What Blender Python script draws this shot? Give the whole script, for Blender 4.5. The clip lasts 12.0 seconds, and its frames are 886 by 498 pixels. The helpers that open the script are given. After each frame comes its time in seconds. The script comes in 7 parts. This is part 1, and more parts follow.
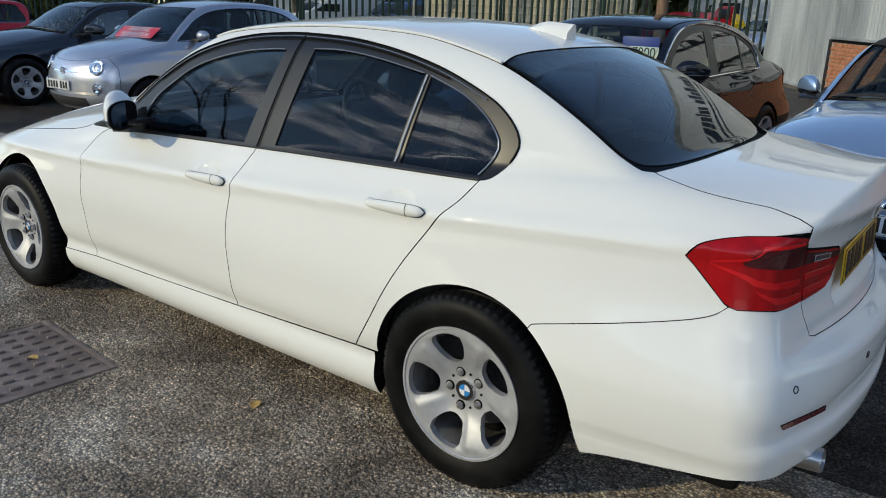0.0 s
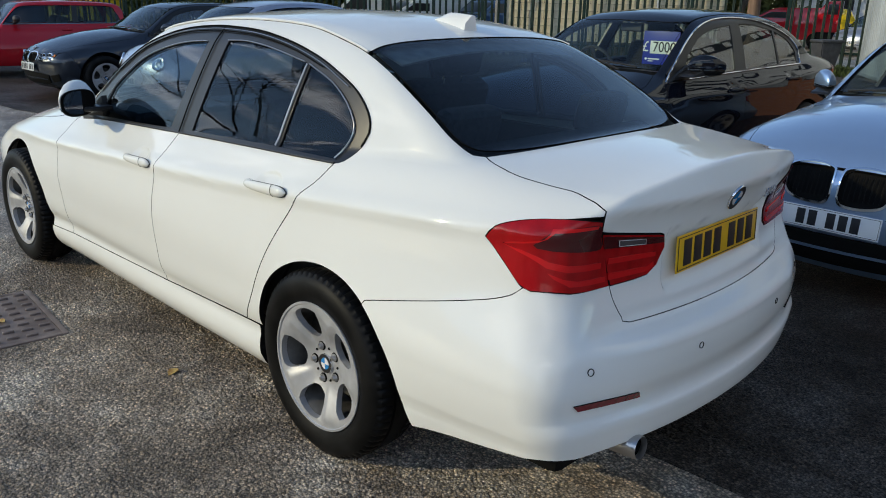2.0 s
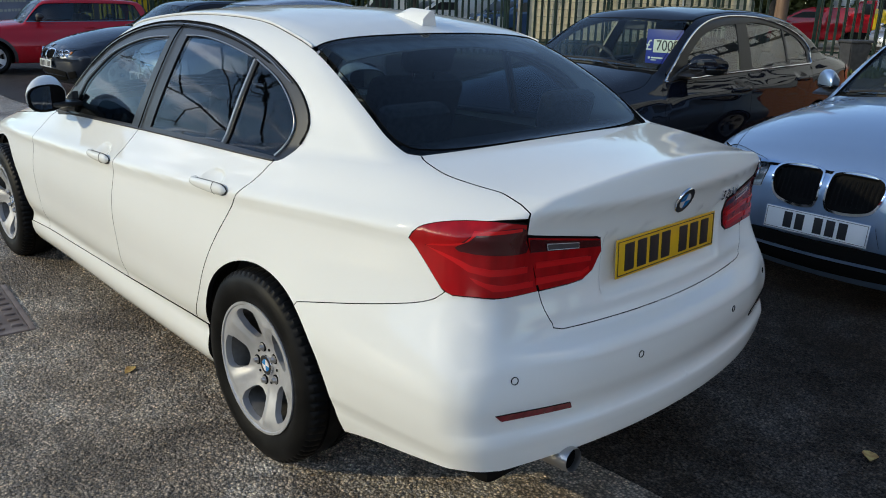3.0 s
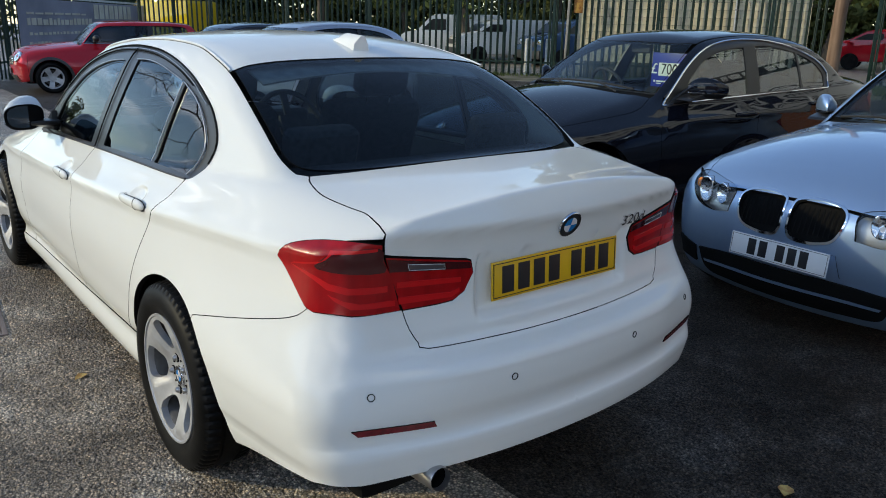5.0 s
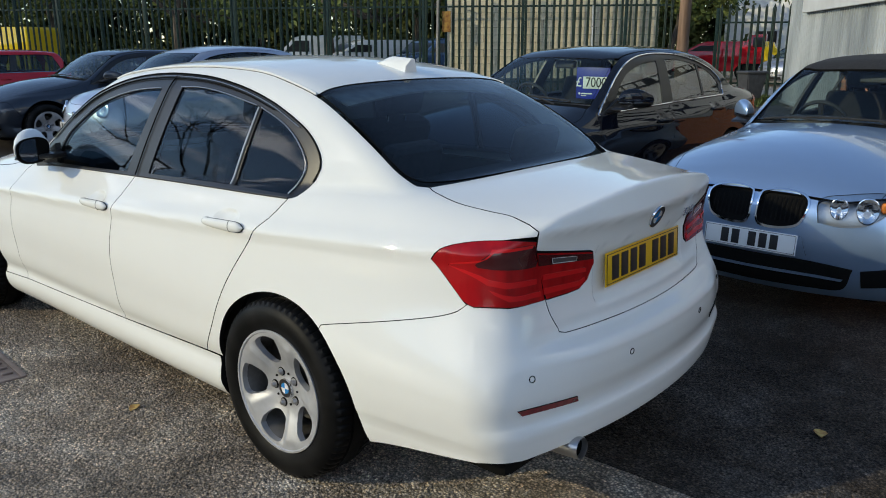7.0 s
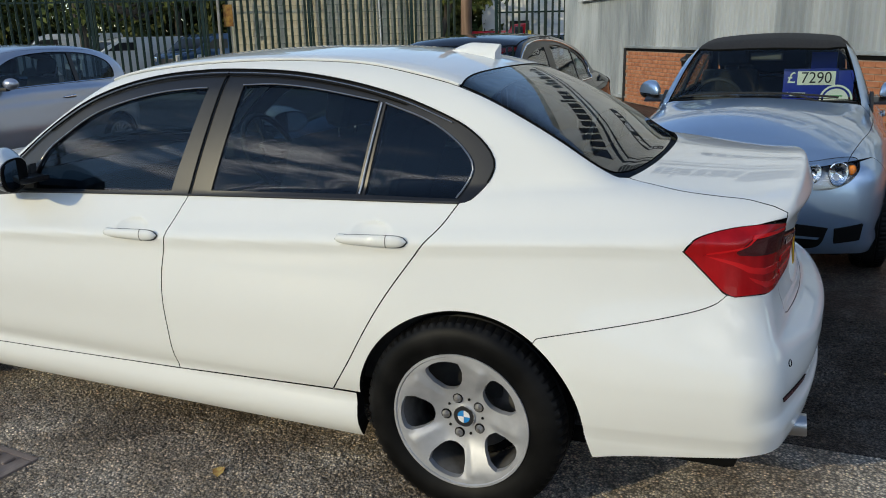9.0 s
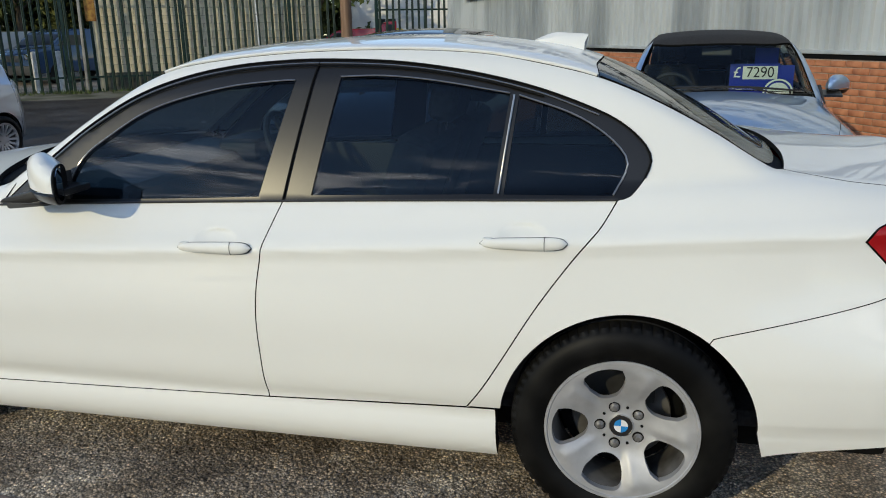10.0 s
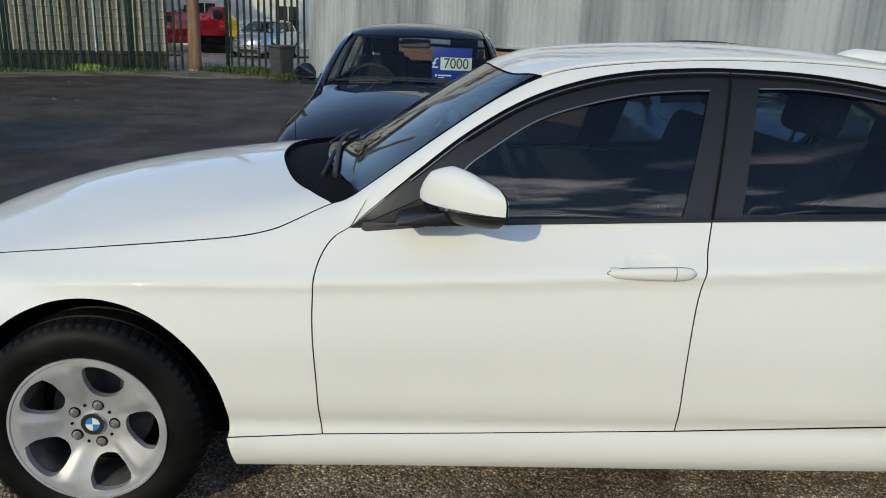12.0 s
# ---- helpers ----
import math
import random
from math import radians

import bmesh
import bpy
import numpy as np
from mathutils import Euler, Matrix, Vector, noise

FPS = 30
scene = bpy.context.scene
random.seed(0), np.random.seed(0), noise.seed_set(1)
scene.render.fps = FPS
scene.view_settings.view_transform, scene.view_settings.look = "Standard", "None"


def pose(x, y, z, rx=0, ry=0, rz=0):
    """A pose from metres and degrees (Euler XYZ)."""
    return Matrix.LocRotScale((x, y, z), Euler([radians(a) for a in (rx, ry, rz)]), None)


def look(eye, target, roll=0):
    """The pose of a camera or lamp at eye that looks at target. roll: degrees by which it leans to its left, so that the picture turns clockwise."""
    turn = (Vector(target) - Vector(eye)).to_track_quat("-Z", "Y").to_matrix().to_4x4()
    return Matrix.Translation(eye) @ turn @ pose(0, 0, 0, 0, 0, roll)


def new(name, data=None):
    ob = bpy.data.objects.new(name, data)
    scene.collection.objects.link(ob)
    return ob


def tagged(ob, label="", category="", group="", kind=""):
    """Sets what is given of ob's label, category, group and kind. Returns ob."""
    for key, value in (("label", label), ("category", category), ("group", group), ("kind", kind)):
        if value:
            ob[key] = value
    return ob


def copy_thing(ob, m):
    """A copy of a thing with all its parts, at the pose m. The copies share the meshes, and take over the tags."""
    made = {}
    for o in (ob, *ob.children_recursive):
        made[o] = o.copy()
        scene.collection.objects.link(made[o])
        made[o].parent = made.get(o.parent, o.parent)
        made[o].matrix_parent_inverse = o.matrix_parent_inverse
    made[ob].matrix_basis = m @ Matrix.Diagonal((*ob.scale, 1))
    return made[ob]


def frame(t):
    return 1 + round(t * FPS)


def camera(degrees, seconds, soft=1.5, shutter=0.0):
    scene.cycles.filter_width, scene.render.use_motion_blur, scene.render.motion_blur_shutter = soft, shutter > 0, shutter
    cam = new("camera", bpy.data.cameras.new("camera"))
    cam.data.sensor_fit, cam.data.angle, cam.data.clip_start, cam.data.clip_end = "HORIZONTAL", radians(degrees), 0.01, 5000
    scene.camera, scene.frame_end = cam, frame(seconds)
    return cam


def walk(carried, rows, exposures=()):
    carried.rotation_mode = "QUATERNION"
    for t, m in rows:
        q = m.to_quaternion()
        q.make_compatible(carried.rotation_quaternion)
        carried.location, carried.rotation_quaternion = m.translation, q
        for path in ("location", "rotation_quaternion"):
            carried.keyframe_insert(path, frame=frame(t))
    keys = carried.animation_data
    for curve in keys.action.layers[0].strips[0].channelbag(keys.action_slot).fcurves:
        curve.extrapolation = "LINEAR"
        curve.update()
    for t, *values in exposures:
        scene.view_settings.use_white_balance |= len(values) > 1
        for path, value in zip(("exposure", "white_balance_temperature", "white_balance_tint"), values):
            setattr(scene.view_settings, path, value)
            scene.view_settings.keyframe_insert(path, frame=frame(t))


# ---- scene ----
cam = camera(59.5, 12.0, soft=1.0)
PATH = [
    (0, (1.252, -2.648, 1.472), (0.111, -1.116, 0.879), 1.8),
    (0.5, (1.409, -2.466, 1.463), (0.215, -0.979, 0.863), 1.9),
    (1, (1.568, -2.364, 1.472), (0.321, -0.924, 0.865), 1.8),
    (1.5, (1.81, -2.282, 1.476), (0.511, -0.887, 0.872), 1.5),
    (2, (1.912, -2.226, 1.465), (0.574, -0.866, 0.864), 1.2),
    (2.5, (1.974, -2.156, 1.459), (0.61, -0.823, 0.858), 1.1),
    (3, (2.052, -1.981, 1.455), (0.663, -0.674, 0.851), 1.3),
    (3.5, (2.17, -1.795, 1.474), (0.745, -0.528, 0.87), 1.6),
    (3.7, (2.237, -1.723, 1.477), (0.795, -0.477, 0.871), 1.7),
    (5.3, (2.416, -1.628, 1.479), (0.913, -0.428, 0.931), 1.3),
    (5.5, (2.379, -1.682, 1.478), (0.889, -0.464, 0.934), 1.4),
    (6, (2.236, -1.903, 1.487), (0.797, -0.617, 0.963), 1.0),
    (6.5, (2.186, -2.161, 1.481), (0.827, -0.786, 0.968), 0.7),
    (6.7, (2.142, -2.245, 1.481), (0.82, -0.833, 0.971), 0.4),
    (8.3, (1.359, -2.693, 1.476), (0.401, -1.017, 0.952), -1.2),
    (8.5, (1.215, -2.717, 1.471), (0.312, -1.012, 0.945), -1.3),
    (9, (0.805, -2.861, 1.464), (0.052, -1.085, 0.934), -1.4),
    (9.5, (0.4, -2.942, 1.437), (-0.185, -1.107, 0.898), -1.5),
    (10, (-0.062, -2.941, 1.446), (-0.475, -1.06, 0.906), -1.0),
    (10.5, (-0.548, -2.987, 1.46), (-0.795, -1.077, 0.919), -0.1),
    (11, (-1.003, -2.945, 1.429), (-1.085, -1.02, 0.894), 1.1),
    (11.5, (-1.419, -2.866, 1.444), (-1.408, -0.941, 0.902), 1.7),
    (12, (-1.932, -2.876, 1.459), (-1.827, -0.957, 0.908), 2.2),
]
STOPS = [(0, -0.37), (2.5, -0.3), (3.5, -0.22), (5.5, -0.18), (6.5, -0.23), (8.5, -0.36), (12, -0.39)]
walk(cam, [(t, look(eye, target, roll)) for t, eye, target, roll in PATH], STOPS)

# ---- world and sun ----
SUN = Vector((-0.47, -0.80, 0.378)).normalized()
world = bpy.data.worlds.new("sky")
scene.world = world
world.use_nodes = True
wn, wl = world.node_tree.nodes, world.node_tree.links
sky = wn.new("ShaderNodeTexSky")
sky.sky_type, sky.sun_disc = "NISHITA", False
sky.sun_elevation = math.asin(SUN.z)
sky.sun_rotation = math.atan2(SUN.x, SUN.y)
sky.air_density, sky.dust_density, sky.ozone_density = 1.0, 0.0, 3.0
wn["Background"].inputs[1].default_value = 0.27
wtc, wmap, wsep = wn.new("ShaderNodeTexCoord"), wn.new("ShaderNodeMapping"), wn.new("ShaderNodeSeparateXYZ")
wmap.inputs["Scale"].default_value = (1.6, 1.6, 9.0)
wl.new(wtc.outputs["Generated"], wmap.inputs["Vector"])
wl.new(wtc.outputs["Generated"], wsep.inputs[0])
wno = wn.new("ShaderNodeTexNoise")
wno.inputs["Scale"].default_value, wno.inputs["Detail"].default_value, wno.inputs["Roughness"].default_value = 2.2, 9.0, 0.62
wl.new(wmap.outputs[0], wno.inputs["Vector"])
wr1, wr2 = wn.new("ShaderNodeValToRGB"), wn.new("ShaderNodeValToRGB")
wr1.color_ramp.elements[0].position, wr1.color_ramp.elements[1].position = 0.50, 0.62
for k, (p, v) in enumerate(((0.05, 0.2), (0.36, 0.6), (0.50, 1.0), (0.565, 0.0))):
    if k > 1:
        wr2.color_ramp.elements.new(p)
    wr2.color_ramp.elements[k].position, wr2.color_ramp.elements[k].color = p, (v, v, v, 1)
wl.new(wno.outputs[0], wr1.inputs[0])
wl.new(wsep.outputs[2], wr2.inputs[0])
wmul, wmix = wn.new("ShaderNodeMath"), wn.new("ShaderNodeMix")
wmul.operation, wmix.data_type = "MULTIPLY", "RGBA"
wl.new(wr1.outputs[0], wmul.inputs[0])
wl.new(wr2.outputs[0], wmul.inputs[1])
# the cloud banks stand on the sun's side of the sky
wside = wn.new("ShaderNodeMapRange")
wside.inputs[1].default_value, wside.inputs[2].default_value = 0.05, -0.45
wl.new(wsep.outputs[1], wside.inputs[0])
wmul2 = wn.new("ShaderNodeMath")
wmul2.operation = "MULTIPLY"
wl.new(wmul.outputs[0], wmul2.inputs[0])
wl.new(wside.outputs[0], wmul2.inputs[1])
wl.new(wmul2.outputs[0], wmix.inputs[0])
whs = wn.new("ShaderNodeHueSaturation")
whs.inputs["Saturation"].default_value = 0.95
wl.new(sky.outputs[0], whs.inputs["Color"])
wl.new(whs.outputs[0], wmix.inputs[6])
wmix.inputs[7].default_value = (22.0, 22.3, 22.8, 1)
wl.new(wmix.outputs[2], wn["Background"].inputs[0])
sun = new("sun", bpy.data.lights.new("sun", "SUN"))
sun.data.energy, sun.data.angle, sun.data.color = 2.8, radians(0.55), (1.0, 0.875, 0.55)
sun.matrix_world = look(SUN * 60, (0, 0, 0))


# ---- materials ----
def material(name, color, rough=0.5, metal=0.0, coat=0.0, spec=0.5):
    m = bpy.data.materials.new(name)
    m.use_nodes = True
    b = m.node_tree.nodes["Principled BSDF"]
    b.inputs["Base Color"].default_value = (*color, 1)
    b.inputs["Roughness"].default_value = rough
    b.inputs["Metallic"].default_value = metal
    b.inputs["Coat Weight"].default_value = coat
    b.inputs["Coat Roughness"].default_value = 0.03
    b.inputs["Specular IOR Level"].default_value = spec
    return m


def node(m, kind, **sets):
    n = m.node_tree.nodes.new(kind)
    for k, v in sets.items():
        n.inputs[k.replace("_", " ")].default_value = v
    return n


def link(m, a, out, b, into):
    m.node_tree.links.new(a.outputs[out], b.inputs[into])


def coords(m, scale=(1, 1, 1)):
    tc = m.node_tree.nodes.new("ShaderNodeTexCoord")
    mp = m.node_tree.nodes.new("ShaderNodeMapping")
    mp.inputs["Scale"].default_value = scale
    link(m, tc, "Object", mp, "Vector")
    return mp


def ramp(m, stops):
    r = m.node_tree.nodes.new("ShaderNodeValToRGB")
    els = r.color_ramp.elements
    while len(els) < len(stops):
        els.new(0.5)
    for e, (p, c) in zip(els, stops):
        e.position, e.color = p, (*c, 1)
    return r


def mottled(m, c1, c2, scale=6.0, detail=6.0, bump=0.0, bump_scale=60.0, dist=0.002, stretch=(1, 1, 1), lo=0.35, hi=0.65):
    """Two tones by noise, and a fine relief."""
    b = m.node_tree.nodes["Principled BSDF"]
    mp = coords(m, stretch)
    n = node(m, "ShaderNodeTexNoise", Scale=scale, Detail=detail)
    link(m, mp, 0, n, "Vector")
    r = ramp(m, [(lo, c1), (hi, c2)])
    link(m, n, 0, r, 0)
    link(m, r, 0, b, "Base Color")
    if bump:
        n2 = node(m, "ShaderNodeTexNoise", Scale=bump_scale, Detail=4.0)
        link(m, mp, 0, n2, "Vector")
        bp = node(m, "ShaderNodeBump", Strength=bump, Distance=dist)
        link(m, n2, 0, bp, "Height")
        link(m, bp, 0, b, "Normal")
    return m


def glass(name, tint, rough=0.0, gloss=0.038):
    """A thin tinted pane: mirror by Fresnel over a tinted pass-through."""
    m = bpy.data.materials.new(name)
    m.use_nodes = True
    n = m.node_tree.nodes
    n.remove(n["Principled BSDF"])
    tr = n.new("ShaderNodeBsdfTransparent")
    tr.inputs[0].default_value = (*tint, 1)
    gl = n.new("ShaderNodeBsdfGlossy")
    gl.inputs["Roughness"].default_value = rough
    lw = n.new("ShaderNodeLayerWeight")
    lw.inputs[0].default_value = 0.5
    pw, fr = n.new("ShaderNodeMath"), n.new("ShaderNodeMath")
    pw.operation, fr.operation = "POWER", "MULTIPLY_ADD"
    pw.inputs[1].default_value = 5.0
    fr.inputs[1].default_value, fr.inputs[2].default_value = 1 - gloss, gloss
    link(m, lw, "Facing", pw, 0)
    link(m, pw, 0, fr, 0)
    film = n.new("ShaderNodeBsdfGlossy")
    film.inputs["Roughness"].default_value = 0.05
    both = n.new("ShaderNodeMixShader")
    both.inputs[0].default_value = 0.025
    link(m, gl, 0, both, 1)
    link(m, film, 0, both, 2)
    mx = n.new("ShaderNodeMixShader")
    link(m, fr, 0, mx, 0)
    link(m, tr, 0, mx, 1)
    link(m, both, 0, mx, 2)
    link(m, mx, 0, n["Material Output"], 0)
    return m


def flake_paint(name, color, metal=0.0, rough=0.3, dirt=0.06, coat=1.0):
    m = material(name, color, rough, metal, coat, 0.0)
    b = m.node_tree.nodes["Principled BSDF"]
    mp = coords(m)
    n = node(m, "ShaderNodeTexNoise", Scale=1.7, Detail=8.0)
    link(m, mp, 0, n, "Vector")
    dark = tuple(c * (1 - dirt) for c in color)
    r = ramp(m, [(0.3, dark), (0.7, color)])
    link(m, n, 0, r, 0)
    link(m, r, 0, b, "Base Color")
    n2 = node(m, "ShaderNodeTexNoise", Scale=130.0, Detail=2.0)
    link(m, mp, 0, n2, "Vector")
    bp = node(m, "ShaderNodeBump", Strength=0.008, Distance=0.001)
    link(m, n2, 0, bp, "Height")
    link(m, bp, 0, b, "Coat Normal")
    return m


M = {}
M["white"] = flake_paint("white_paint", (0.79, 0.785, 0.74), 0.0, 0.4, 0.03, 0.9)
M["silver"] = flake_paint("silver_blue_paint", (0.30, 0.42, 0.60), 0.7, 0.30)
M["black"] = flake_paint("black_paint", (0.006, 0.007, 0.012), 0.0, 0.25, 0.06, 0.85)
M["navy"] = flake_paint("dark_blue_grey_paint", (0.025, 0.032, 0.045), 0.3, 0.3)
M["pearl"] = flake_paint("silver_lilac_paint", (0.42, 0.44, 0.50), 0.7, 0.32)
M["red"] = flake_paint("red_paint", (0.42, 0.012, 0.020), 0.1, 0.3)
# black of real seals, and of shade painted into gaps and recesses
M["seal"] = material("seal", (0.006, 0.006, 0.006), 0.8, 0, 0, 0.1)
M["trim"] = material("gloss_black_trim", (0.012, 0.0115, 0.0115), 0.33, 0.0, 0.0, 0.42)
M["plastic"] = mottled(material("black_plastic", (0.02, 0.02, 0.02), 0.55), (0.018, 0.018, 0.018), (0.028, 0.028, 0.028), 30, 4, 0.3, 500, 0.0005)
M["rubber"] = mottled(material("rubber", (0.008, 0.008, 0.008), 0.5, 0, 0, 0.12), (0.003, 0.003, 0.003), (0.013, 0.0125, 0.012), 7, 9, 0.25, 160, 0.001, lo=0.42, hi=0.72)
M["chrome"] = material("chrome", (0.75, 0.75, 0.76), 0.08, 1.0)
M["mirror"] = material("mirror_glass", (0.72, 0.75, 0.78), 0.02, 1.0)
M["alloy"] = mottled(material("alloy", (0.5, 0.5, 0.51), 0.5, 0.5, 0.1), (0.40, 0.40, 0.41), (0.50, 0.50, 0.51), 14, 6)
# brake dust, darkened further to paint the shade inside the wheels
M["barrel"] = mottled(material("dusty_barrel", (0.07, 0.067, 0.065), 0.55, 0.2), (0.045, 0.042, 0.04), (0.11, 0.105, 0.10), 18, 6)
M["bolt"] = material("wheel_bolt_steel", (0.42, 0.41, 0.40), 0.28, 0.9)
M["steel"] = mottled(material("steel", (0.2, 0.19, 0.18), 0.45, 0.8), (0.12, 0.11, 0.1), (0.3, 0.29, 0.28), 40, 6)
M["glass"] = glass("tinted_glass", (0.27, 0.35, 0.41))
M["screen"] = glass("clear_windscreen", (0.80, 0.88, 0.86))
M["glass_dark"] = glass("rear_glass", (0.40, 0.50, 0.56))
M["lens"] = glass("clear_lens", (0.9, 0.92, 0.93))
M["red_lens"] = mottled(material("red_lens", (0.32, 0.003, 0.004), 0.25, 0.0, 0.25, 0.25), (0.27, 0.0025, 0.004), (0.37, 0.004, 0.006), 26, 2, 0.25, 210, 0.002, stretch=(1, 1, 0.12))
M["red_dark"] = material("dark_red_lens", (0.055, 0.004, 0.006), 0.10, 0.0, 0.6, 0.4)
M["reflector"] = mottled(material("dark_red_reflector", (0.14, 0.004, 0.012), 0.2, 0.0, 0.6, 0.4), (0.11, 0.003, 0.010), (0.18, 0.006, 0.016), 60, 2)
M["glass_bare"] = glass("lightly_tinted_glass", (0.62, 0.70, 0.70), 0.0, 0.16)
M["lamp_bowl"] = material("bright_lamp_bowl", (0.42, 0.43, 0.44), 0.35, 0.8)
M["amber"] = material("amber_lens", (0.75, 0.22, 0.02), 0.2, 0.0, 0.5, 0.4)
M["smoked"] = material("smoked_clear_lens", (0.10, 0.085, 0.085), 0.12, 0.2, 0.8, 0.5)
M["red_bright"] = material("bright_red_lens", (0.56, 0.008, 0.010), 0.2, 0.0, 0.25, 0.3)
M["cloth"] = mottled(material("seat_cloth", (0.02, 0.02, 0.022), 0.9), (0.015, 0.015, 0.017), (0.035, 0.035, 0.038), 60, 4, 0.3, 300, 0.001)
M["lining"] = mottled(material("grey_lining", (0.3, 0.3, 0.29), 0.9), (0.25, 0.25, 0.24), (0.34, 0.34, 0.33), 20, 4)
M["yellow_plate"] = material("yellow_plate", (0.72, 0.42, 0.01), 0.35, 0.0, 0.4)
M["white_plate"] = material("white_plate", (0.72, 0.73, 0.72), 0.35, 0.0, 0.4)
M["ink"] = material("black_ink", (0.012, 0.011, 0.012), 0.5)
M["blue_badge"] = material("blue_enamel", (0.02, 0.22, 0.55), 0.2, 0.0, 1.0)
M["white_badge"] = material("white_enamel", (0.75, 0.75, 0.75), 0.2, 0.0, 1.0)
M["softtop"] = mottled(material("soft_top_fabric", (0.012, 0.012, 0.013), 0.95), (0.010, 0.010, 0.011), (0.022, 0.021, 0.021), 60, 5, 0.4, 400, 0.001)
M["card_blue"] = material("blue_card", (0.015, 0.03, 0.30), 0.35)
M["card_white"] = material("white_card", (0.75, 0.78, 0.72), 0.4)
M["card_red"] = material("red_card", (0.5, 0.02, 0.04), 0.4)


# ---- mesh tools ----
def part(name, bm, mat, parent=None, label="", smooth=True):
    me = bpy.data.meshes.new(name)
    bm.to_mesh(me)
    bm.free()
    for m in mat if isinstance(mat, (list, tuple)) else [mat]:
        me.materials.append(m)
    if smooth:
        me.polygons.foreach_set("use_smooth", [True] * len(me.polygons))
        me.set_sharp_from_angle(angle=radians(35))
    ob = new(name, me)
    ob.parent = parent
    if label:
        ob["label"] = label
    return ob


def raw(name, verts, faces, mats, parent=None, label="", slots=None, normals=None):
    me = bpy.data.meshes.new(name)
    me.from_pydata([tuple(map(float, v)) for v in verts], [], [tuple(map(int, f)) for f in faces])
    for m in mats:
        me.materials.append(m)
    if slots is not None:
        me.polygons.foreach_set("material_index", slots)
    me.polygons.foreach_set("use_smooth", [True] * len(me.polygons))
    if normals is not None:
        me.normals_split_custom_set_from_vertices([tuple(map(float, n)) for n in normals])
    ob = new(name, me)
    ob.parent = parent
    if label:
        ob["label"] = label
    return ob


def box(x0, y0, z0, x1, y1, z1, bevel=0.0, seg=2, bm=None, m=None):
    own = bm is None
    bm = bm or bmesh.new()
    b2 = bmesh.new()
    bmesh.ops.create_cube(b2, size=1)
    bmesh.ops.transform(b2, matrix=Matrix.Translation(((x0 + x1) / 2, (y0 + y1) / 2, (z0 + z1) / 2)) @ Matrix.Diagonal((x1 - x0, y1 - y0, z1 - z0, 1)), verts=b2.verts)
    if bevel:
        bmesh.ops.bevel(b2, geom=b2.edges[:], offset=bevel, segments=seg, profile=0.6, affect="EDGES")
    if m is not None:
        bmesh.ops.transform(b2, matrix=m, verts=b2.verts)
    me = bpy.data.meshes.new("tmp")
    b2.to_mesh(me)
    b2.free()
    bm.from_mesh(me)
    bpy.data.meshes.remove(me)
    return bm


def lathe(profile, n=48, axis="y", closed=False, bm=None, m=None):
    """Turns (radius, along) points about an axis."""
    bm = bm or bmesh.new()
    rings = []
    for k in range(n):
        a = 2 * math.pi * k / n
        ring = []
        for r, h in profile:
            p = Vector((r * math.cos(a), h, r * math.sin(a))) if axis == "y" else Vector((r * math.cos(a), r * math.sin(a), h)) if axis == "z" else Vector((h, r * math.cos(a), r * math.sin(a)))
            ring.append(bm.verts.new(m @ p if m is not None else p))
        rings.append(ring)
    cnt = len(profile)
    for k in range(n):
        a, b = rings[k], rings[(k + 1) % n]
        for i in range(cnt if closed else cnt - 1):
            j = (i + 1) % cnt
            bm.faces.new((a[i], a[j], b[j], b[i]))
    bmesh.ops.recalc_face_normals(bm, faces=bm.faces[:])
    return bm


def prism(pts, h0, h1, bevel=0.0, m=None, bm=None):
    """An outline in x, z drawn out along y from h0 to h1."""
    own = bmesh.new()
    a = [own.verts.new((x, h0, z)) for x, z in pts]
    f = own.faces.new(a)
    ext = bmesh.ops.extrude_face_region(own, geom=[f])
    bmesh.ops.translate(own, vec=(0, h1 - h0, 0), verts=[v for v in ext["geom"] if isinstance(v, bmesh.types.BMVert)])
    bmesh.ops.recalc_face_normals(own, faces=own.faces[:])
    if bevel:
        bmesh.ops.bevel(own, geom=own.edges[:], offset=bevel, segments=2, profile=0.6, affect="EDGES")
    if m is not None:
        bmesh.ops.transform(own, matrix=m, verts=own.verts)
    if bm is None:
        return own
    me = bpy.data.meshes.new("tmp")
    own.to_mesh(me)
    own.free()
    bm.from_mesh(me)
    bpy.data.meshes.remove(me)
    return bm


def tube(points, radius, n=8, bm=None, taper=None):
    bm = bm or bmesh.new()
    pts = [Vector(p) for p in points]
    rings = []
    for i, p in enumerate(pts):
        t = (pts[min(i + 1, len(pts) - 1)] - pts[max(i - 1, 0)]).normalized()
        u = t.cross(Vector((0.31, 0.17, 0.93)))
        u = u.normalized() if u.length > 1e-3 else Vector((1, 0, 0))
        v = t.cross(u)
        r = radius * (taper[i] if taper else 1)
        rings.append([bm.verts.new(p + u * r * math.cos(2 * math.pi * k / n) + v * r * math.sin(2 * math.pi * k / n)) for k in range(n)])
    for a, b in zip(rings, rings[1:]):
        for k in range(n):
            bm.faces.new((a[k], a[(k + 1) % n], b[(k + 1) % n], b[k]))
    for ring, flip in ((rings[0], True), (rings[-1], False)):
        bm.faces.new(ring[::-1] if flip else ring)
    bmesh.ops.recalc_face_normals(bm, faces=bm.faces[:])
    return bm


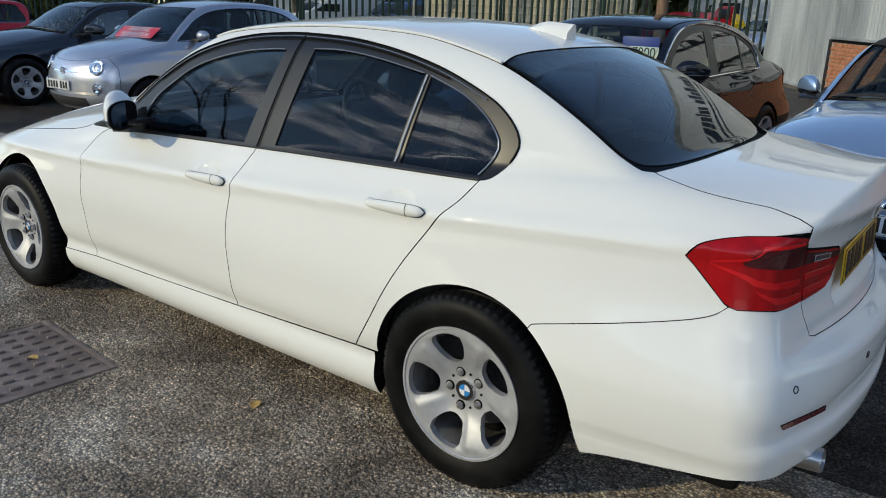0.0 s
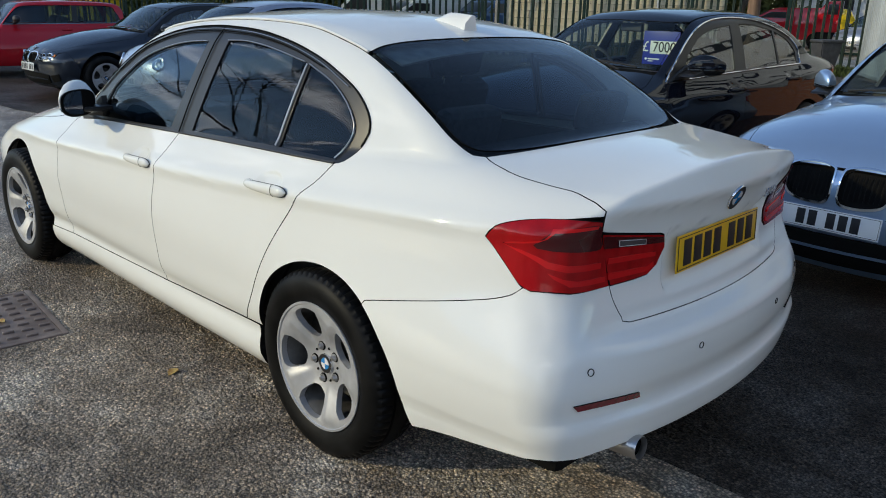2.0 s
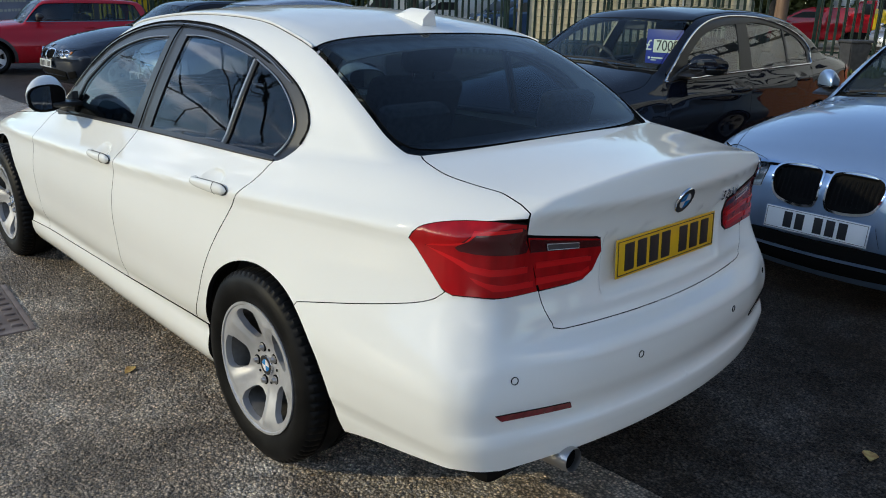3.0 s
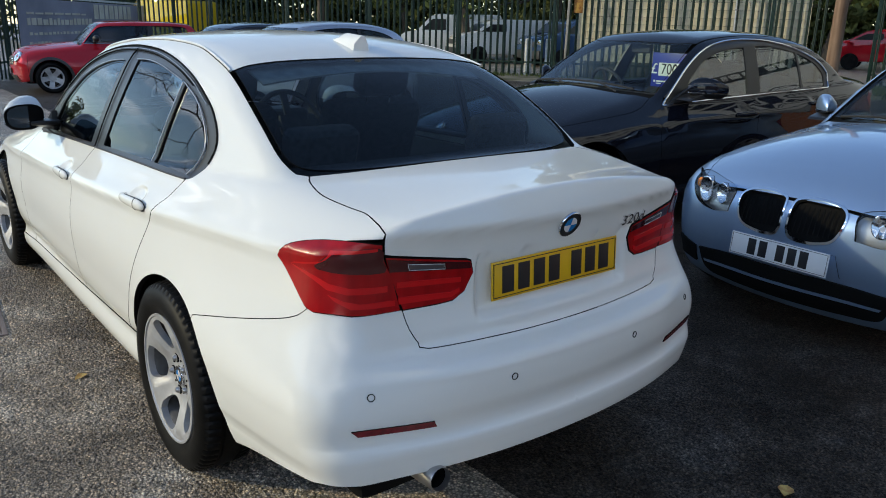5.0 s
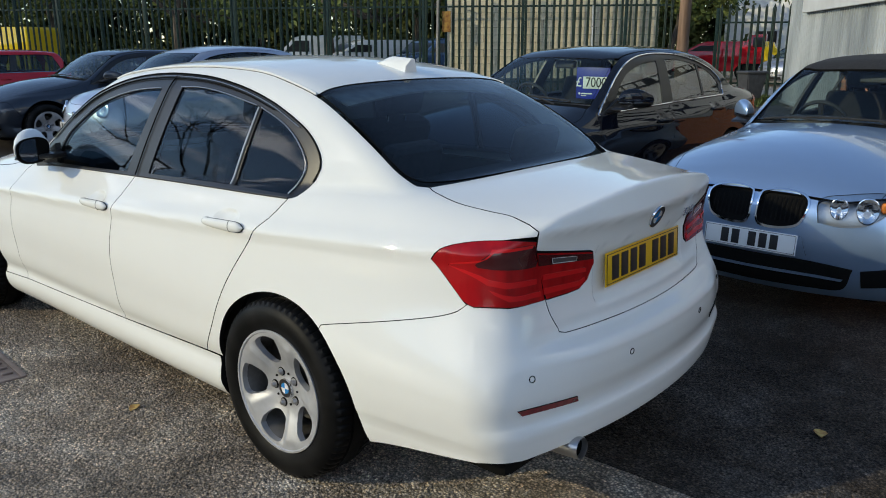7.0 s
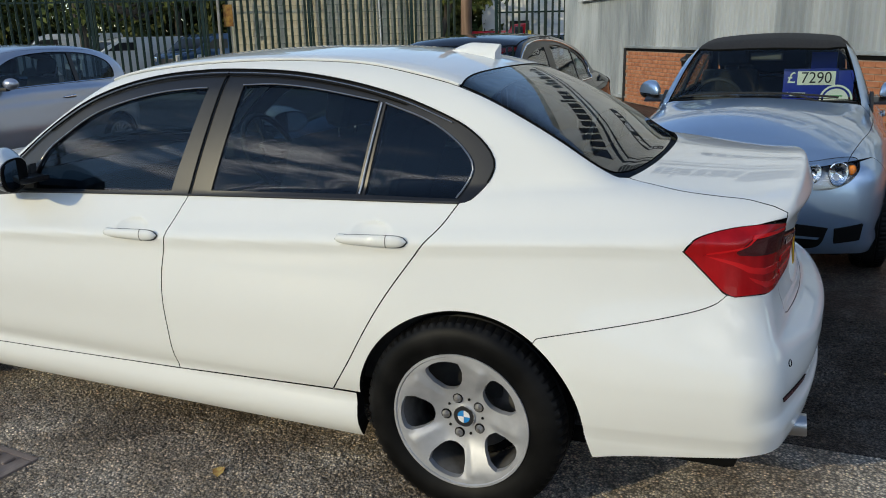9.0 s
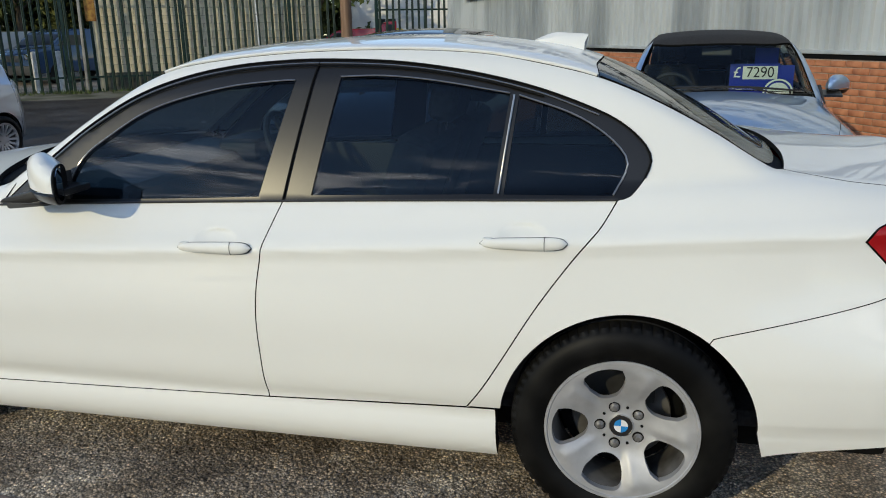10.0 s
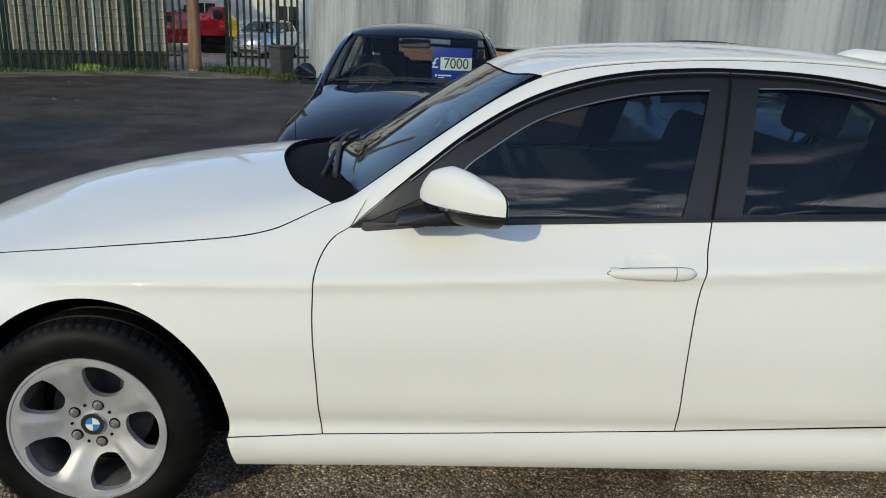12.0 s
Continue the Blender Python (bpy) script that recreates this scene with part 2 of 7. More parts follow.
def text_mesh(s, size, depth=0.001, spacing=1.0, xscale=1.0):
    """Built-in font as a bmesh in the x, z plane, centred, facing -y."""
    cu = bpy.data.curves.new("t", "FONT")
    cu.body, cu.size, cu.extrude, cu.align_x, cu.align_y = s, size, depth, "CENTER", "CENTER"
    cu.space_character = spacing
    ob = bpy.data.objects.new("t", cu)
    scene.collection.objects.link(ob)
    dg = bpy.context.evaluated_depsgraph_get()
    me = bpy.data.meshes.new_from_object(ob.evaluated_get(dg))
    bm = bmesh.new()
    bm.from_mesh(me)
    bpy.data.objects.remove(ob)
    bpy.data.curves.remove(cu)
    bpy.data.meshes.remove(me)
    bmesh.ops.transform(bm, matrix=pose(0, 0, 0, 90) @ Matrix.Diagonal((xscale, 1, 1, 1)), verts=bm.verts)
    return bm


# ---- car bodies: smooth solids, and panels cut from their skin ----
def spline(table):
    """A smooth curve through (place, value) pairs."""
    t = np.array(table, float)
    xs, ys = t[:, 0], t[:, 1]
    d = np.diff(ys) / np.diff(xs)
    m = np.r_[d[0], (d[1:] * np.diff(xs)[:-1] + d[:-1] * np.diff(xs)[1:]) / (xs[2:] - xs[:-2]) if len(d) > 1 else [], d[-1]]

    def f(x):
        x = np.clip(x, xs[0], xs[-1])
        i = np.clip(np.searchsorted(xs, x) - 1, 0, len(xs) - 2)
        h = xs[i + 1] - xs[i]
        s = (x - xs[i]) / h
        return (1 + 2 * s) * (1 - s) ** 2 * ys[i] + s * (1 - s) ** 2 * h * m[i] + s * s * (3 - 2 * s) * ys[i + 1] + s * s * (s - 1) * h * m[i + 1]

    return f


def smax(a, b, k):
    h = np.maximum(k - np.abs(a - b), 0)
    return np.maximum(a, b) + h * h / (4 * k)


def ease(a, b, x):
    s = np.clip((x - a) / (b - a), 0, 1)
    return s * s * (3 - 2 * s)


class Body:
    """The skin of a car, nose to -x, rear axle at x = 0, as the zero of value()."""

    def __init__(self, P):
        self.P = P
        self.side, self.low, self.high = spline(P["side"]), spline(P["low"]), spline(P["high"])
        self.top, self.rear, self.front = spline(P["top"]), spline(P["rear"]), spline(P["front"])
        self.roof, self.screen, self.back, self.gplan = spline(P["roof"]), spline(P["screen"]), spline(P["back"]), spline(P["gplan"])
        self.crown = spline(P["crown"])
        self.rear_soft = spline(P.get("rear_soft", P["rear"]))

    def value(self, p):
        P = self.P
        x, y, z = p[:, 0], np.abs(p[:, 1]), p[:, 2]
        up = ease(0.5, 0.8, z)
        w = self.side(z - P["rise"] * (x + 1.1) * up) + self.low(x) * (1 - up) + self.high(x) * up
        for x0, z0, rx, rz, deep in P.get("dents", ()):
            w = w - deep * (1 - ease(0.0, 1.0, ((x - x0) / rx) ** 2 + ((z - z0) / rz) ** 2))
        w = w - P.get("tuck", 0.0) * ease(0.15, 0.6, x) * (1 - ease(0.22, 0.48, z))
        if "tuck" in P:
            w = w + ease(0.15, 0.36, x) * (0.013 * np.exp(-(((z - 0.335) / 0.05) ** 2)) - 0.016 * (1 - ease(0.2, 0.34, z)))
        a = y - w
        y2 = y * y
        b = z - self.top(x) + self.crown(x) * y2
        f = ease(0.40, 0.72, y)
        c = x - self.rear(z) * (1 - f) - self.rear_soft(z) * f + P["rear_bow"] * y2
        if "recess" in P:
            half, z0, z1, deep = P["recess"]
            c = c + deep * (1 - ease(half, half + 0.035, y)) * ease(z0 - 0.03, z0, z) * (1 - ease(z1, z1 + 0.02, z))
        d = self.front(z) + P["front_bow"] * y2 - x
        lower = smax(smax(a, smax(b, c, P.get("k_lip", 0.035)), P.get("k_top", 0.09)), d, 0.1)
        lower = np.maximum(lower, 0.16 - z)
        g = y - (P["g0"] - P["lean"] * (z - 0.95) - P.get("bulge", 0.0) * (z - 0.95) * np.abs(z - 0.95)) - self.gplan(x)
        r = z - self.roof(x) + P["roof_crown"] * y2
        s = self.screen(z) + P["screen_bow"] * y2 - x
        t = x - self.back(z) + P["back_bow"] * y2
        house = smax(smax(g, r, P.get("k_rail", 0.10)), smax(s * 0.5, t * 0.5, 0.02), 0.045)
        house = np.maximum(house, P.get("waist", 0.86) - z)
        h = np.maximum(0.014 - np.abs(lower - house), 0)
        return np.minimum(lower, house) - h * h / 0.056

    def normal(self, p):
        e = 0.004
        g = np.stack([self.value(p + np.eye(3)[i] * e) - self.value(p - np.eye(3)[i] * e) for i in range(3)], 1)
        return g / np.maximum(np.linalg.norm(g, axis=1), 1e-9)[:, None]

    def cast(self, o, d, far, steps=160):
        o, d = np.asarray(o, float), np.asarray(d, float)
        d = np.broadcast_to(d, o.shape)
        ts = np.linspace(0, far, steps)
        v = np.stack([self.value(o + d * t) for t in ts], 1)
        inside = v < 0
        hit = inside.any(1)
        i = np.where(hit, inside.argmax(1), np.abs(v).argmin(1))
        lo, hi = ts[np.maximum(i - 1, 0)], ts[i]
        for _ in range(22):
            mid = (lo + hi) / 2
            neg = self.value(o + d * mid[:, None]) < 0
            hi, lo = np.where(neg, mid, hi), np.where(neg, lo, mid)
        t = np.where(hit, hi, ts[i])
        return o + d * t[:, None]

    def on(self, mode, pts):
        a = np.array(pts, float)
        z = np.zeros(len(a))
        if mode == "P":
            return a
        if mode == "S":
            o, d = np.stack([a[:, 0], z - 1.3, a[:, 1]], 1), (0, 1, 0)
        elif mode == "T":
            o, d = np.stack([a[:, 0], a[:, 1], z + 1.9], 1), (0, 0, -1)
        elif mode == "R":
            o, d = np.stack([z + 1.6, a[:, 0], a[:, 1]], 1), (-1, 0, 0)
        else:
            o, d = np.stack([z - 4.4, a[:, 0], a[:, 1]], 1), (1, 0, 0)
        return self.cast(o, d, 2.2)


def dense(pts, step=0.025, round_=True):
    """Points along a polyline, or along the smooth curve through them."""
    p = np.array(pts, float)
    out = []
    for i in range(len(p) - 1):
        n = max(1, int(math.ceil(np.linalg.norm(p[i + 1] - p[i]) / step)))
        m0 = (p[i + 1] - p[i - 1]) / 2 if i > 0 else p[i + 1] - p[i]
        m1 = (p[i + 2] - p[i]) / 2 if i + 2 < len(p) else p[i + 1] - p[i]
        for k in range(n):
            s = k / n
            if round_:
                out.append((1 + 2 * s) * (1 - s) ** 2 * p[i] + s * (1 - s) ** 2 * m0 + s * s * (3 - 2 * s) * p[i + 1] + s * s * (s - 1) * m1)
            else:
                out.append(p[i] * (1 - s) + p[i + 1] * s)
    out.append(p[-1])
    return np.array(out)


def inset(poly, by):
    """A closed outline moved inwards."""
    p = np.array(poly)
    area = 0.5 * np.sum(p[:, 0] * np.roll(p[:, 1], -1) - np.roll(p[:, 0], -1) * p[:, 1])
    e = np.roll(p, -1, 0) - p
    e /= np.maximum(np.linalg.norm(e, axis=1), 1e-9)[:, None]
    n = np.stack([-e[:, 1], e[:, 0]], 1) * np.sign(area)
    n0 = np.roll(n, 1, 0)
    m = n + n0
    m /= np.maximum(np.einsum("ij,ij->i", m, n), 0.5)[:, None]
    return p + m * by


def within(poly, q):
    x, y = q[:, 0], q[:, 1]
    odd = np.zeros(len(q), bool)
    a, b = poly, np.roll(poly, -1, 0)
    for (x0, y0), (x1, y1) in zip(a, b):
        if y0 != y1:
            odd ^= ((y0 > y) != (y1 > y)) & (x < (x1 - x0) * (y - y0) / (y1 - y0) + x0)
    return odd


def thin(p, least=0.004):
    keep = [0]
    for i in range(1, len(p)):
        if np.linalg.norm(p[i] - p[keep[-1]]) > least:
            keep.append(i)
    if np.linalg.norm(p[keep[-1]] - p[keep[0]]) < least:
        keep.pop()
    return p[keep]


CUTS = {}


def panel(body, name, segs, d, mat, parent, step=0.03, gap=0.0016, holes=(), lift=0.0, depth=0.018, mirror=True, rim=None, label="", edge=0.02, fine=()):
    """A sheet cut from the body's skin by an outline, with a folded rim. segs: (mode, points[, smooth]) one after another; d: the way in which it is laid on."""
    key = repr((id(body.P), segs, tuple(d), step, gap, holes, lift, depth, mirror, edge, fine))
    if key not in CUTS:
        CUTS[key] = cut(body, segs, d, step, gap, holes, lift, depth, mirror, edge, fine)
    P_, faces, slots, N_ = CUTS[key]
    # rims default to black: the shade between panels is put into their colour
    mats = [mat, rim or M["seal"]]
    made = [raw(name, P_, faces, mats, parent, label, slots, N_)]
    if mirror:
        flipm = np.array([1, -1, 1])
        made.append(raw(name, P_ * flipm, [f[::-1] for f in faces], mats, parent, label, slots, N_ * flipm))
    return made


def cut(body, segs, d, step, gap, holes, lift, depth, mirror, edge, fine):
    from mathutils.geometry import delaunay_2d_cdt
    d = np.array(d, float)
    d /= np.linalg.norm(d)
    e1 = np.cross(d, (0, 0, 1)) if abs(d[2]) < 0.9 else np.cross(d, (0, 1, 0))
    e1 /= np.linalg.norm(e1)
    e2 = np.cross(e1, d)

    def loop(segs, by):
        ring = np.concatenate([body.on(s[0], dense(s[1], edge, s[2] if len(s) > 2 else True)) for s in segs])
        ring = thin(ring)
        flat = np.stack([ring @ e1, ring @ e2], 1)
        moved = inset(flat, by)
        mid = np.abs(ring[:, 1]) < 1e-3
        if mirror:
            moved[mid] = flat[mid]
        return moved, ring @ d

    rings = [loop(segs, gap)] + [loop(h, -gap if gap else 0) for h in holes]
    flat = np.concatenate([r[0] for r in rings])
    outer = rings[0][0]
    lo, hi = outer.min(0), outer.max(0)
    gx, gy = np.meshgrid(np.arange(lo[0] + step * 0.4, hi[0], step), np.arange(lo[1] + step * 0.4, hi[1], step))
    g = np.stack([gx.ravel(), gy.ravel()], 1)
    ok = within(outer, g)
    for r, _ in rings[1:]:
        ok &= ~within(r, g)
    near = np.min(np.linalg.norm(g[:, None] - flat[None], axis=2), axis=1)
    g = g[ok & (near > step * 0.45)]
    for mode, a0, b0, ra, rb, st in fine:
        ga, gb = np.meshgrid(np.arange(a0 - ra, a0 + ra, st), np.arange(b0 - rb, b0 + rb, st))
        q = body.on(mode, np.stack([ga.ravel(), gb.ravel()], 1))
        q = np.stack([q @ e1, q @ e2], 1)
        lo2, hi2 = q.min(0), q.max(0)
        g = g[~((g > lo2 - st * 0.4) & (g < hi2 + st * 0.4)).all(1)]
        g = np.concatenate([g, q])
    pts = np.concatenate([flat, g])
    edges, n0 = [], 0
    for r, _ in rings:
        edges += [(n0 + i, n0 + (i + 1) % len(r)) for i in range(len(r))]
        n0 += len(r)
    vs, _, fs, *_ = delaunay_2d_cdt([Vector(v) for v in pts], edges, [], 0, 1e-6)
    vs = np.array([tuple(v) for v in vs])
    fs = np.array([f for f in fs if len(f) == 3])
    mid = vs[fs].mean(1)
    ok = within(outer, mid)
    for r, _ in rings[1:]:
        ok &= ~within(r, mid)
    fs = fs[ok]
    deep = np.concatenate([r[1] for r in rings])
    mean_lo, mean_hi = deep.min() - 0.45, deep.max() + 0.35
    o = vs[:, :1] * e1 + vs[:, 1:2] * e2 + mean_lo * d
    p = body.cast(o, d, mean_hi - mean_lo, 140)
    nrm = body.normal(p)
    p = p + nrm * lift
    # winding: outwards
    a, b, c = p[fs[:, 0]], p[fs[:, 1]], p[fs[:, 2]]
    fn = np.cross(b - a, c - a)
    flip = np.einsum("ij,ij->i", fn, -np.broadcast_to(d, fn.shape)) < 0
    fs = np.where(flip[:, None], fs[:, ::-1], fs)
    count = {}
    for f in fs:
        for u, v in ((f[0], f[1]), (f[1], f[2]), (f[2], f[0])):
            count[(u, v)] = 1
    border = [(u, v) for u, v in count if (v, u) not in count and not (mirror and max(abs(p[u, 1]), abs(p[v, 1])) < 2e-3)]
    ids = {}
    ev, en = [], []
    n = len(p)
    for u, v in border:
        for w in (u, v):
            if w not in ids:
                ids[w] = n + len(ev)
                ev += [p[w], p[w] - nrm[w] * depth]
                en += [nrm[w], nrm[w]]
    rf = [(ids[v], ids[u], ids[u] + 1, ids[v] + 1) for u, v in border]
    outward = np.zeros((len(ev), 3))
    for u, v in border:
        side = np.cross(p[v] - p[u], nrm[u])
        for w in (u, v):
            outward[ids[w] - n] += side
            outward[ids[w] - n + 1] += side
    outward /= np.maximum(np.linalg.norm(outward, axis=1), 1e-9)[:, None]
    P_, N_ = np.concatenate([p, ev]), np.concatenate([nrm, outward])
    faces = [tuple(f) for f in fs] + rf
    slots = [0] * len(fs) + [1] * len(rf)
    return P_, faces, slots, N_


def arc(cx, cz, r, a0, a1, n=24):
    return [(cx + r * math.cos(radians(a0 + (a1 - a0) * k / n)), cz + r * math.sin(radians(a0 + (a1 - a0) * k / n))) for k in range(n + 1)]


# ---- wheels ----
def sheet(outer, holes, height, thick, step=0.012):
    """A pierced disc in x, z with a dished face; outlines as lists of (x, z)."""
    from mathutils.geometry import delaunay_2d_cdt
    rings = [np.array(outer)] + [np.array(h) for h in holes]
    flat = np.concatenate(rings)
    lo, hi = rings[0].min(0), rings[0].max(0)
    gx, gy = np.meshgrid(np.arange(lo[0], hi[0], step), np.arange(lo[1], hi[1], step))
    g = np.stack([gx.ravel(), gy.ravel()], 1)
    ok = within(rings[0], g)
    for r in rings[1:]:
        ok &= ~within(r, g)
    near = np.min(np.linalg.norm(g[:, None] - flat[None], axis=2), axis=1)
    pts = np.concatenate([flat, g[ok & (near > step * 0.5)]])
    edges, n0 = [], 0
    for r in rings:
        edges += [(n0 + i, n0 + (i + 1) % len(r)) for i in range(len(r))]
        n0 += len(r)
    vs, _, fs, *_ = delaunay_2d_cdt([Vector(v) for v in pts], edges, [], 0, 1e-6)
    vs = np.array([tuple(v) for v in vs])
    fs = np.array([f for f in fs if len(f) == 3])
    mid = vs[fs].mean(1)
    ok = within(rings[0], mid)
    for r in rings[1:]:
        ok &= ~within(r, mid)
    bm = bmesh.new()
    v3 = [bm.verts.new((v[0], height(v[0], v[1]), v[1])) for v in vs]
    made = [bm.faces.new([v3[i] for i in f]) for f in fs[ok]]
    bmesh.ops.recalc_face_normals(bm, faces=made)
    if sum(f.normal.y for f in made) > 0:
        bmesh.ops.reverse_faces(bm, faces=made)
    ext = bmesh.ops.extrude_face_region(bm, geom=made, use_keep_orig=True)
    bmesh.ops.translate(bm, vec=(0, thick, 0), verts=[v for v in ext["geom"] if isinstance(v, bmesh.types.BMVert)])
    bmesh.ops.delete(bm, geom=[v for v in bm.verts if not v.link_faces], context="VERTS")
    bmesh.ops.recalc_face_normals(bm, faces=bm.faces[:])
    return bm


def tyre_mesh(R, rim, w, notches=66):
    """A tyre with notched shoulders and rain grooves."""
    h = w / 2
    prof = [(rim, -h * 0.84), (rim + 0.012, -h * 0.93), (rim + 0.03, -h * 0.985), (rim + (R - rim) * 0.40, -h * 1.03), (rim + (R - rim) * 0.66, -h * 1.0), (R - 0.020, -h * 0.90), (R - 0.0195, -h * 0.895), (R - 0.006, -h * 0.80), (R - 0.001, -h * 0.62), (R, -h * 0.42), (R - 0.007, -h * 0.40), (R - 0.007, -h * 0.30), (R, -h * 0.28)]
    prof = prof + [(r, -y) for r, y in prof[::-1]]
    bm = bmesh.new()
    rings = []
    n = notches * 4
    for k in range(n):
        a = 2 * math.pi * k / n
        ring = []
        for i, (r, y) in enumerate(prof):
            if k % 4 == 0 and i in (7, 8, len(prof) - 8, len(prof) - 9):
                r -= 0.008
            ring.append(bm.verts.new((r * math.cos(a), y, r * math.sin(a))))
        rings.append(ring)
    for k in range(n):
        a, b = rings[k], rings[(k + 1) % n]
        for i in range(len(prof) - 1):
            bm.faces.new((a[i], a[i + 1], b[i + 1], b[i]))
    bmesh.ops.recalc_face_normals(bm, faces=bm.faces[:])
    return bm


def polar(pts, turn):
    return [(r * math.cos(radians(a + turn)), r * math.sin(radians(a + turn))) for r, a in pts]


def wheel(parent, x, y, z, R=0.318, rim=0.216, w=0.20, spokes=5, turn=18.0, style="turbine", flip=False, paint=None, face=-0.048):
    """One wheel, its outer side to -y (or +y)."""
    paint = paint or M["alloy"]
    root = new("wheel")
    root.parent = parent
    root.matrix_local = pose(x, y, z, 0, 0, 180 if flip else 0)
    part("tyre", tyre_mesh(R, rim, w), M["rubber"], root, "black rubber tyre")
    b = lathe([(rim - 0.002, -w * 0.42), (rim + 0.006, -w * 0.455), (rim + 0.005, -w * 0.475), (rim - 0.002, -w * 0.475), (rim - 0.006, -w * 0.44), (rim - 0.022, -w * 0.3), (rim - 0.028, 0.0), (rim - 0.02, w * 0.38), (rim, w * 0.42)], 72)
    part("rim", b, paint, root)
    part("barrel", lathe([(rim - 0.009, -w * 0.40), (rim - 0.024, -w * 0.3), (rim - 0.030, 0.0), (rim - 0.022, w * 0.38)], 60), M["barrel"], root)
    # black disc added behind the spokes to paint the voids in shade
    part("brake_shield", lathe([(0.0, 0.056), (rim - 0.040, 0.056), (rim - 0.034, 0.060)], 36), M["seal"], root)
    if style == "turbine":
        void = dense([(0.190, -19), (0.198, -8), (0.199, 6), (0.193, 14.5), (0.176, 18.5), (0.145, 19.5), (0.113, 17), (0.098, 8), (0.095, -3), (0.104, -14), (0.128, -20.5), (0.160, -22.5), (0.190, -19)], 3.0)
        holes = [polar(void[:-1] * np.array([rim / 0.216, 1]), turn + 72 * k) for k in range(5)]
        cut = 0.212 * rim / 0.216

        def height(px, pz):
            r, a = math.hypot(px, pz), math.degrees(math.atan2(pz, px))
            f = (a - turn - 36 + 36) % 72 - 36
            fold = 0.009 * np.clip((f + 16) / 9, 0, 1) - 0.008 * np.clip((f + 7) / 26, 0, 1)
            out = ease(0.07, 0.12, r) * (1 - ease(0.182, 0.200, r))
            return face - 0.043 * ease(0.05, 0.205, r) + (0.004 - fold) * out * (1 - ease(17, 26, abs(f)))
    else:
        gapw = 360 / spokes
        hw = 0.30 if style == "thin" else 0.26
        void = dense([(rim * 0.90, -gapw * hw), (rim * 0.905, 0), (rim * 0.90, gapw * hw), (rim * 0.62, gapw * (hw - 0.04)), (rim * 0.38, 0), (rim * 0.62, -gapw * (hw - 0.04)), (rim * 0.90, -gapw * hw)], 4.0)
        holes = [polar(void[:-1], turn + gapw * k) for k in range(spokes)]
        cut = rim * 0.95

        def height(px, pz):
            r = math.hypot(px, pz)
            return face - 0.03 * ease(0.05, rim * 0.9, r)

    ring = [(cut * math.cos(2 * math.pi * k / 72), cut * math.sin(2 * math.pi * k / 72)) for k in range(72)]
    part("spokes", sheet(ring, holes, height, 0.022, 0.009), paint, root)
    part("brake_disc", lathe([(0.0, 0.02), (0.07, 0.01), (0.072, 0.03), (0.145, 0.03), (0.148, 0.035), (0.145, 0.05), (0.0, 0.05)], 40), M["barrel"], root)
    for k in range(5):
        a = radians(turn + (72 if style == "turbine" else 36 + 72) * 1 + 72 * k)
        part("wheel_bolt", lathe([(0.0, -0.014), (0.007, -0.013), (0.010, -0.008), (0.0115, -0.002), (0.0135, -0.002)], 12, m=pose(0.061 * math.cos(a), face - 0.003, 0.061 * math.sin(a))), M["bolt"], root)
        if style == "turbine":
            # black discs stand for the shade in the bolt recesses and small holes
            part("bolt_recess", lathe([(0.0, 0.0), (0.0165, -0.001), (0.017, 0.004)], 16, m=pose(0.061 * math.cos(a), face - 0.0025, 0.061 * math.sin(a))), M["seal"], root)
            c = a + radians(36)
            part("balance_hole", lathe([(0.0, -0.001), (0.0042, -0.001), (0.0045, 0.004)], 10, m=pose(0.060 * math.cos(c), face - 0.003, 0.060 * math.sin(c))), M["seal"], root)
    return root


def roundel(parent, m, r=0.034, name="badge"):
    """A round enamel badge: dark ring, quartered centre. Faces -y before m."""
    root = new(name)
    root.parent = parent
    root.matrix_local = m
    part("ring", lathe([(0.0, 0.0), (r * 0.97, 0.0), (r, 0.001), (r, 0.004), (r * 0.97, 0.005)], 40, m=pose(0, -0.004, 0)), M["ink"], root, "black enamel ring")
    part("bezel", lathe([(r * 0.96, -0.0045), (r, -0.005), (r * 1.03, -0.003), (r * 1.03, 0.002)], 40), M["chrome"], root)
    for k in range(4):
        bm = bmesh.new()
        q = [bm.verts.new((0, -0.0055, 0))] + [bm.verts.new((r * 0.6 * math.cos(radians(90 * k + 15 * i)), -0.0055, r * 0.6 * math.sin(radians(90 * k + 15 * i)))) for i in range(7)]
        f = bm.faces.new(q[::-1])
        e = bmesh.ops.extrude_face_region(bm, geom=[f])
        bmesh.ops.translate(bm, vec=(0, 0.002, 0), verts=[v for v in e["geom"] if isinstance(v, bmesh.types.BMVert)])
        bmesh.ops.recalc_face_normals(bm, faces=bm.faces[:])
        part("quarter", bm, M["blue_badge" if k % 2 else "white_badge"], root, smooth=False)
    return root


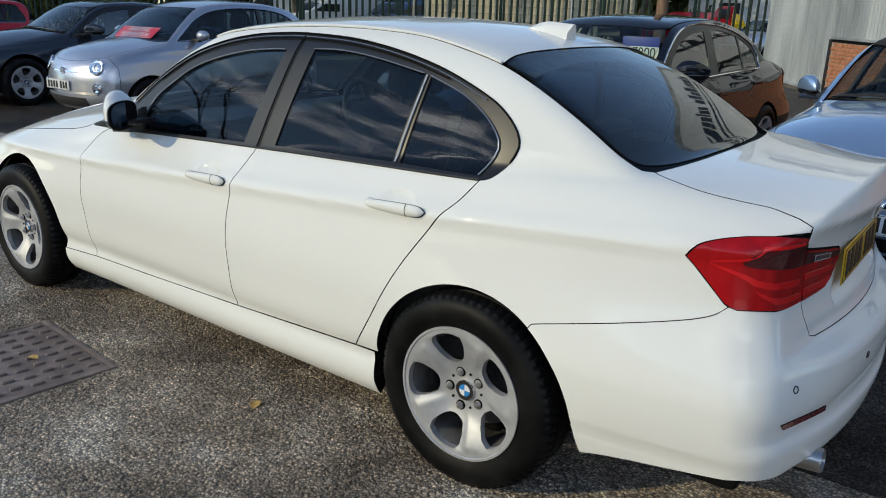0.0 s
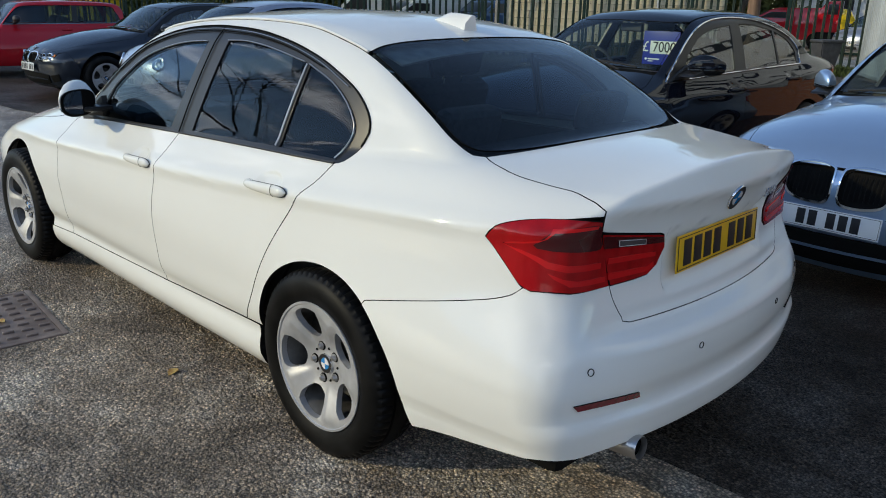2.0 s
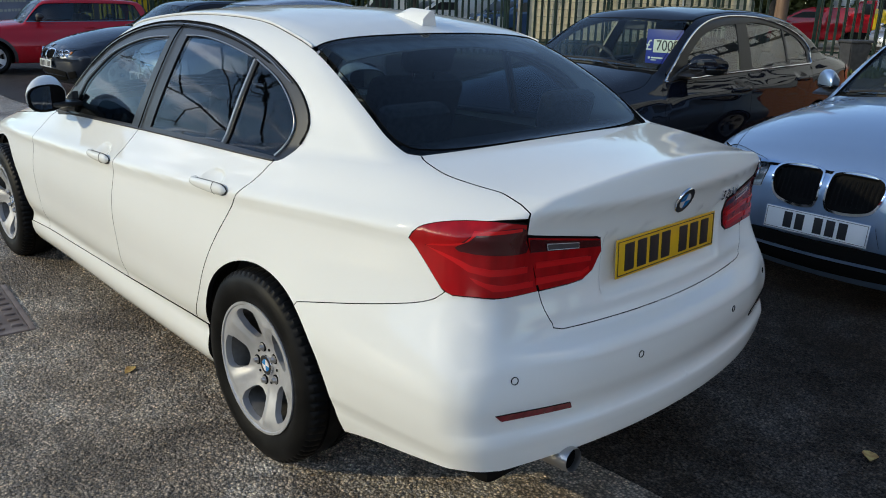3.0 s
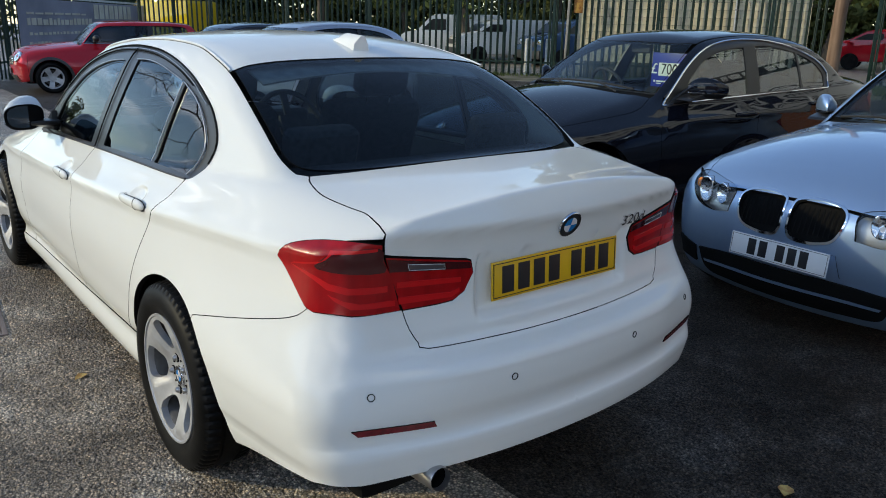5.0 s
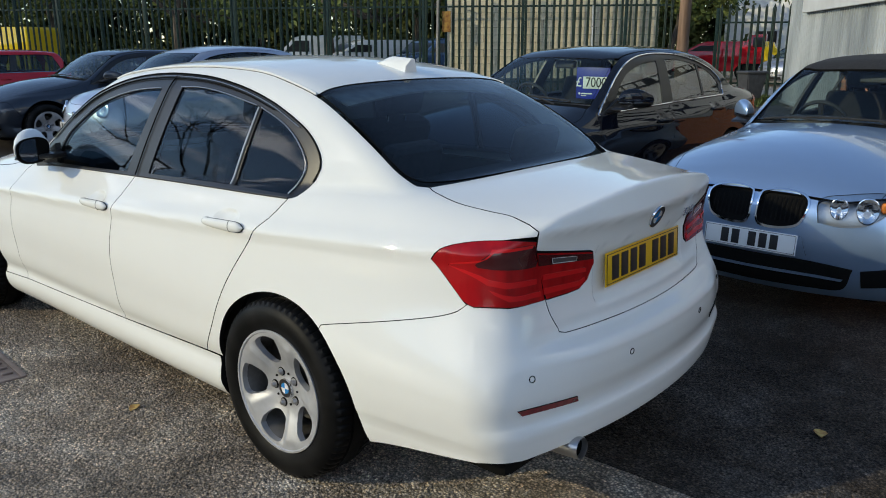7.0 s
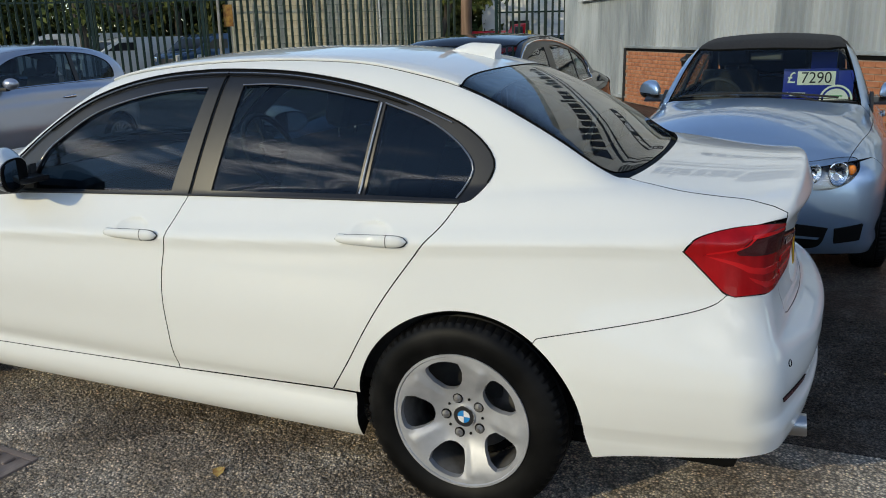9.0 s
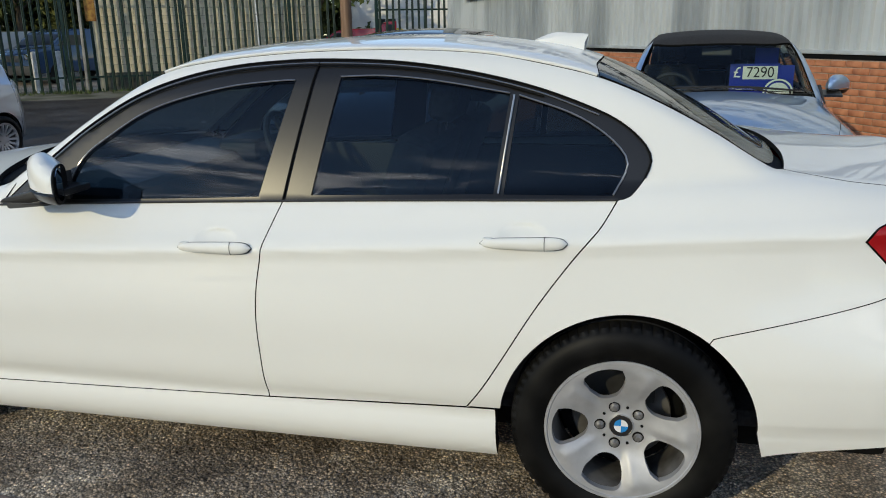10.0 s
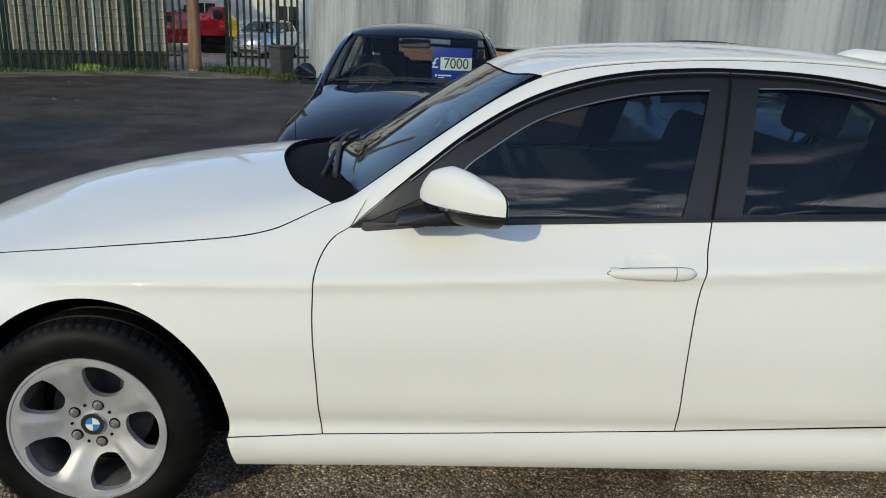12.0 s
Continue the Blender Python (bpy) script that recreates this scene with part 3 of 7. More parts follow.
def number_plate(parent, m, mat, groups=(4, 3), w=0.52, h=0.111):
    """A plate with plain dark bars where its characters stand. Faces -y before m."""
    root = new("number_plate")
    root.parent = parent
    root.matrix_local = m
    part("plate", box(-w / 2, -0.002, -h / 2, w / 2, 0.002, h / 2, 0.0015), mat, root)
    bm = bmesh.new()
    for x0, z0, x1, z1 in ((-w / 2 + 0.006, h / 2 - 0.008, w / 2 - 0.006, h / 2 - 0.006), (-w / 2 + 0.006, -h / 2 + 0.006, w / 2 - 0.006, -h / 2 + 0.008), (-w / 2 + 0.006, -h / 2 + 0.008, -w / 2 + 0.008, h / 2 - 0.008), (w / 2 - 0.008, -h / 2 + 0.008, w / 2 - 0.006, h / 2 - 0.008)):
        box(x0, -0.0035, z0, x1, -0.001, z1, bm=bm)
    part("border", bm, M["ink"], root, smooth=False)
    n = sum(groups)
    pitch, space = 0.061, 0.033
    x = -((n - 1) * pitch + (len(groups) - 1) * space) / 2
    for g in groups:
        for _ in range(g):
            part("bar", box(x - 0.022, -0.004, -0.0395, x + 0.022, -0.001, 0.0395, 0.001), M["ink"], root)
            x += pitch
        x += space
    return root


# ---- saloon shape ----
SALOON = dict(
    side=[(0.15, 0.775), (0.18, 0.808), (0.25, 0.842), (0.285, 0.8405), (0.305, 0.836), (0.322, 0.832), (0.340, 0.834), (0.37, 0.846), (0.5, 0.864), (0.63, 0.870), (0.70, 0.8645), (0.755, 0.857), (0.785, 0.8545), (0.805, 0.857), (0.818, 0.8585), (0.832, 0.852), (0.87, 0.816), (0.95, 0.755), (1.0, 0.71), (1.06, 0.62)],
    low=[(-3.7, -0.20), (-3.3, -0.072), (-3.0, -0.032), (-2.6, -0.012), (-2.0, -0.008), (-1.0, 0.002), (0, 0), (0.3, -0.004), (0.5, -0.014), (0.7, -0.036), (0.85, -0.062), (1.05, -0.12)],
    high=[(-3.7, -0.24), (-3.3, -0.10), (-3.0, -0.058), (-2.6, -0.026), (-2.0, -0.006), (-1.0, 0), (-0.5, -0.006), (-0.16, -0.018), (0.2, -0.045), (0.45, -0.075), (0.615, -0.105), (0.75, -0.14), (0.9, -0.20), (1.05, -0.28)],
    rise=0.0494, crown=[(-3.7, 0.2), (-2.5, 0.21), (-2.3, 0.17), (-2.1, 0.09), (-1.0, 0.08), (0.2, 0.03), (0.45, 0.05), (0.65, 0.10), (0.84, 0.16), (1.0, 0.2)], tuck=0.03, recess=(0.285, 0.715, 0.862, 0.024), rear_bow=0.21, front_bow=0.30, k_lip=0.012,
    top=[(-3.75, 0.55), (-3.6, 0.66), (-3.45, 0.755), (-3.3, 0.82), (-3.1, 0.885), (-2.8, 0.952), (-2.5, 0.995), (-2.2, 1.02), (-1.5, 1.03), (-0.5, 1.05), (0.3, 1.060), (0.5, 1.056), (0.7, 1.050), (0.82, 1.048), (0.90, 1.051), (0.96, 1.054), (1.1, 1.04)],
    rear=[(0.15, 0.87), (0.2, 0.93), (0.25, 0.972), (0.30, 1.002), (0.36, 1.018), (0.392, 1.022), (0.402, 1.021), (0.416, 1.010), (0.43, 1.008), (0.5, 1.022), (0.57, 1.024), (0.598, 1.020), (0.612, 1.008), (0.622, 0.985), (0.634, 0.952), (0.65, 0.938), (0.69, 0.929), (0.73, 0.918), (0.79, 0.914), (0.85, 0.919), (0.90, 0.927), (0.93, 0.936), (0.95, 0.945), (0.962, 0.952), (0.972, 0.954), (0.985, 0.951), (1.0, 0.946), (1.04, 0.931), (1.08, 0.915)],
    front=[(0.15, -3.42), (0.25, -3.53), (0.4, -3.59), (0.55, -3.60), (0.65, -3.58), (0.75, -3.52), (0.85, -3.4)],
    g0=0.748, lean=0.335, bulge=0.24, gplan=[(-2.3, -0.05), (-1.9, -0.012), (-1.5, 0.002), (-0.9, 0.006), (-0.3, -0.006), (0, -0.02), (0.3, -0.062), (0.6, -0.125)],
    roof=[(-2.1, 1.25), (-1.8, 1.335), (-1.6, 1.378), (-1.4, 1.407), (-1.2, 1.426), (-0.9, 1.438), (-0.7, 1.437), (-0.5, 1.427), (-0.3, 1.403), (-0.1, 1.365), (0.2, 1.28), (0.6, 1.12)],
    roof_crown=0.13, screen_bow=0.27, back_bow=0.18,
    screen=[(0.8, -2.47), (0.95, -2.24), (1.31, -1.675), (1.38, -1.55), (1.45, -1.42)],
    rear_soft=[(0.15, 0.87), (0.2, 0.93), (0.25, 0.972), (0.30, 0.996), (0.36, 1.010), (0.395, 1.013), (0.41, 1.008), (0.425, 1.001), (0.44, 1.0), (0.5, 1.006), (0.58, 0.992), (0.65, 0.962), (0.73, 0.935), (0.80, 0.926), (0.90, 0.930), (0.95, 0.943), (0.972, 0.951), (1.0, 0.946), (1.04, 0.931), (1.08, 0.915)],
    dents=[(-1.240, 0.840, 0.078, 0.034, 0.014), (-0.295, 0.887, 0.078, 0.034, 0.014)],
    back=[(0.9, 0.72), (1.05, 0.46), (1.16, 0.29), (1.26, 0.11), (1.35, -0.075), (1.45, -0.30)],
)
SEAM_A = [(-2.078, 0.906), (-2.133, 0.871), (-2.169, 0.804), (-2.177, 0.716), (-2.176, 0.614), (-2.168, 0.487), (-2.161, 0.368), (-2.153, 0.298)]
SEAM_B = [(-1.046, 0.951), (-1.076, 0.856), (-1.103, 0.720), (-1.112, 0.584), (-1.110, 0.440), (-1.106, 0.322)]
SEAM_C = [(-0.037, 0.980), (-0.078, 0.915), (-0.134, 0.850), (-0.258, 0.676), (-0.392, 0.449), (-0.458, 0.349)]
BELT = [(-2.078, 0.906), (-1.6, 0.930), (-1.046, 0.951), (-0.5, 0.968), (-0.037, 0.980)]
SILL = [(-2.43, 0.285), (-2.153, 0.298), (-1.743, 0.306), (-1.106, 0.322), (-0.462, 0.347), (-0.371, 0.348)]
DLO = [(-2.078, 0.906), (-1.915, 1.043), (-1.755, 1.165), (-1.591, 1.260), (-1.425, 1.318), (-1.257, 1.350), (-1.088, 1.364), (-0.954, 1.367), (-0.753, 1.361), (-0.587, 1.344), (-0.423, 1.316), (-0.260, 1.275), (-0.099, 1.217), (-0.019, 1.173), (0.035, 1.123), (0.052, 1.080), (0.036, 1.035), (-0.003, 0.990), (-0.037, 0.980)]
GLASS_F = [(-1.83, 0.935), (-1.768, 1.060), (-1.668, 1.138), (-1.554, 1.207), (-1.421, 1.253), (-1.254, 1.289), (-1.103, 1.304), (-1.043, 1.306)]
GLASS_R = [(-0.892, 1.316), (-0.753, 1.318), (-0.587, 1.303), (-0.362, 1.267)]
GLASS_Q = [(-0.333, 1.261), (-0.179, 1.211), (-0.080, 1.155), (-0.020, 1.095), (-0.018, 1.050), (-0.050, 0.992)]
ARCH_R = (0.010, 0.308, 0.367)
ARCH_F = (-2.800, 0.325, 0.376)
LAMP_LOW = [(0.755, 0.762), (0.724, 0.775), (0.677, 0.823), (0.616, 0.885)]
LAMP_TOP = [(0.616, 0.885), (0.640, 0.916), (0.680, 0.933), (0.738, 0.945), (0.800, 0.951)]
BSEAM = [(0.235, 0.619), (0.35, 0.648), (0.49, 0.681), (0.60, 0.708), (0.668, 0.727), (0.712, 0.746), (0.736, 0.768)]
LID_T = [(0.430, -0.553), (0.484, -0.580), (0.58, -0.599), (0.684, -0.588), (0.755, -0.573), (0.785, -0.574)]
LID_R = [(-0.580, 0.988), (-0.588, 0.957), (-0.583, 0.915)]
INNER = [(-0.583, 0.913), (-0.468, 0.894), (-0.345, 0.874), (-0.331, 0.868), (-0.320, 0.832), (-0.344, 0.782), (-0.379, 0.761), (-0.43, 0.757), (-0.528, 0.757)]
LID_LOW = [(-0.528, 0.757), (-0.514, 0.704), (-0.493, 0.665), (-0.466, 0.645), (-0.25, 0.641), (0.0, 0.640)]
HOOD_S = [(-3.42, -0.59), (-3.2, -0.645), (-2.95, -0.695), (-2.7, -0.722), (-2.45, -0.738), (-2.32, -0.733), (-2.24, -0.712), (-2.137, -0.670)]
COWL = [(-2.137, -0.670), (-2.20, -0.60), (-2.28, -0.45), (-2.345, -0.2), (-2.36, 0.0)]
SCREEN_LOW = [(-2.06, -0.665), (-2.12, -0.5), (-2.19, -0.25), (-2.21, 0.0)]


def up(pts):
    return pts[::-1]


def mirror_y(segs):
    """A run of outline pieces, mirrored and turned round."""
    out = []
    for mode, pts, *s in up(segs):
        out.append((mode, [((x, -y) if mode == "T" else (-x, y)) for x, y in up(pts)], *(s or [True])))
    return out


def door_mirror(car, side, paint):
    """A door mirror: painted cap, black foot and arm, glass facing back. side -1: left."""
    root = new("door_mirror")
    root.parent = car
    nx, ny = 14, 22
    cx, cy, cz = -1.675, 0.893, 1.022

    def skin(x0, x1, low, high):
        bm = bmesh.new()
        rows = []
        for i in range(nx + 1):
            f = i / nx
            x = x0 + (x1 - x0) * f
            k = max(0.0, 1 - (max(cx - x, 0.0) / 0.215) ** 2.2) ** 0.5
            row = []
            for j in range(ny):
                a = 2 * math.pi * j / ny
                c, s_ = math.cos(a), math.sin(a)
                r = (abs(c) ** 2.6 + abs(s_) ** 2.6) ** (-1 / 2.6)
                crest = np.interp((x + 1.885) / 0.213, [0, 0.08, 0.22, 0.4, 0.55, 0.75, 0.9, 1], [0.05, 0.40, 0.74, 0.95, 1.0, 0.90, 0.72, 0.60])
                z = s_ * r * (0.086 * min(crest, k + 0.05) if s_ > 0 else 0.070 * k)
                out = 0.185 * (1 - min(1, max(cx - x, 0.0) / 0.216) ** 1.5)
                y = -0.1 + out / 2 + c * r * (out / 2 + 0.004)
                z = min(max(z, low), high)
                row.append(bm.verts.new((x - 0.5 * (0.09 - y) * (x - cx + 0.215) / 0.215, side * (cy + y), cz + z)))
            rows.append(row)
        for a, b in zip(rows, rows[1:]):
            for j in range(ny):
                bm.faces.new((a[j], a[(j + 1) % ny], b[(j + 1) % ny], b[j]))
        bm.faces.new(rows[0][::-1])
        bm.faces.new(rows[-1])
        bmesh.ops.recalc_face_normals(bm, faces=bm.faces[:])
        return bm

    part("cap", skin(-1.885, -1.672, -0.020, 1), paint, root)
    part("chrome_strip", skin(-1.876, -1.668, -0.030, -0.020), M["chrome"], root)
    part("foot", skin(-1.870, -1.670, -1, -0.030), M["trim"], root, "gloss black mirror foot")
    for nm, k, dx, mat in (("bezel", 0.96, 0.003, "seal"), ("mirror_glass", 0.84, 0.005, "mirror")):
        bm = skin(-1.6735, -1.6695, -1, 1)
        bmesh.ops.transform(bm, matrix=Matrix.Translation((cx + dx, side * cy, cz)) @ Matrix.Diagonal((1, k, k, 1)) @ Matrix.Translation((-cx, -side * cy, -cz)), verts=bm.verts)
        part(nm, bm, M[mat], root)
    bm = prism([(-1.955, 0.946), (-1.935, 0.962), (-1.82, 0.990), (-1.73, 0.990), (-1.73, 0.968), (-1.84, 0.948)], 0.73, 0.89, 0.008)
    bmesh.ops.transform(bm, matrix=Matrix.Diagonal((1, side, 1, 1)), verts=bm.verts)
    bmesh.ops.recalc_face_normals(bm, faces=bm.faces[:])
    part("arm", bm, M["trim"], root)
    bm = prism([(-2.03, 0.92), (-1.80, 0.935), (-1.80, 1.03)], 0.725, 0.752, 0.004)
    bmesh.ops.transform(bm, matrix=Matrix.Diagonal((1, side, 1, 1)), verts=bm.verts)
    bmesh.ops.recalc_face_normals(bm, faces=bm.faces[:])
    part("mirror_base", bm, M["plastic"], root)
    return root


def bm_gasket(xs, yb, z, side):
    """A thin dark line behind a pull handle, for the shade in its gap."""
    bm = bmesh.new()
    rows = []
    x0, x1, n = xs[0] - 0.001, xs[-1] + 0.001, 10
    for i in range(25):
        f = i / 24
        k = (1 - abs(2 * f - 1) ** 6.0) ** 0.5 if 0 < f < 1 else 0.1
        h = 0.001 + 0.0215 * k * (0.72 + 0.28 * f)
        rows.append([bm.verts.new((x0 + (x1 - x0) * f, side * (-yb[i] + 0.003 + 0.003 * math.cos(2 * math.pi * j / n)), z - 0.006 + 0.006 * f + h * math.sin(2 * math.pi * j / n))) for j in range(n)])
    for a, b in zip(rows, rows[1:]):
        for j in range(n):
            bm.faces.new((a[j], a[(j + 1) % n], b[(j + 1) % n], b[j]))
    bm.faces.new(rows[0][::-1])
    bm.faces.new(rows[-1])
    bmesh.ops.recalc_face_normals(bm, faces=bm.faces[:])
    return bm


def handle(car, body, x0, x1, z, paint):
    """A pull handle standing off the door over its hollow; both sides."""
    xs = np.linspace(x0, x1, 25)
    mid = body.on("S", [(x, z) for x in (x0, x1)])
    yb = np.interp(xs, [x0, x1], mid[:, 1])
    for side in (-1, 1):
        root = new("door_handle")
        root.parent = car
        bm = bmesh.new()
        rows = []
        n = 14
        for i, x in enumerate(xs):
            f = i / 24
            k = (1 - abs(2 * f - 1) ** 5.0) ** 0.5 if 0 < f < 1 else 0.05
            hgt, thick = 0.0205 * k * (0.72 + 0.28 * f), 0.012 * k
            off = 0.007 + 0.006 * math.sin(math.pi * f) ** 0.5 if 0 < f < 1 else 0.006
            zc = z - 0.004 + 0.006 * f
            rows.append([bm.verts.new((x, side * (-yb[i] + off + thick * math.cos(2 * math.pi * j / n)), zc + hgt * math.sin(2 * math.pi * j / n))) for j in range(n)])
        for a, b in zip(rows, rows[1:]):
            for j in range(n):
                bm.faces.new((a[j], a[(j + 1) % n], b[(j + 1) % n], b[j]))
        bm.faces.new(rows[0][::-1])
        bm.faces.new(rows[-1])
        bmesh.ops.recalc_face_normals(bm, faces=bm.faces[:])
        part("grip", bm, paint, root)
        xs_ = x1 - 0.062
        yo = -np.interp(xs_, [x0, x1], mid[:, 1]) + 0.007 + 0.006 * math.sin(math.pi * (xs_ - x0) / (x1 - x0)) ** 0.5
        ring = [(xs_, side * (yo + 0.0122 * math.cos(a)), z + 0.001 + 0.0202 * math.sin(a)) for a in np.linspace(-1.5, 1.5, 11)]
        part("handle_joint", tube(ring, 0.0009, 5), M["seal"], root)
        groove = bm_gasket(xs, yb, z, side)
        part("handle_gasket", groove, M["plastic"], root, "dark rubber gasket")
        for xe in (x0 + 0.022, x1 - 0.028):
            bm = box(xe - 0.014, -0.012, z - 0.010, xe + 0.014, 0.016, z + 0.010, 0.004, m=Matrix.Translation((0, side * np.interp(xe, [x0, x1], -mid[:, 1]), 0)))
            part("handle_mount", bm, paint, root)


def seat(car, x, y, name="seat", back=0.62, wide=0.25):
    root = new(name)
    root.parent = car
    root.matrix_local = pose(x, y, 0)
    part("cushion", box(-0.30, -wide, 0.40, 0.22, wide, 0.60, 0.06, 3), M["cloth"], root)
    part("backrest", box(-0.07, -wide, 0.0, 0.07, wide, back, 0.06, 3, m=pose(0.16, 0, 0.55, 0, 20, 0)), M["cloth"], root)
    part("headrest", box(-0.05, -0.13, 0.0, 0.05, 0.13, 0.19, 0.045, 3, m=pose(0.20 + back * 0.34, 0, 0.58 + back * 0.94, 0, 14, 0)), M["cloth"], root)
    for s in (-0.06, 0.06):
        part("headrest_post", tube([(0.17 + back * 0.34, s, 0.50 + back * 0.92), (0.21 + back * 0.34, s, 0.66 + back * 0.92)], 0.006, 6), M["chrome"], root)
    return root


def cabin(car, body):
    for y in (-0.37, 0.37):
        seat(car, -1.02, y)
    root = new("rear_bench")
    root.parent = car
    part("cushion", box(-0.45, -0.62, 0.38, 0.08, 0.62, 0.58, 0.06, 3), M["cloth"], root)
    part("backrest", box(-0.06, -0.62, 0.0, 0.06, 0.62, 0.55, 0.05, 3, m=pose(0.05, 0, 0.52, 0, 24, 0)), M["cloth"], root)
    for y in (-0.38, 0.38):
        part("headrest", box(-0.045, -0.13, -0.03, 0.045, 0.13, 0.125, 0.042, 3, m=pose(0.175, y, 1.03, 0, 14, 0)), M["cloth"], root)
    part("parcel_shelf", box(0.24, -0.56, 0.995, 0.50, 0.56, 1.012, 0.008), M["cloth"], car)
    dash = new("dashboard")
    dash.parent = car
    part("top_pad", box(-2.12, -0.66, 0.72, -1.66, 0.66, 0.955, 0.06, 3), M["plastic"], dash)
    part("cowling", box(-1.78, 0.20, 0.90, -1.58, 0.54, 1.005, 0.04, 3), M["plastic"], dash)
    wheel_m = pose(-1.50, 0.37, 0.93, 0, 66, 0)
    bm = bmesh.new()
    ring = [wheel_m @ Vector((0.185 * math.cos(2 * math.pi * k / 32), 0.185 * math.sin(2 * math.pi * k / 32), 0)) for k in range(33)]
    tube(ring, 0.015, 8, bm)
    box(-0.05, -0.06, -0.02, 0.06, 0.06, 0.02, 0.015, bm=bm, m=wheel_m)
    for a in (0, 90, 180):
        box(0.03, -0.02, -0.008, 0.18, 0.02, 0.008, 0.005, bm=bm, m=wheel_m @ pose(0, 0, 0, 0, 0, a + 90))
    part("steering_wheel", bm, M["plastic"], car)
    part("rear_view_mirror", box(-0.02, -0.12, -0.035, 0.02, 0.12, 0.035, 0.015, 3, m=pose(-1.50, 0.02, 1.275, 0, 8, -10)), M["plastic"], car)
    for y in (-0.735, 0.735):
        part("door_card", box(-2.05, y - 0.02, 0.36, 0.10, y + 0.02, 0.925, 0.015), M["plastic"], car)
    panel(body, "headlining", [("T", [(-0.02, -0.47), (-0.05, 0), (-0.02, 0.47)]), ("T", [(-0.02, 0.47), (-0.8, 0.50), (-1.5, 0.49)]), ("T", [(-1.5, 0.49), (-1.58, 0), (-1.5, -0.49)]), ("T", [(-1.5, -0.49), (-0.8, -0.50), (-0.02, -0.47)])], (0, 0, -1), M["lining"], car, step=0.12, lift=-0.03, mirror=False, rim=M["lining"], depth=0.006)


KIDNEY = [(-0.022, 0.575), (-0.024, 0.650), (-0.045, 0.676), (-0.14, 0.686), (-0.235, 0.672), (-0.272, 0.640), (-0.262, 0.590), (-0.225, 0.556), (-0.13, 0.542), (-0.045, 0.548), (-0.022, 0.575)]
HEAD_LAMP = [(-0.335, 0.575), (-0.325, 0.665), (-0.45, 0.695), (-0.58, 0.708), (-0.64, 0.695), (-0.65, 0.64), (-0.58, 0.585), (-0.46, 0.565), (-0.335, 0.575)]


def nose(car, body, put, plate=None):
    """Twin grilles and head lamps set into the nose, the lower intake laid on it."""
    lo, hi, kid = 0.552, 0.672, KIDNEY
    big = [(-0.147 + (y + 0.147) * 1.07, 0.614 + (z - 0.614) * 1.13) for y, z in kid]
    F = (1, 0.05, -0.15)
    put("grille_frame", [("F", big)], F, M["chrome"], gap=0, lift=0.006, step=0.03, depth=0.02, rim=M["chrome"], holes=[[("F", kid)]], edge=0.012)
    put("grille", [("F", kid)], F, M["seal"], gap=-0.004, lift=-0.025, step=0.03)
    for s in (-1, 1):
        for k in range(9):
            y = 0.048 + 0.0245 * k
            q = body.on("F", [(-y, lo + 0.012), (-y, hi - 0.014)])
            tube([(p[0] + 0.004, -s * p[1], p[2]) for p in q], 0.0035, 6, bm := bmesh.new())
            part("slat", bm, M["seal"], car)
    lamp = HEAD_LAMP
    D = (0.85, 0.5, -0.1)
    put("lamp_housing", [("F", lamp)], D, M["lamp_bowl"], gap=-0.006, lift=-0.045, step=0.03)
    put("head_lamp", [("F", lamp)], D, M["lens"], gap=0.002, lift=0.004, step=0.03, depth=0.006, label="clear head lamp lens")
    for s in (-1, 1):
        for y, r in ((0.415, 0.042), (0.545, 0.052)):
            q = body.on("F", [(-y, 0.635)])[0]
            bm = lathe([(0.0, 0.030), (r * 0.4, 0.024), (r * 0.8, 0.004), (r, -0.012), (r * 1.08, -0.010), (r * 1.1, 0.03)], 24, axis="x", m=pose(q[0] + 0.022, s * y, 0.632, 0, 0, -s * 18))
            part("reflector", bm, M["chrome"], car)
        q = body.on("F", [(-0.618, 0.645)])[0]
        part("indicator", lathe([(0.0, -0.016), (0.016, -0.012), (0.024, 0.0), (0.022, 0.02)], 16, axis="x", m=pose(q[0] + 0.018, s * 0.618, 0.645, 0, 0, -s * 30)), M["amber"], car, "amber indicator bulb")
    # raised black sheets paint the shade of the intake and fog openings
    put("lower_intake", [("F", [(0.0, 0.24), (0.0, 0.40)], False), ("F", [(0.0, 0.40), (-0.30, 0.398), (-0.52, 0.375)]), ("F", [(-0.52, 0.375), (-0.47, 0.26), (-0.3, 0.245), (0.0, 0.24)])], F, M["seal"], gap=0.0, lift=0.012)
    put("intake_bar", [("F", [(0.0, 0.318), (0.0, 0.334)], False), ("F", [(0.0, 0.334), (-0.30, 0.333), (-0.48, 0.322)]), ("F", [(-0.48, 0.322), (-0.47, 0.310), (-0.3, 0.317), (0.0, 0.318)])], F, plate[1] if plate else M["plastic"], gap=0.0, lift=0.018)
    put("fog_recess", [("F", [(-0.555, 0.37), (-0.70, 0.40), (-0.69, 0.30), (-0.56, 0.28), (-0.555, 0.37)], False)], D, M["seal"], gap=0.0, lift=0.010)
    q = body.on("F", [(0, 0.705)])[0]
    roundel(car, pose(q[0] + 0.035, 0, 0.748, -52, 0, -90), 0.040)
    if plate:
        q = body.on("F", [(0, 0.475)])[0]
        holder = put("plate_holder", [("F", [(0, 0.425), (0, 0.535)], False), ("F", [(0, 0.535), (-0.27, 0.525), (-0.30, 0.42), (0, 0.425)], False)], F, plate[1], gap=0.001, lift=0.006)
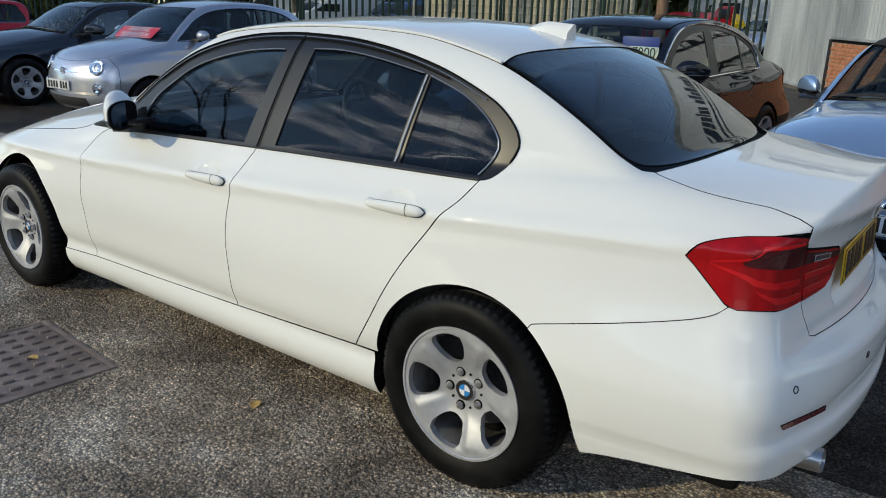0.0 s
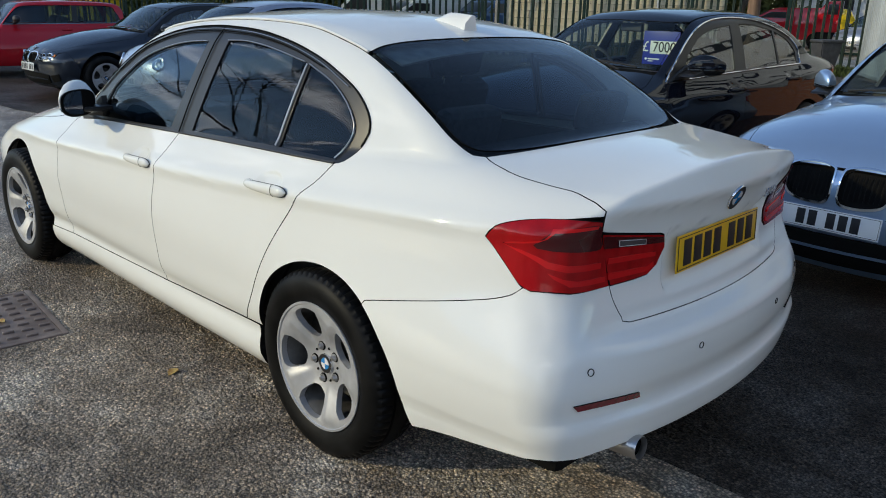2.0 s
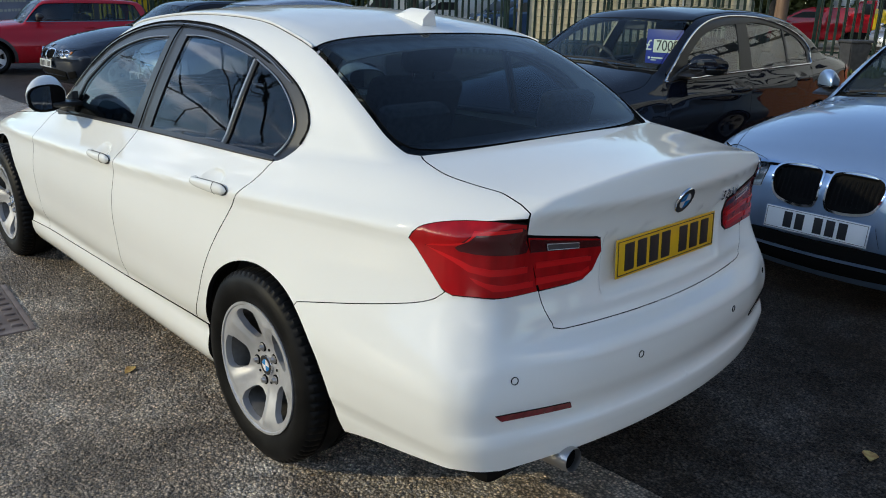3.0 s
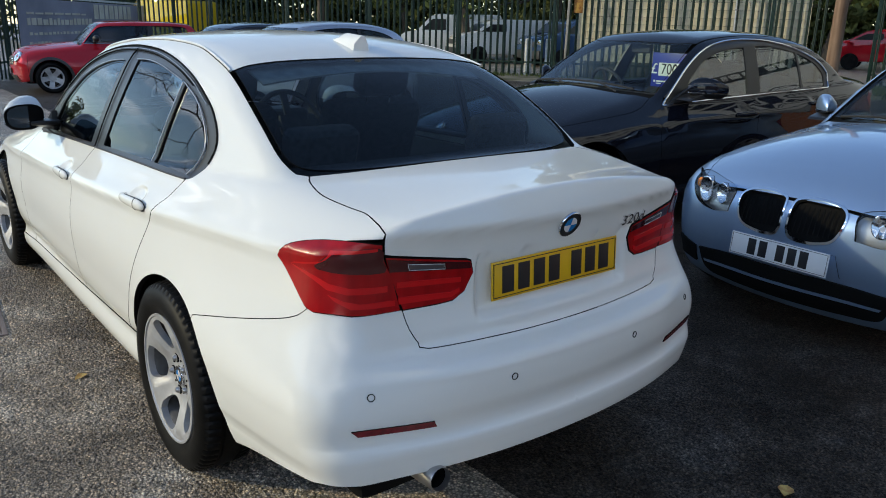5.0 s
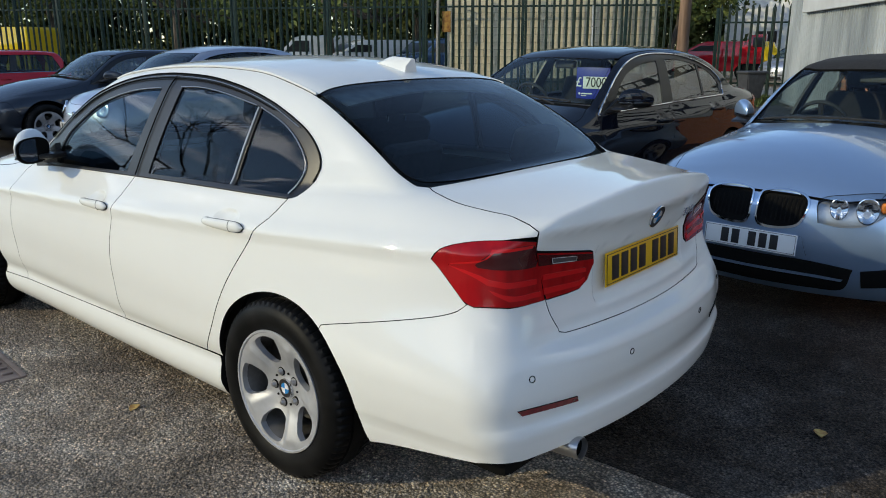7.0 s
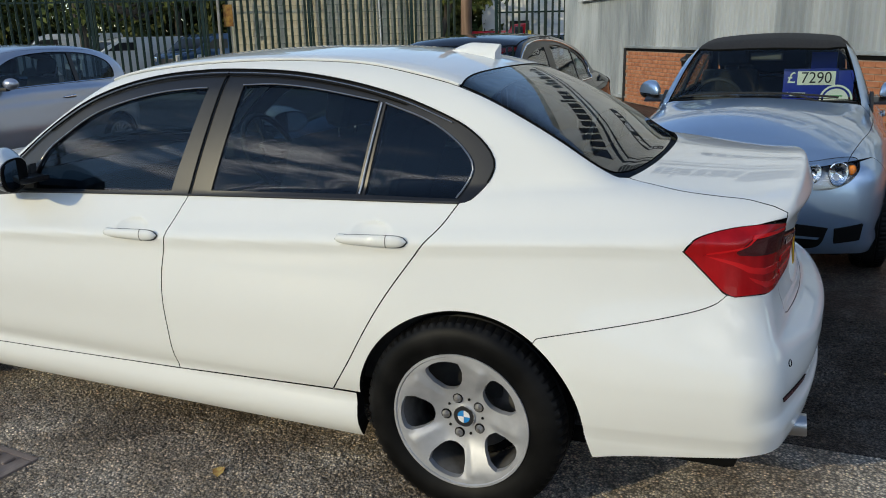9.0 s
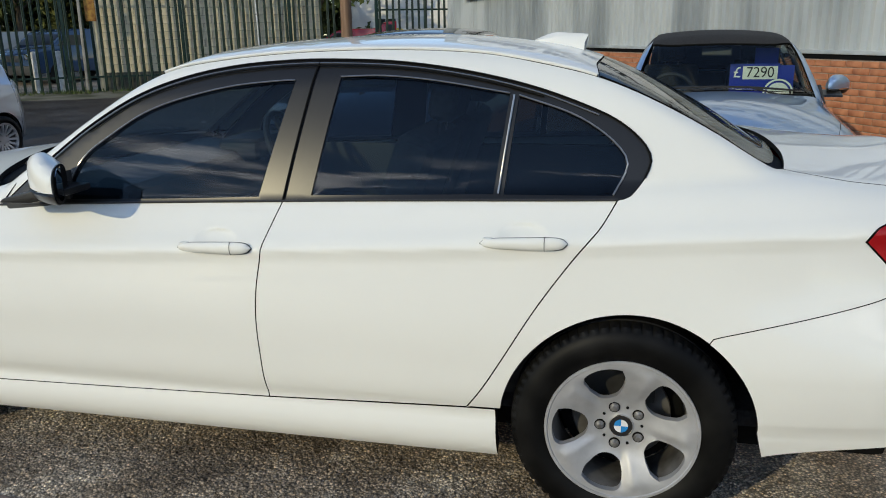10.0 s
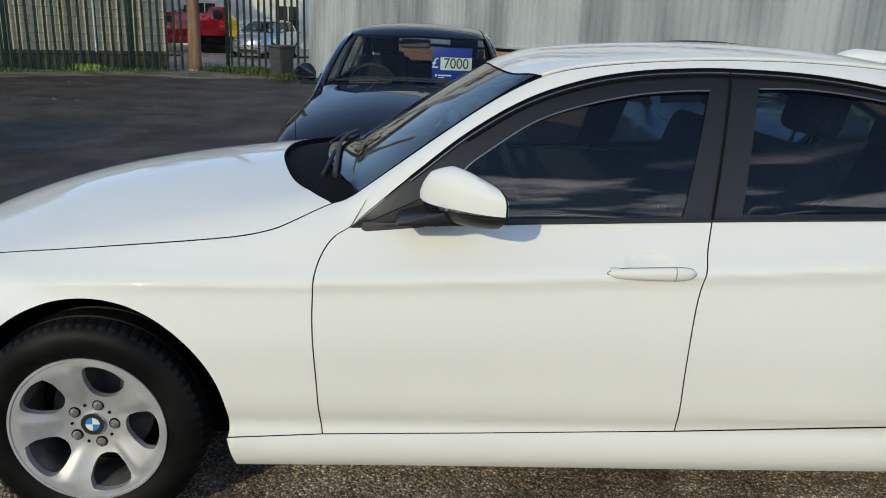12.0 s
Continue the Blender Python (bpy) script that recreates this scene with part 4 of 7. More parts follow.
        number_plate(car, pose(q[0] - 0.016, 0, 0.478, 0, 0, -90) @ pose(0, 0, 0, -6), plate[0], plate[2])


def saloon(name, paint, label, category="car", close=False, turns=(18.0, 18.0), step=0.03, soft=False, front=None, chrome=False):
    """A four-door saloon car; nose to -x, rear axle over the origin. soft: with a fabric roof."""
    body = Body(SALOON)
    car = new(name)
    tagged(car, label, category, "parked cars")
    W, G = M[paint], M["glass" if close else "glass_bare"]
    LEFT = (0.0, 0.90, -0.43)

    def put(*a, **k):
        return panel(body, *a, parent=car, **{"step": step, "gap": 0.0019 if close else 0.0016, **k})

    a_sill = math.degrees(math.asin((0.348 - ARCH_R[1]) / ARCH_R[2]))
    f_sill = math.degrees(math.asin((0.285 - ARCH_F[1]) / ARCH_F[2]))
    a_seam = math.degrees(math.atan2(BSEAM[0][1] - ARCH_R[1], BSEAM[0][0] - ARCH_R[0]))
    seam = [(ARCH_R[0] + ARCH_R[2] * math.cos(radians(a_seam)), ARCH_R[1] + ARCH_R[2] * math.sin(radians(a_seam)))] + BSEAM
    # doors, wing, quarter
    fine_door = 0.45 if close else 1.0
    cup = lambda x, z: [("S", x, z, 0.090, 0.050, 0.006)] if close else []
    put("front_door", [("S", BELT[:3]), ("S", SEAM_B), ("S", up(SILL[1:4])), ("S", up(SEAM_A))], LEFT, W, fine=cup(-1.243, 0.846), step=step * fine_door)
    put("rear_door", [("S", BELT[2:]), ("S", SEAM_C), ("S", up(SILL[3:5])), ("S", up(SEAM_B))], LEFT, W, fine=cup(-0.298, 0.893), step=step * fine_door)
    put("wing", [("S", SEAM_A), ("S", up(SILL[:2])), ("S", arc(*ARCH_F, f_sill, 158)), ("S", [(-3.155, 0.47), (-3.24, 0.60), (-3.30, 0.70)], False), ("T", HOOD_S), ("T", [(-2.137, -0.670), (-2.06, -0.660), (-2.02, -0.69)], False)], LEFT, W, step=step * (0.6 if close else 1.0))
    rail = [(0.405, -0.580), (0.36, -0.592), (0.295, -0.596), (0.12, -0.580), (-0.11, -0.549), (-0.275, -0.530), (-0.43, -0.513), (-0.57, -0.510), (-0.83, -0.511), (-1.11, -0.518), (-1.35, -0.530), (-1.53, -0.548)]
    apil = [(-1.53, -0.548), (-1.66, -0.575), (-1.80, -0.607), (-1.96, -0.640), (-2.06, -0.660)]
    low = [("S", SEAM_C), ("S", SILL[4:], False), ("S", arc(*ARCH_R, 180 - a_sill, a_seam)), ("S", seam), ("S", LAMP_LOW[1:]), ("S", LAMP_TOP), ("R", up(LID_R)[1:]), ("T", up(LID_T))]
    Q = (-0.12, 0.75, -0.62)
    if soft:
        put("quarter_panel", low + [("T", [(0.43, -0.553), (0.36, -0.62)], False), ("S", [(0.30, 1.0), (0.036, 0.985), (-0.037, 0.980)], False)], Q, W, step=step * 0.8)
        put("soft_top_side", [("S", [(-0.037, 0.982), (0.036, 0.987), (0.30, 1.002)], False), ("T", [(0.36, -0.62), (0.405, -0.58)], False), ("T", rail[:-1]), ("S", DLO[4:])], Q, M["softtop"], step=step)
        put("windscreen_pillar", [("T", rail[-2:]), ("T", apil), ("S", [(-2.03, 0.955), (-2.078, 0.906)], False), ("S", DLO[:5])], Q, W, step=step)
    else:
        put("quarter_panel", low + [("T", rail), ("T", apil), ("S", [(-2.03, 0.955), (-2.078, 0.906)], False), ("S", DLO)], Q, W, step=step * (0.5 if close else 0.8))
    put("sill", [("S", SILL, False), ("S", [(-0.371, 0.348), (-0.366, 0.182)], False), ("S", [(-0.366, 0.182), (-1.405, 0.186), (-2.410, 0.183)]), ("S", [(-2.410, 0.183), (-2.43, 0.285)], False)], (0, 1, 0), W, depth=0.05, gap=0.0004, lift=0.0035)
    # glazing
    panes = (("front_window", GLASS_F, [GLASS_F[-1], (-1.13, 0.962), (-1.45, 0.948), GLASS_F[0]]), ("rear_door_window", GLASS_R, [GLASS_R[-1], (-0.395, 0.988), (-0.955, 0.971), GLASS_R[0]]), ("quarter_window", GLASS_Q, [GLASS_Q[-1], (-0.362, 0.988), GLASS_Q[0]]))
    put("window_trim", [("S", DLO), ("S", up(BELT))], LEFT, M["trim"], lift=-0.002, gap=0.0015, holes=[[("S", t), ("S", b, False)] for _, t, b in panes], step=0.025, depth=0.02, rim=M["trim"], edge=0.012)
    for nm, t, b in panes:
        put(nm, [("S", t), ("S", b, False)], LEFT, G, lift=-0.007, gap=-0.004, depth=0.004, label="tinted side glass")
    if close:
        # bright seals along the glass, the belt strip and the gap between the doors' frames
        for pts, r, mat in ((GLASS_F, 0.0024, "bolt"), (GLASS_R, 0.0024, "bolt"), (GLASS_Q, 0.0028, "bolt"), (BELT, 0.004, "plastic"), ([(-1.046, 0.951), (-0.972, 1.36)], 0.003, "seal"), ([(-0.379, 0.988), (-0.348, 1.262)], 0.0030, "bolt"), (DLO[1:17], 0.0032, "seal"), ([(x, z - 0.011) for x, z in DLO[1:13]], 0.0022, "bolt"), ([(x, z - 0.018) for x, z in DLO[2:12]], 0.0028, "seal")):
            q = body.on("S", dense(pts, 0.03))
            for s in (1, -1):
                part("window_seal", tube([(p[0], (p[1] - 0.003) * s, p[2] + 0.001) for p in q], r, 6), M[mat], car)
    if chrome:
        for pts in (DLO, BELT):
            q = body.on("S", dense(pts, 0.04))
            for s in (1, -1):
                part("chrome_strip", tube([(p[0], (p[1] - 0.002) * s, p[2]) for p in q], 0.008, 6), M["chrome"], car)
    sl = SCREEN_LOW + [(x, -y) for x, y in up(SCREEN_LOW)[1:]]
    st = [(-1.545, 0.520), (-1.60, 0.40), (-1.625, 0.2), (-1.63, 0.0), (-1.625, -0.2), (-1.60, -0.40), (-1.545, -0.520)]
    ai = [(-1.545, -0.520), (-1.66, -0.555), (-1.80, -0.588), (-1.96, -0.625), (-2.06, -0.650)]
    put("windscreen", [("T", sl), ("T", up([(x, -y) for x, y in ai])), ("T", st), ("T", ai)], (0.7, 0, -0.7), M["screen"], mirror=False, gap=0.003, lift=-0.003, depth=0.006)
    bt = [(-0.105, -0.536), (-0.115, -0.4), (-0.105, -0.2), (-0.10, 0), (-0.105, 0.2), (-0.115, 0.4), (-0.105, 0.536)]
    bs = [(-0.105, 0.536), (0.12, 0.567), (0.295, 0.583), (0.35, 0.578)]
    bl = [(0.35, 0.578), (0.378, 0.560), (0.402, 0.52), (0.432, 0.415), (0.455, 0.25), (0.466, 0.0), (0.455, -0.25), (0.432, -0.415), (0.402, -0.52), (0.378, -0.560), (0.35, -0.578)]
    put("rear_window", [("T", bt), ("T", bs), ("T", bl), ("T", up([(x, -y) for x, y in bs]))], (-0.5, 0, -0.85), M["softtop"] if soft else M["glass_dark"], mirror=False, gap=0.003, lift=-0.003, depth=0.006)
    rr = [(-1.53, 0.540), (-1.35, 0.522), (-1.11, 0.510), (-0.83, 0.503), (-0.57, 0.502), (-0.43, 0.505), (-0.275, 0.522), (-0.11, 0.541)]
    put("roof", [("T", bt), ("T", up(rr)), ("T", st), ("T", [(x, -y) for x, y in rr])], (0, 0, -1), M["softtop"] if soft else W, mirror=False, step=0.04, lift=0.006 if soft else 0)
    if close:
        q = body.on("T", dense([(x, -y) for x, y in rr], 0.04))
        for s in (1, -1):
            part("roof_moulding", tube([(p[0], (p[1] - 0.004) * s, p[2] + 0.001) for p in q], 0.005, 6), W, car)
    # bonnet, cowl
    cw = COWL + [(x, -y) for x, y in up(COWL)[1:]]
    put("bonnet", [("T", HOOD_S), ("T", cw), ("T", [(x, -y) for x, y in up(HOOD_S)]), ("T", [(-3.42, 0.59), (-3.505, 0.4), (-3.54, 0.0), (-3.505, -0.4), (-3.42, -0.59)])], (0.15, 0, -1), W, mirror=False, step=0.035)
    put("cowl_panel", [("T", cw), ("T", [(-2.137, 0.670), (-2.06, 0.650)], False), ("T", up(sl)), ("T", [(-2.06, -0.650), (-2.137, -0.670)], False)], (0, 0, -1), M["seal"], mirror=False, lift=-0.02, gap=-0.004)
    for y0, y1 in ((-0.52, 0.08), (0.02, 0.56)):
        q = body.on("T", dense([(-2.14 - 0.03 * (1 - abs(y) / 0.6), y) for y in np.linspace(y0, y1, 6)], 0.05))
        bm = tube([(p[0], p[1], p[2] + 0.014) for p in q], 0.008, 6)
        tube([(q[0][0] - 0.05, q[0][1] + 0.12, q[0][2] - 0.012), tuple(q[len(q) // 2] + np.array([-0.012, 0, 0.014]))], 0.007, 6, bm)
        part("wiper", bm, M["plastic"], car)
    # boot lid
    half = [("T", LID_T), ("R", LID_R), ("R", INNER, False), ("R", LID_LOW)]
    fl = [(0.430, 0.553), (0.455, 0.42), (0.475, 0.25), (0.483, 0.0), (0.475, -0.25), (0.455, -0.42), (0.430, -0.553)]
    put("boot_lid", half + mirror_y(half) + [("T", fl)], (-0.72, 0, -0.69), W, mirror=False, step=step * (0.29 if close else 0.55))
    # lamps
    split = [(-0.590, 0.948), (-0.586, 0.915), (-0.556, 0.85), (-0.532, 0.757)]
    put("tail_lamp", [("S", LAMP_TOP), ("R", split), ("R", [(-0.532, 0.757), (-0.60, 0.757), (-0.66, 0.758)]), ("S", LAMP_LOW)], (-0.75, 0.66, 0), M["red_lens"], gap=0.002, lift=0.004, step=0.015, label="red tail lamp lens")
    put("boot_lamp", [("R", INNER + INNER[:1], False)], (-1, 0.1, 0), M["red_lens"], gap=0.002, lift=0.004, step=0.015, label="red lamp lens on the boot lid")
    if close:
        put("smoked_lens", [("R", [(-0.700, 0.915), (-0.690, 0.925), (-0.598, 0.938), (-0.585, 0.90), (-0.578, 0.870), (-0.69, 0.872), (-0.715, 0.885), (-0.700, 0.915)])], (-0.75, 0.66, 0), M["red_dark"], gap=0, lift=0.0055, step=0.015, depth=0.003, rim=M["red_dark"])
        put("light_bar", [("R", [(-0.57, 0.832), (-0.66, 0.832), (-0.695, 0.842), (-0.738, 0.878), (-0.728, 0.862), (-0.70, 0.826), (-0.665, 0.815), (-0.57, 0.815), (-0.57, 0.832)], False)], (-0.75, 0.66, 0), M["red_bright"], gap=0, lift=0.0065, step=0.015, depth=0.004, rim=M["red_bright"])
        put("light_bar", [("R", [(-0.55, 0.790), (-0.64, 0.790), (-0.672, 0.798), (-0.700, 0.814), (-0.690, 0.798), (-0.660, 0.776), (-0.55, 0.774), (-0.55, 0.790)], False)], (-0.75, 0.66, 0), M["red_bright"], gap=0, lift=0.0065, step=0.015, depth=0.004, rim=M["red_bright"])
        put("light_bar", [("R", [(-0.602, 0.931), (-0.690, 0.919), (-0.712, 0.893), (-0.738, 0.878), (-0.735, 0.884), (-0.706, 0.902), (-0.690, 0.928), (-0.602, 0.938), (-0.602, 0.931)], False)], (-0.75, 0.66, 0), M["red_bright"], gap=0, lift=0.0068, step=0.015, depth=0.003, rim=M["red_bright"])
        put("light_bar", [("R", [(-0.540, 0.795), (-0.385, 0.787), (-0.362, 0.796), (-0.360, 0.784), (-0.385, 0.772), (-0.540, 0.776), (-0.540, 0.795)], False)], (-1, 0.1, 0), M["red_bright"], gap=0, lift=0.0065, step=0.02, depth=0.004, rim=M["red_bright"])
        put("dark_band", [("R", [(-0.575, 0.905), (-0.47, 0.887), (-0.335, 0.866), (-0.330, 0.848), (-0.565, 0.868), (-0.575, 0.905)], False)], (-1, 0.1, 0), M["red_dark"], gap=0, lift=0.0055, step=0.02, depth=0.003, rim=M["red_dark"])
        rev = [(-0.520, 0.884), (-0.415, 0.872), (-0.412, 0.857), (-0.515, 0.867), (-0.520, 0.884)]
        put("reversing_lens", [("R", rev, False)], (-1, 0.1, 0), M["smoked"], gap=0, lift=0.0072, step=0.02, depth=0.003, label="clear reversing lens over a dark bowl")
        q = body.on("R", dense(rev, 0.02, False))
        for s in (1, -1):
            part("lens_edge", tube([(p[0] + 0.008, p[1] * s, p[2]) for p in q], 0.0007, 5), M["white_badge"], car)
        put("light_bar", [("R", [(-0.545, 0.838), (-0.36, 0.826), (-0.358, 0.812), (-0.545, 0.822), (-0.545, 0.838)], False)], (-1, 0.1, 0), M["red_bright"], gap=0, lift=0.0065, step=0.02, depth=0.004, rim=M["red_bright"])
    # bumpers
    tail = [("R", [(0.0, 0.318), (-0.28, 0.316), (-0.40, 0.316), (-0.55, 0.314), (-0.68, 0.310)]), ("S", [(0.80, 0.305), (0.67, 0.290), (0.48, 0.265), (0.398, 0.248)]), ("S", [(0.398, 0.248), (0.386, 0.29), (0.374, 0.34)])]
    a_low = math.degrees(math.asin((0.345 - ARCH_R[1]) / ARCH_R[2]))
    put("rear_bumper", [("S", seam + [LAMP_LOW[0]]), ("R", [(-0.66, 0.757), (-0.60, 0.757), (-0.528, 0.757)]), ("R", LID_LOW), ("R", [(0, 0.640), (0, 0.318)], False)] + tail + [("S", arc(*ARCH_R, a_low, a_seam))], (-0.72, 0.69, 0), W, step=step * (0.42 if close else 0.7), gap=0.0007)
    put("front_bumper", [("S", arc(*ARCH_F, 158, 200)), ("S", [(-3.18, 0.20), (-3.30, 0.19)]), ("F", [(-0.55, 0.19), (-0.3, 0.185), (0, 0.185)]), ("F", [(0, 0.185), (0, 0.70)], False), ("T", [(-3.55, 0.0), (-3.515, -0.4), (-3.43, -0.60)]), ("S", [(-3.30, 0.70), (-3.24, 0.60), (-3.155, 0.47)], False)], (0.75, 0.62, -0.2), W, holes=[[("F", KIDNEY)], [("F", HEAD_LAMP)]] if front else ())
    if front:
        nose(car, body, put, plate=front)
    # wheels and what stands behind them
    for x, a, turn in ((0.0, ARCH_R, turns[0]), (-2.81, ARCH_F, turns[1])):
        for s in (-1, 1):
            root = wheel(car, x, 0.775 * s, 0.322, 0.325, turn=turn, flip=s > 0)
            roundel(root, pose(0, -0.051, 0), 0.034, "hub_cap")
            bm = lathe([(0.40, -0.03 * s), (0.40, -0.32 * s), (0.0, -0.32 * s)], 40, m=pose(a[0], 0.80 * s, a[1]))
            bmesh.ops.delete(bm, geom=[v for v in bm.verts if v.co.z < 0.25], context="VERTS")
            part("arch_liner", bm, M["seal"], car)
    part("underbody", box(-3.35, -0.62, 0.17, 0.80, 0.62, 0.30, 0.04), M["seal"], car)
    part("inner_floor", box(-2.15, -0.70, 0.28, 0.45, 0.70, 0.34, 0.02), M["cloth"], car)
    for s in (-1, 1):
        door_mirror(car, s, W)
    handle(car, body, -1.362, -1.114, 0.824, W)
    handle(car, body, -0.415, -0.170, 0.871, W)
    cabin(car, body)
    return car, body, put


def aerial(car, paint):
    """A fin-shaped roof aerial."""
    bm = bmesh.new()
    rows = []
    for i in range(13):
        f = i / 12
        x = -0.385 + 0.215 * f
        top = 1.393 + 0.045 * math.sin(min(f * 1.75, 1) * math.pi / 2) - 0.016 * max(0.0, f - 0.5)
        foot = 1.410 - 0.012 * f - 0.028 * f * f
        w = 0.013 + 0.024 * math.sin(math.pi * min(f, 0.75) / 1.5)
        xt = x + 0.012 * f
        rows.append([bm.verts.new(p) for p in ((x, -w, foot - 0.012), (x, -w * 0.8, foot + (top - foot) * 0.5), (xt, -w * 0.3, top - 0.004), (xt, 0, top), (xt, w * 0.3, top - 0.004), (x, w * 0.8, foot + (top - foot) * 0.5), (x, w, foot - 0.012))])
    for a, b in zip(rows, rows[1:]):
        for j in range(6):
            bm.faces.new((a[j], a[j + 1], b[j + 1], b[j]))
    bm.faces.new(rows[0][::-1])
    bm.faces.new(rows[-1])
    bmesh.ops.recalc_face_normals(bm, faces=bm.faces[:])
    part("roof_aerial", bm, paint, car)


# ---- small hatchbacks ----
TALL = dict(
    side=[(0.15, 0.70), (0.2, 0.745), (0.3, 0.79), (0.5, 0.812), (0.68, 0.812), (0.80, 0.800), (0.84, 0.785), (0.95, 0.758), (1.02, 0.71), (1.1, 0.60)],
    low=[(-3.1, -0.34), (-2.8, -0.12), (-2.5, -0.03), (-2.2, 0), (0, 0), (0.3, -0.03), (0.5, -0.09), (0.7, -0.2)],
    high=[(-3.1, -0.36), (-2.8, -0.17), (-2.5, -0.08), (-2.0, -0.02), (-1.5, 0), (0, -0.02), (0.3, -0.06), (0.5, -0.12), (0.7, -0.22)],
    rise=0.02, crown=[(-3.1, 0.22), (-2.0, 0.16), (0.7, 0.12)], rear_bow=0.22, front_bow=0.38,
    top=[(-3.1, 0.50), (-2.95, 0.72), (-2.85, 0.81), (-2.7, 0.885), (-2.45, 0.95), (-2.1, 1.01), (-1.8, 1.05), (0, 1.06), (0.6, 1.02)],
    rear=[(0.15, 0.48), (0.3, 0.57), (0.5, 0.60), (0.8, 0.585), (1.0, 0.54), (1.15, 0.48)],
    front=[(0.15, -2.83), (0.25, -2.93), (0.45, -2.97), (0.62, -2.95), (0.8, -2.87), (0.95, -2.7)],
    g0=0.745, lean=0.38, gplan=[(-2.1, -0.05), (-1.4, 0), (-0.4, 0), (0.1, -0.03), (0.5, -0.10)],
    roof=[(-2.0, 1.16), (-1.65, 1.34), (-1.35, 1.43), (-1.0, 1.475), (-0.6, 1.485), (-0.2, 1.465), (0.1, 1.41), (0.4, 1.30)], roof_crown=0.12,
    screen=[(0.8, -2.40), (0.98, -2.10), (1.2, -1.80), (1.40, -1.50), (1.48, -1.35)], screen_bow=0.26,
    back=[(0.8, 0.62), (1.0, 0.55), (1.2, 0.43), (1.35, 0.30), (1.46, 0.12)], back_bow=0.22,
)
TALL_Q = dict(xf=-2.30, ra=0.325, za=0.285, R=0.285, rim=0.195, cut_f=-2.66, cut_r=0.34, zf=0.70, zr=0.93, yh=-0.60, cowl=[(-1.98, -0.66), (-2.08, -0.4), (-2.12, 0)], hood_f=[(-2.70, -0.56), (-2.84, -0.3), (-2.88, 0)], header=[(-1.42, -0.50), (-1.48, -0.25), (-1.50, 0)],
    rail=[(0.16, -0.50), (-0.1, -0.535), (-0.5, -0.55), (-0.9, -0.55), (-1.2, -0.535), (-1.42, -0.515)], apil=[(-1.42, -0.515), (-1.62, -0.575), (-1.80, -0.62), (-1.96, -0.665)], dpil=[(0.36, -0.60), (0.30, -0.55), (0.16, -0.50)], roof_r=[(0.16, -0.49), (0.20, -0.25), (0.21, 0)],
    dlo=[(-1.86, 0.985), (-1.68, 1.13), (-1.50, 1.255), (-1.25, 1.345), (-0.9, 1.385), (-0.5, 1.385), (-0.15, 1.345), (0.08, 1.26), (0.15, 1.15), (0.12, 1.06), (0.05, 1.035)], belt=[(0.05, 1.035), (-0.9, 1.015), (-1.86, 0.985)], post=(-0.56, -0.50), tyre_w=0.18, spokes=15, wheel_style="thin")
SQUAT = dict(
    side=[(0.15, 0.74), (0.2, 0.79), (0.3, 0.825), (0.5, 0.84), (0.7, 0.835), (0.82, 0.81), (0.92, 0.765), (1.0, 0.72), (1.08, 0.62)],
    low=[(-3.3, -0.30), (-3.0, -0.10), (-2.7, -0.02), (0, 0), (0.3, -0.02), (0.6, -0.12)],
    high=[(-3.3, -0.34), (-3.0, -0.16), (-2.7, -0.07), (-2.0, 0), (0, -0.01), (0.3, -0.05), (0.6, -0.15)],
    rise=0.02, crown=[(-3.3, 0.26), (-2.0, 0.15), (0.7, 0.1)], rear_bow=0.18, front_bow=0.32,
    top=[(-3.3, 0.50), (-3.15, 0.70), (-3.05, 0.79), (-2.85, 0.875), (-2.5, 0.93), (-2.1, 0.97), (-1.8, 0.99), (0, 1.0), (0.6, 0.99)],
    rear=[(0.15, 0.48), (0.3, 0.56), (0.5, 0.58), (0.8, 0.56), (1.0, 0.53), (1.15, 0.48)],
    front=[(0.15, -3.0), (0.25, -3.1), (0.45, -3.15), (0.62, -3.14), (0.78, -3.07), (0.9, -2.95)],
    g0=0.745, lean=0.30, gplan=[(-2.1, -0.03), (-1.4, 0), (-0.4, 0), (0.1, -0.02), (0.5, -0.07)],
    roof=[(-2.0, 1.18), (-1.75, 1.30), (-1.5, 1.365), (-1.1, 1.40), (-0.5, 1.41), (0.0, 1.395), (0.3, 1.36), (0.5, 1.30)], roof_crown=0.09,
    screen=[(0.8, -2.14), (0.95, -1.98), (1.2, -1.74), (1.36, -1.57), (1.44, -1.45)], screen_bow=0.24,
    back=[(0.8, 0.60), (1.0, 0.55), (1.2, 0.46), (1.35, 0.37), (1.44, 0.28)], back_bow=0.16,
)
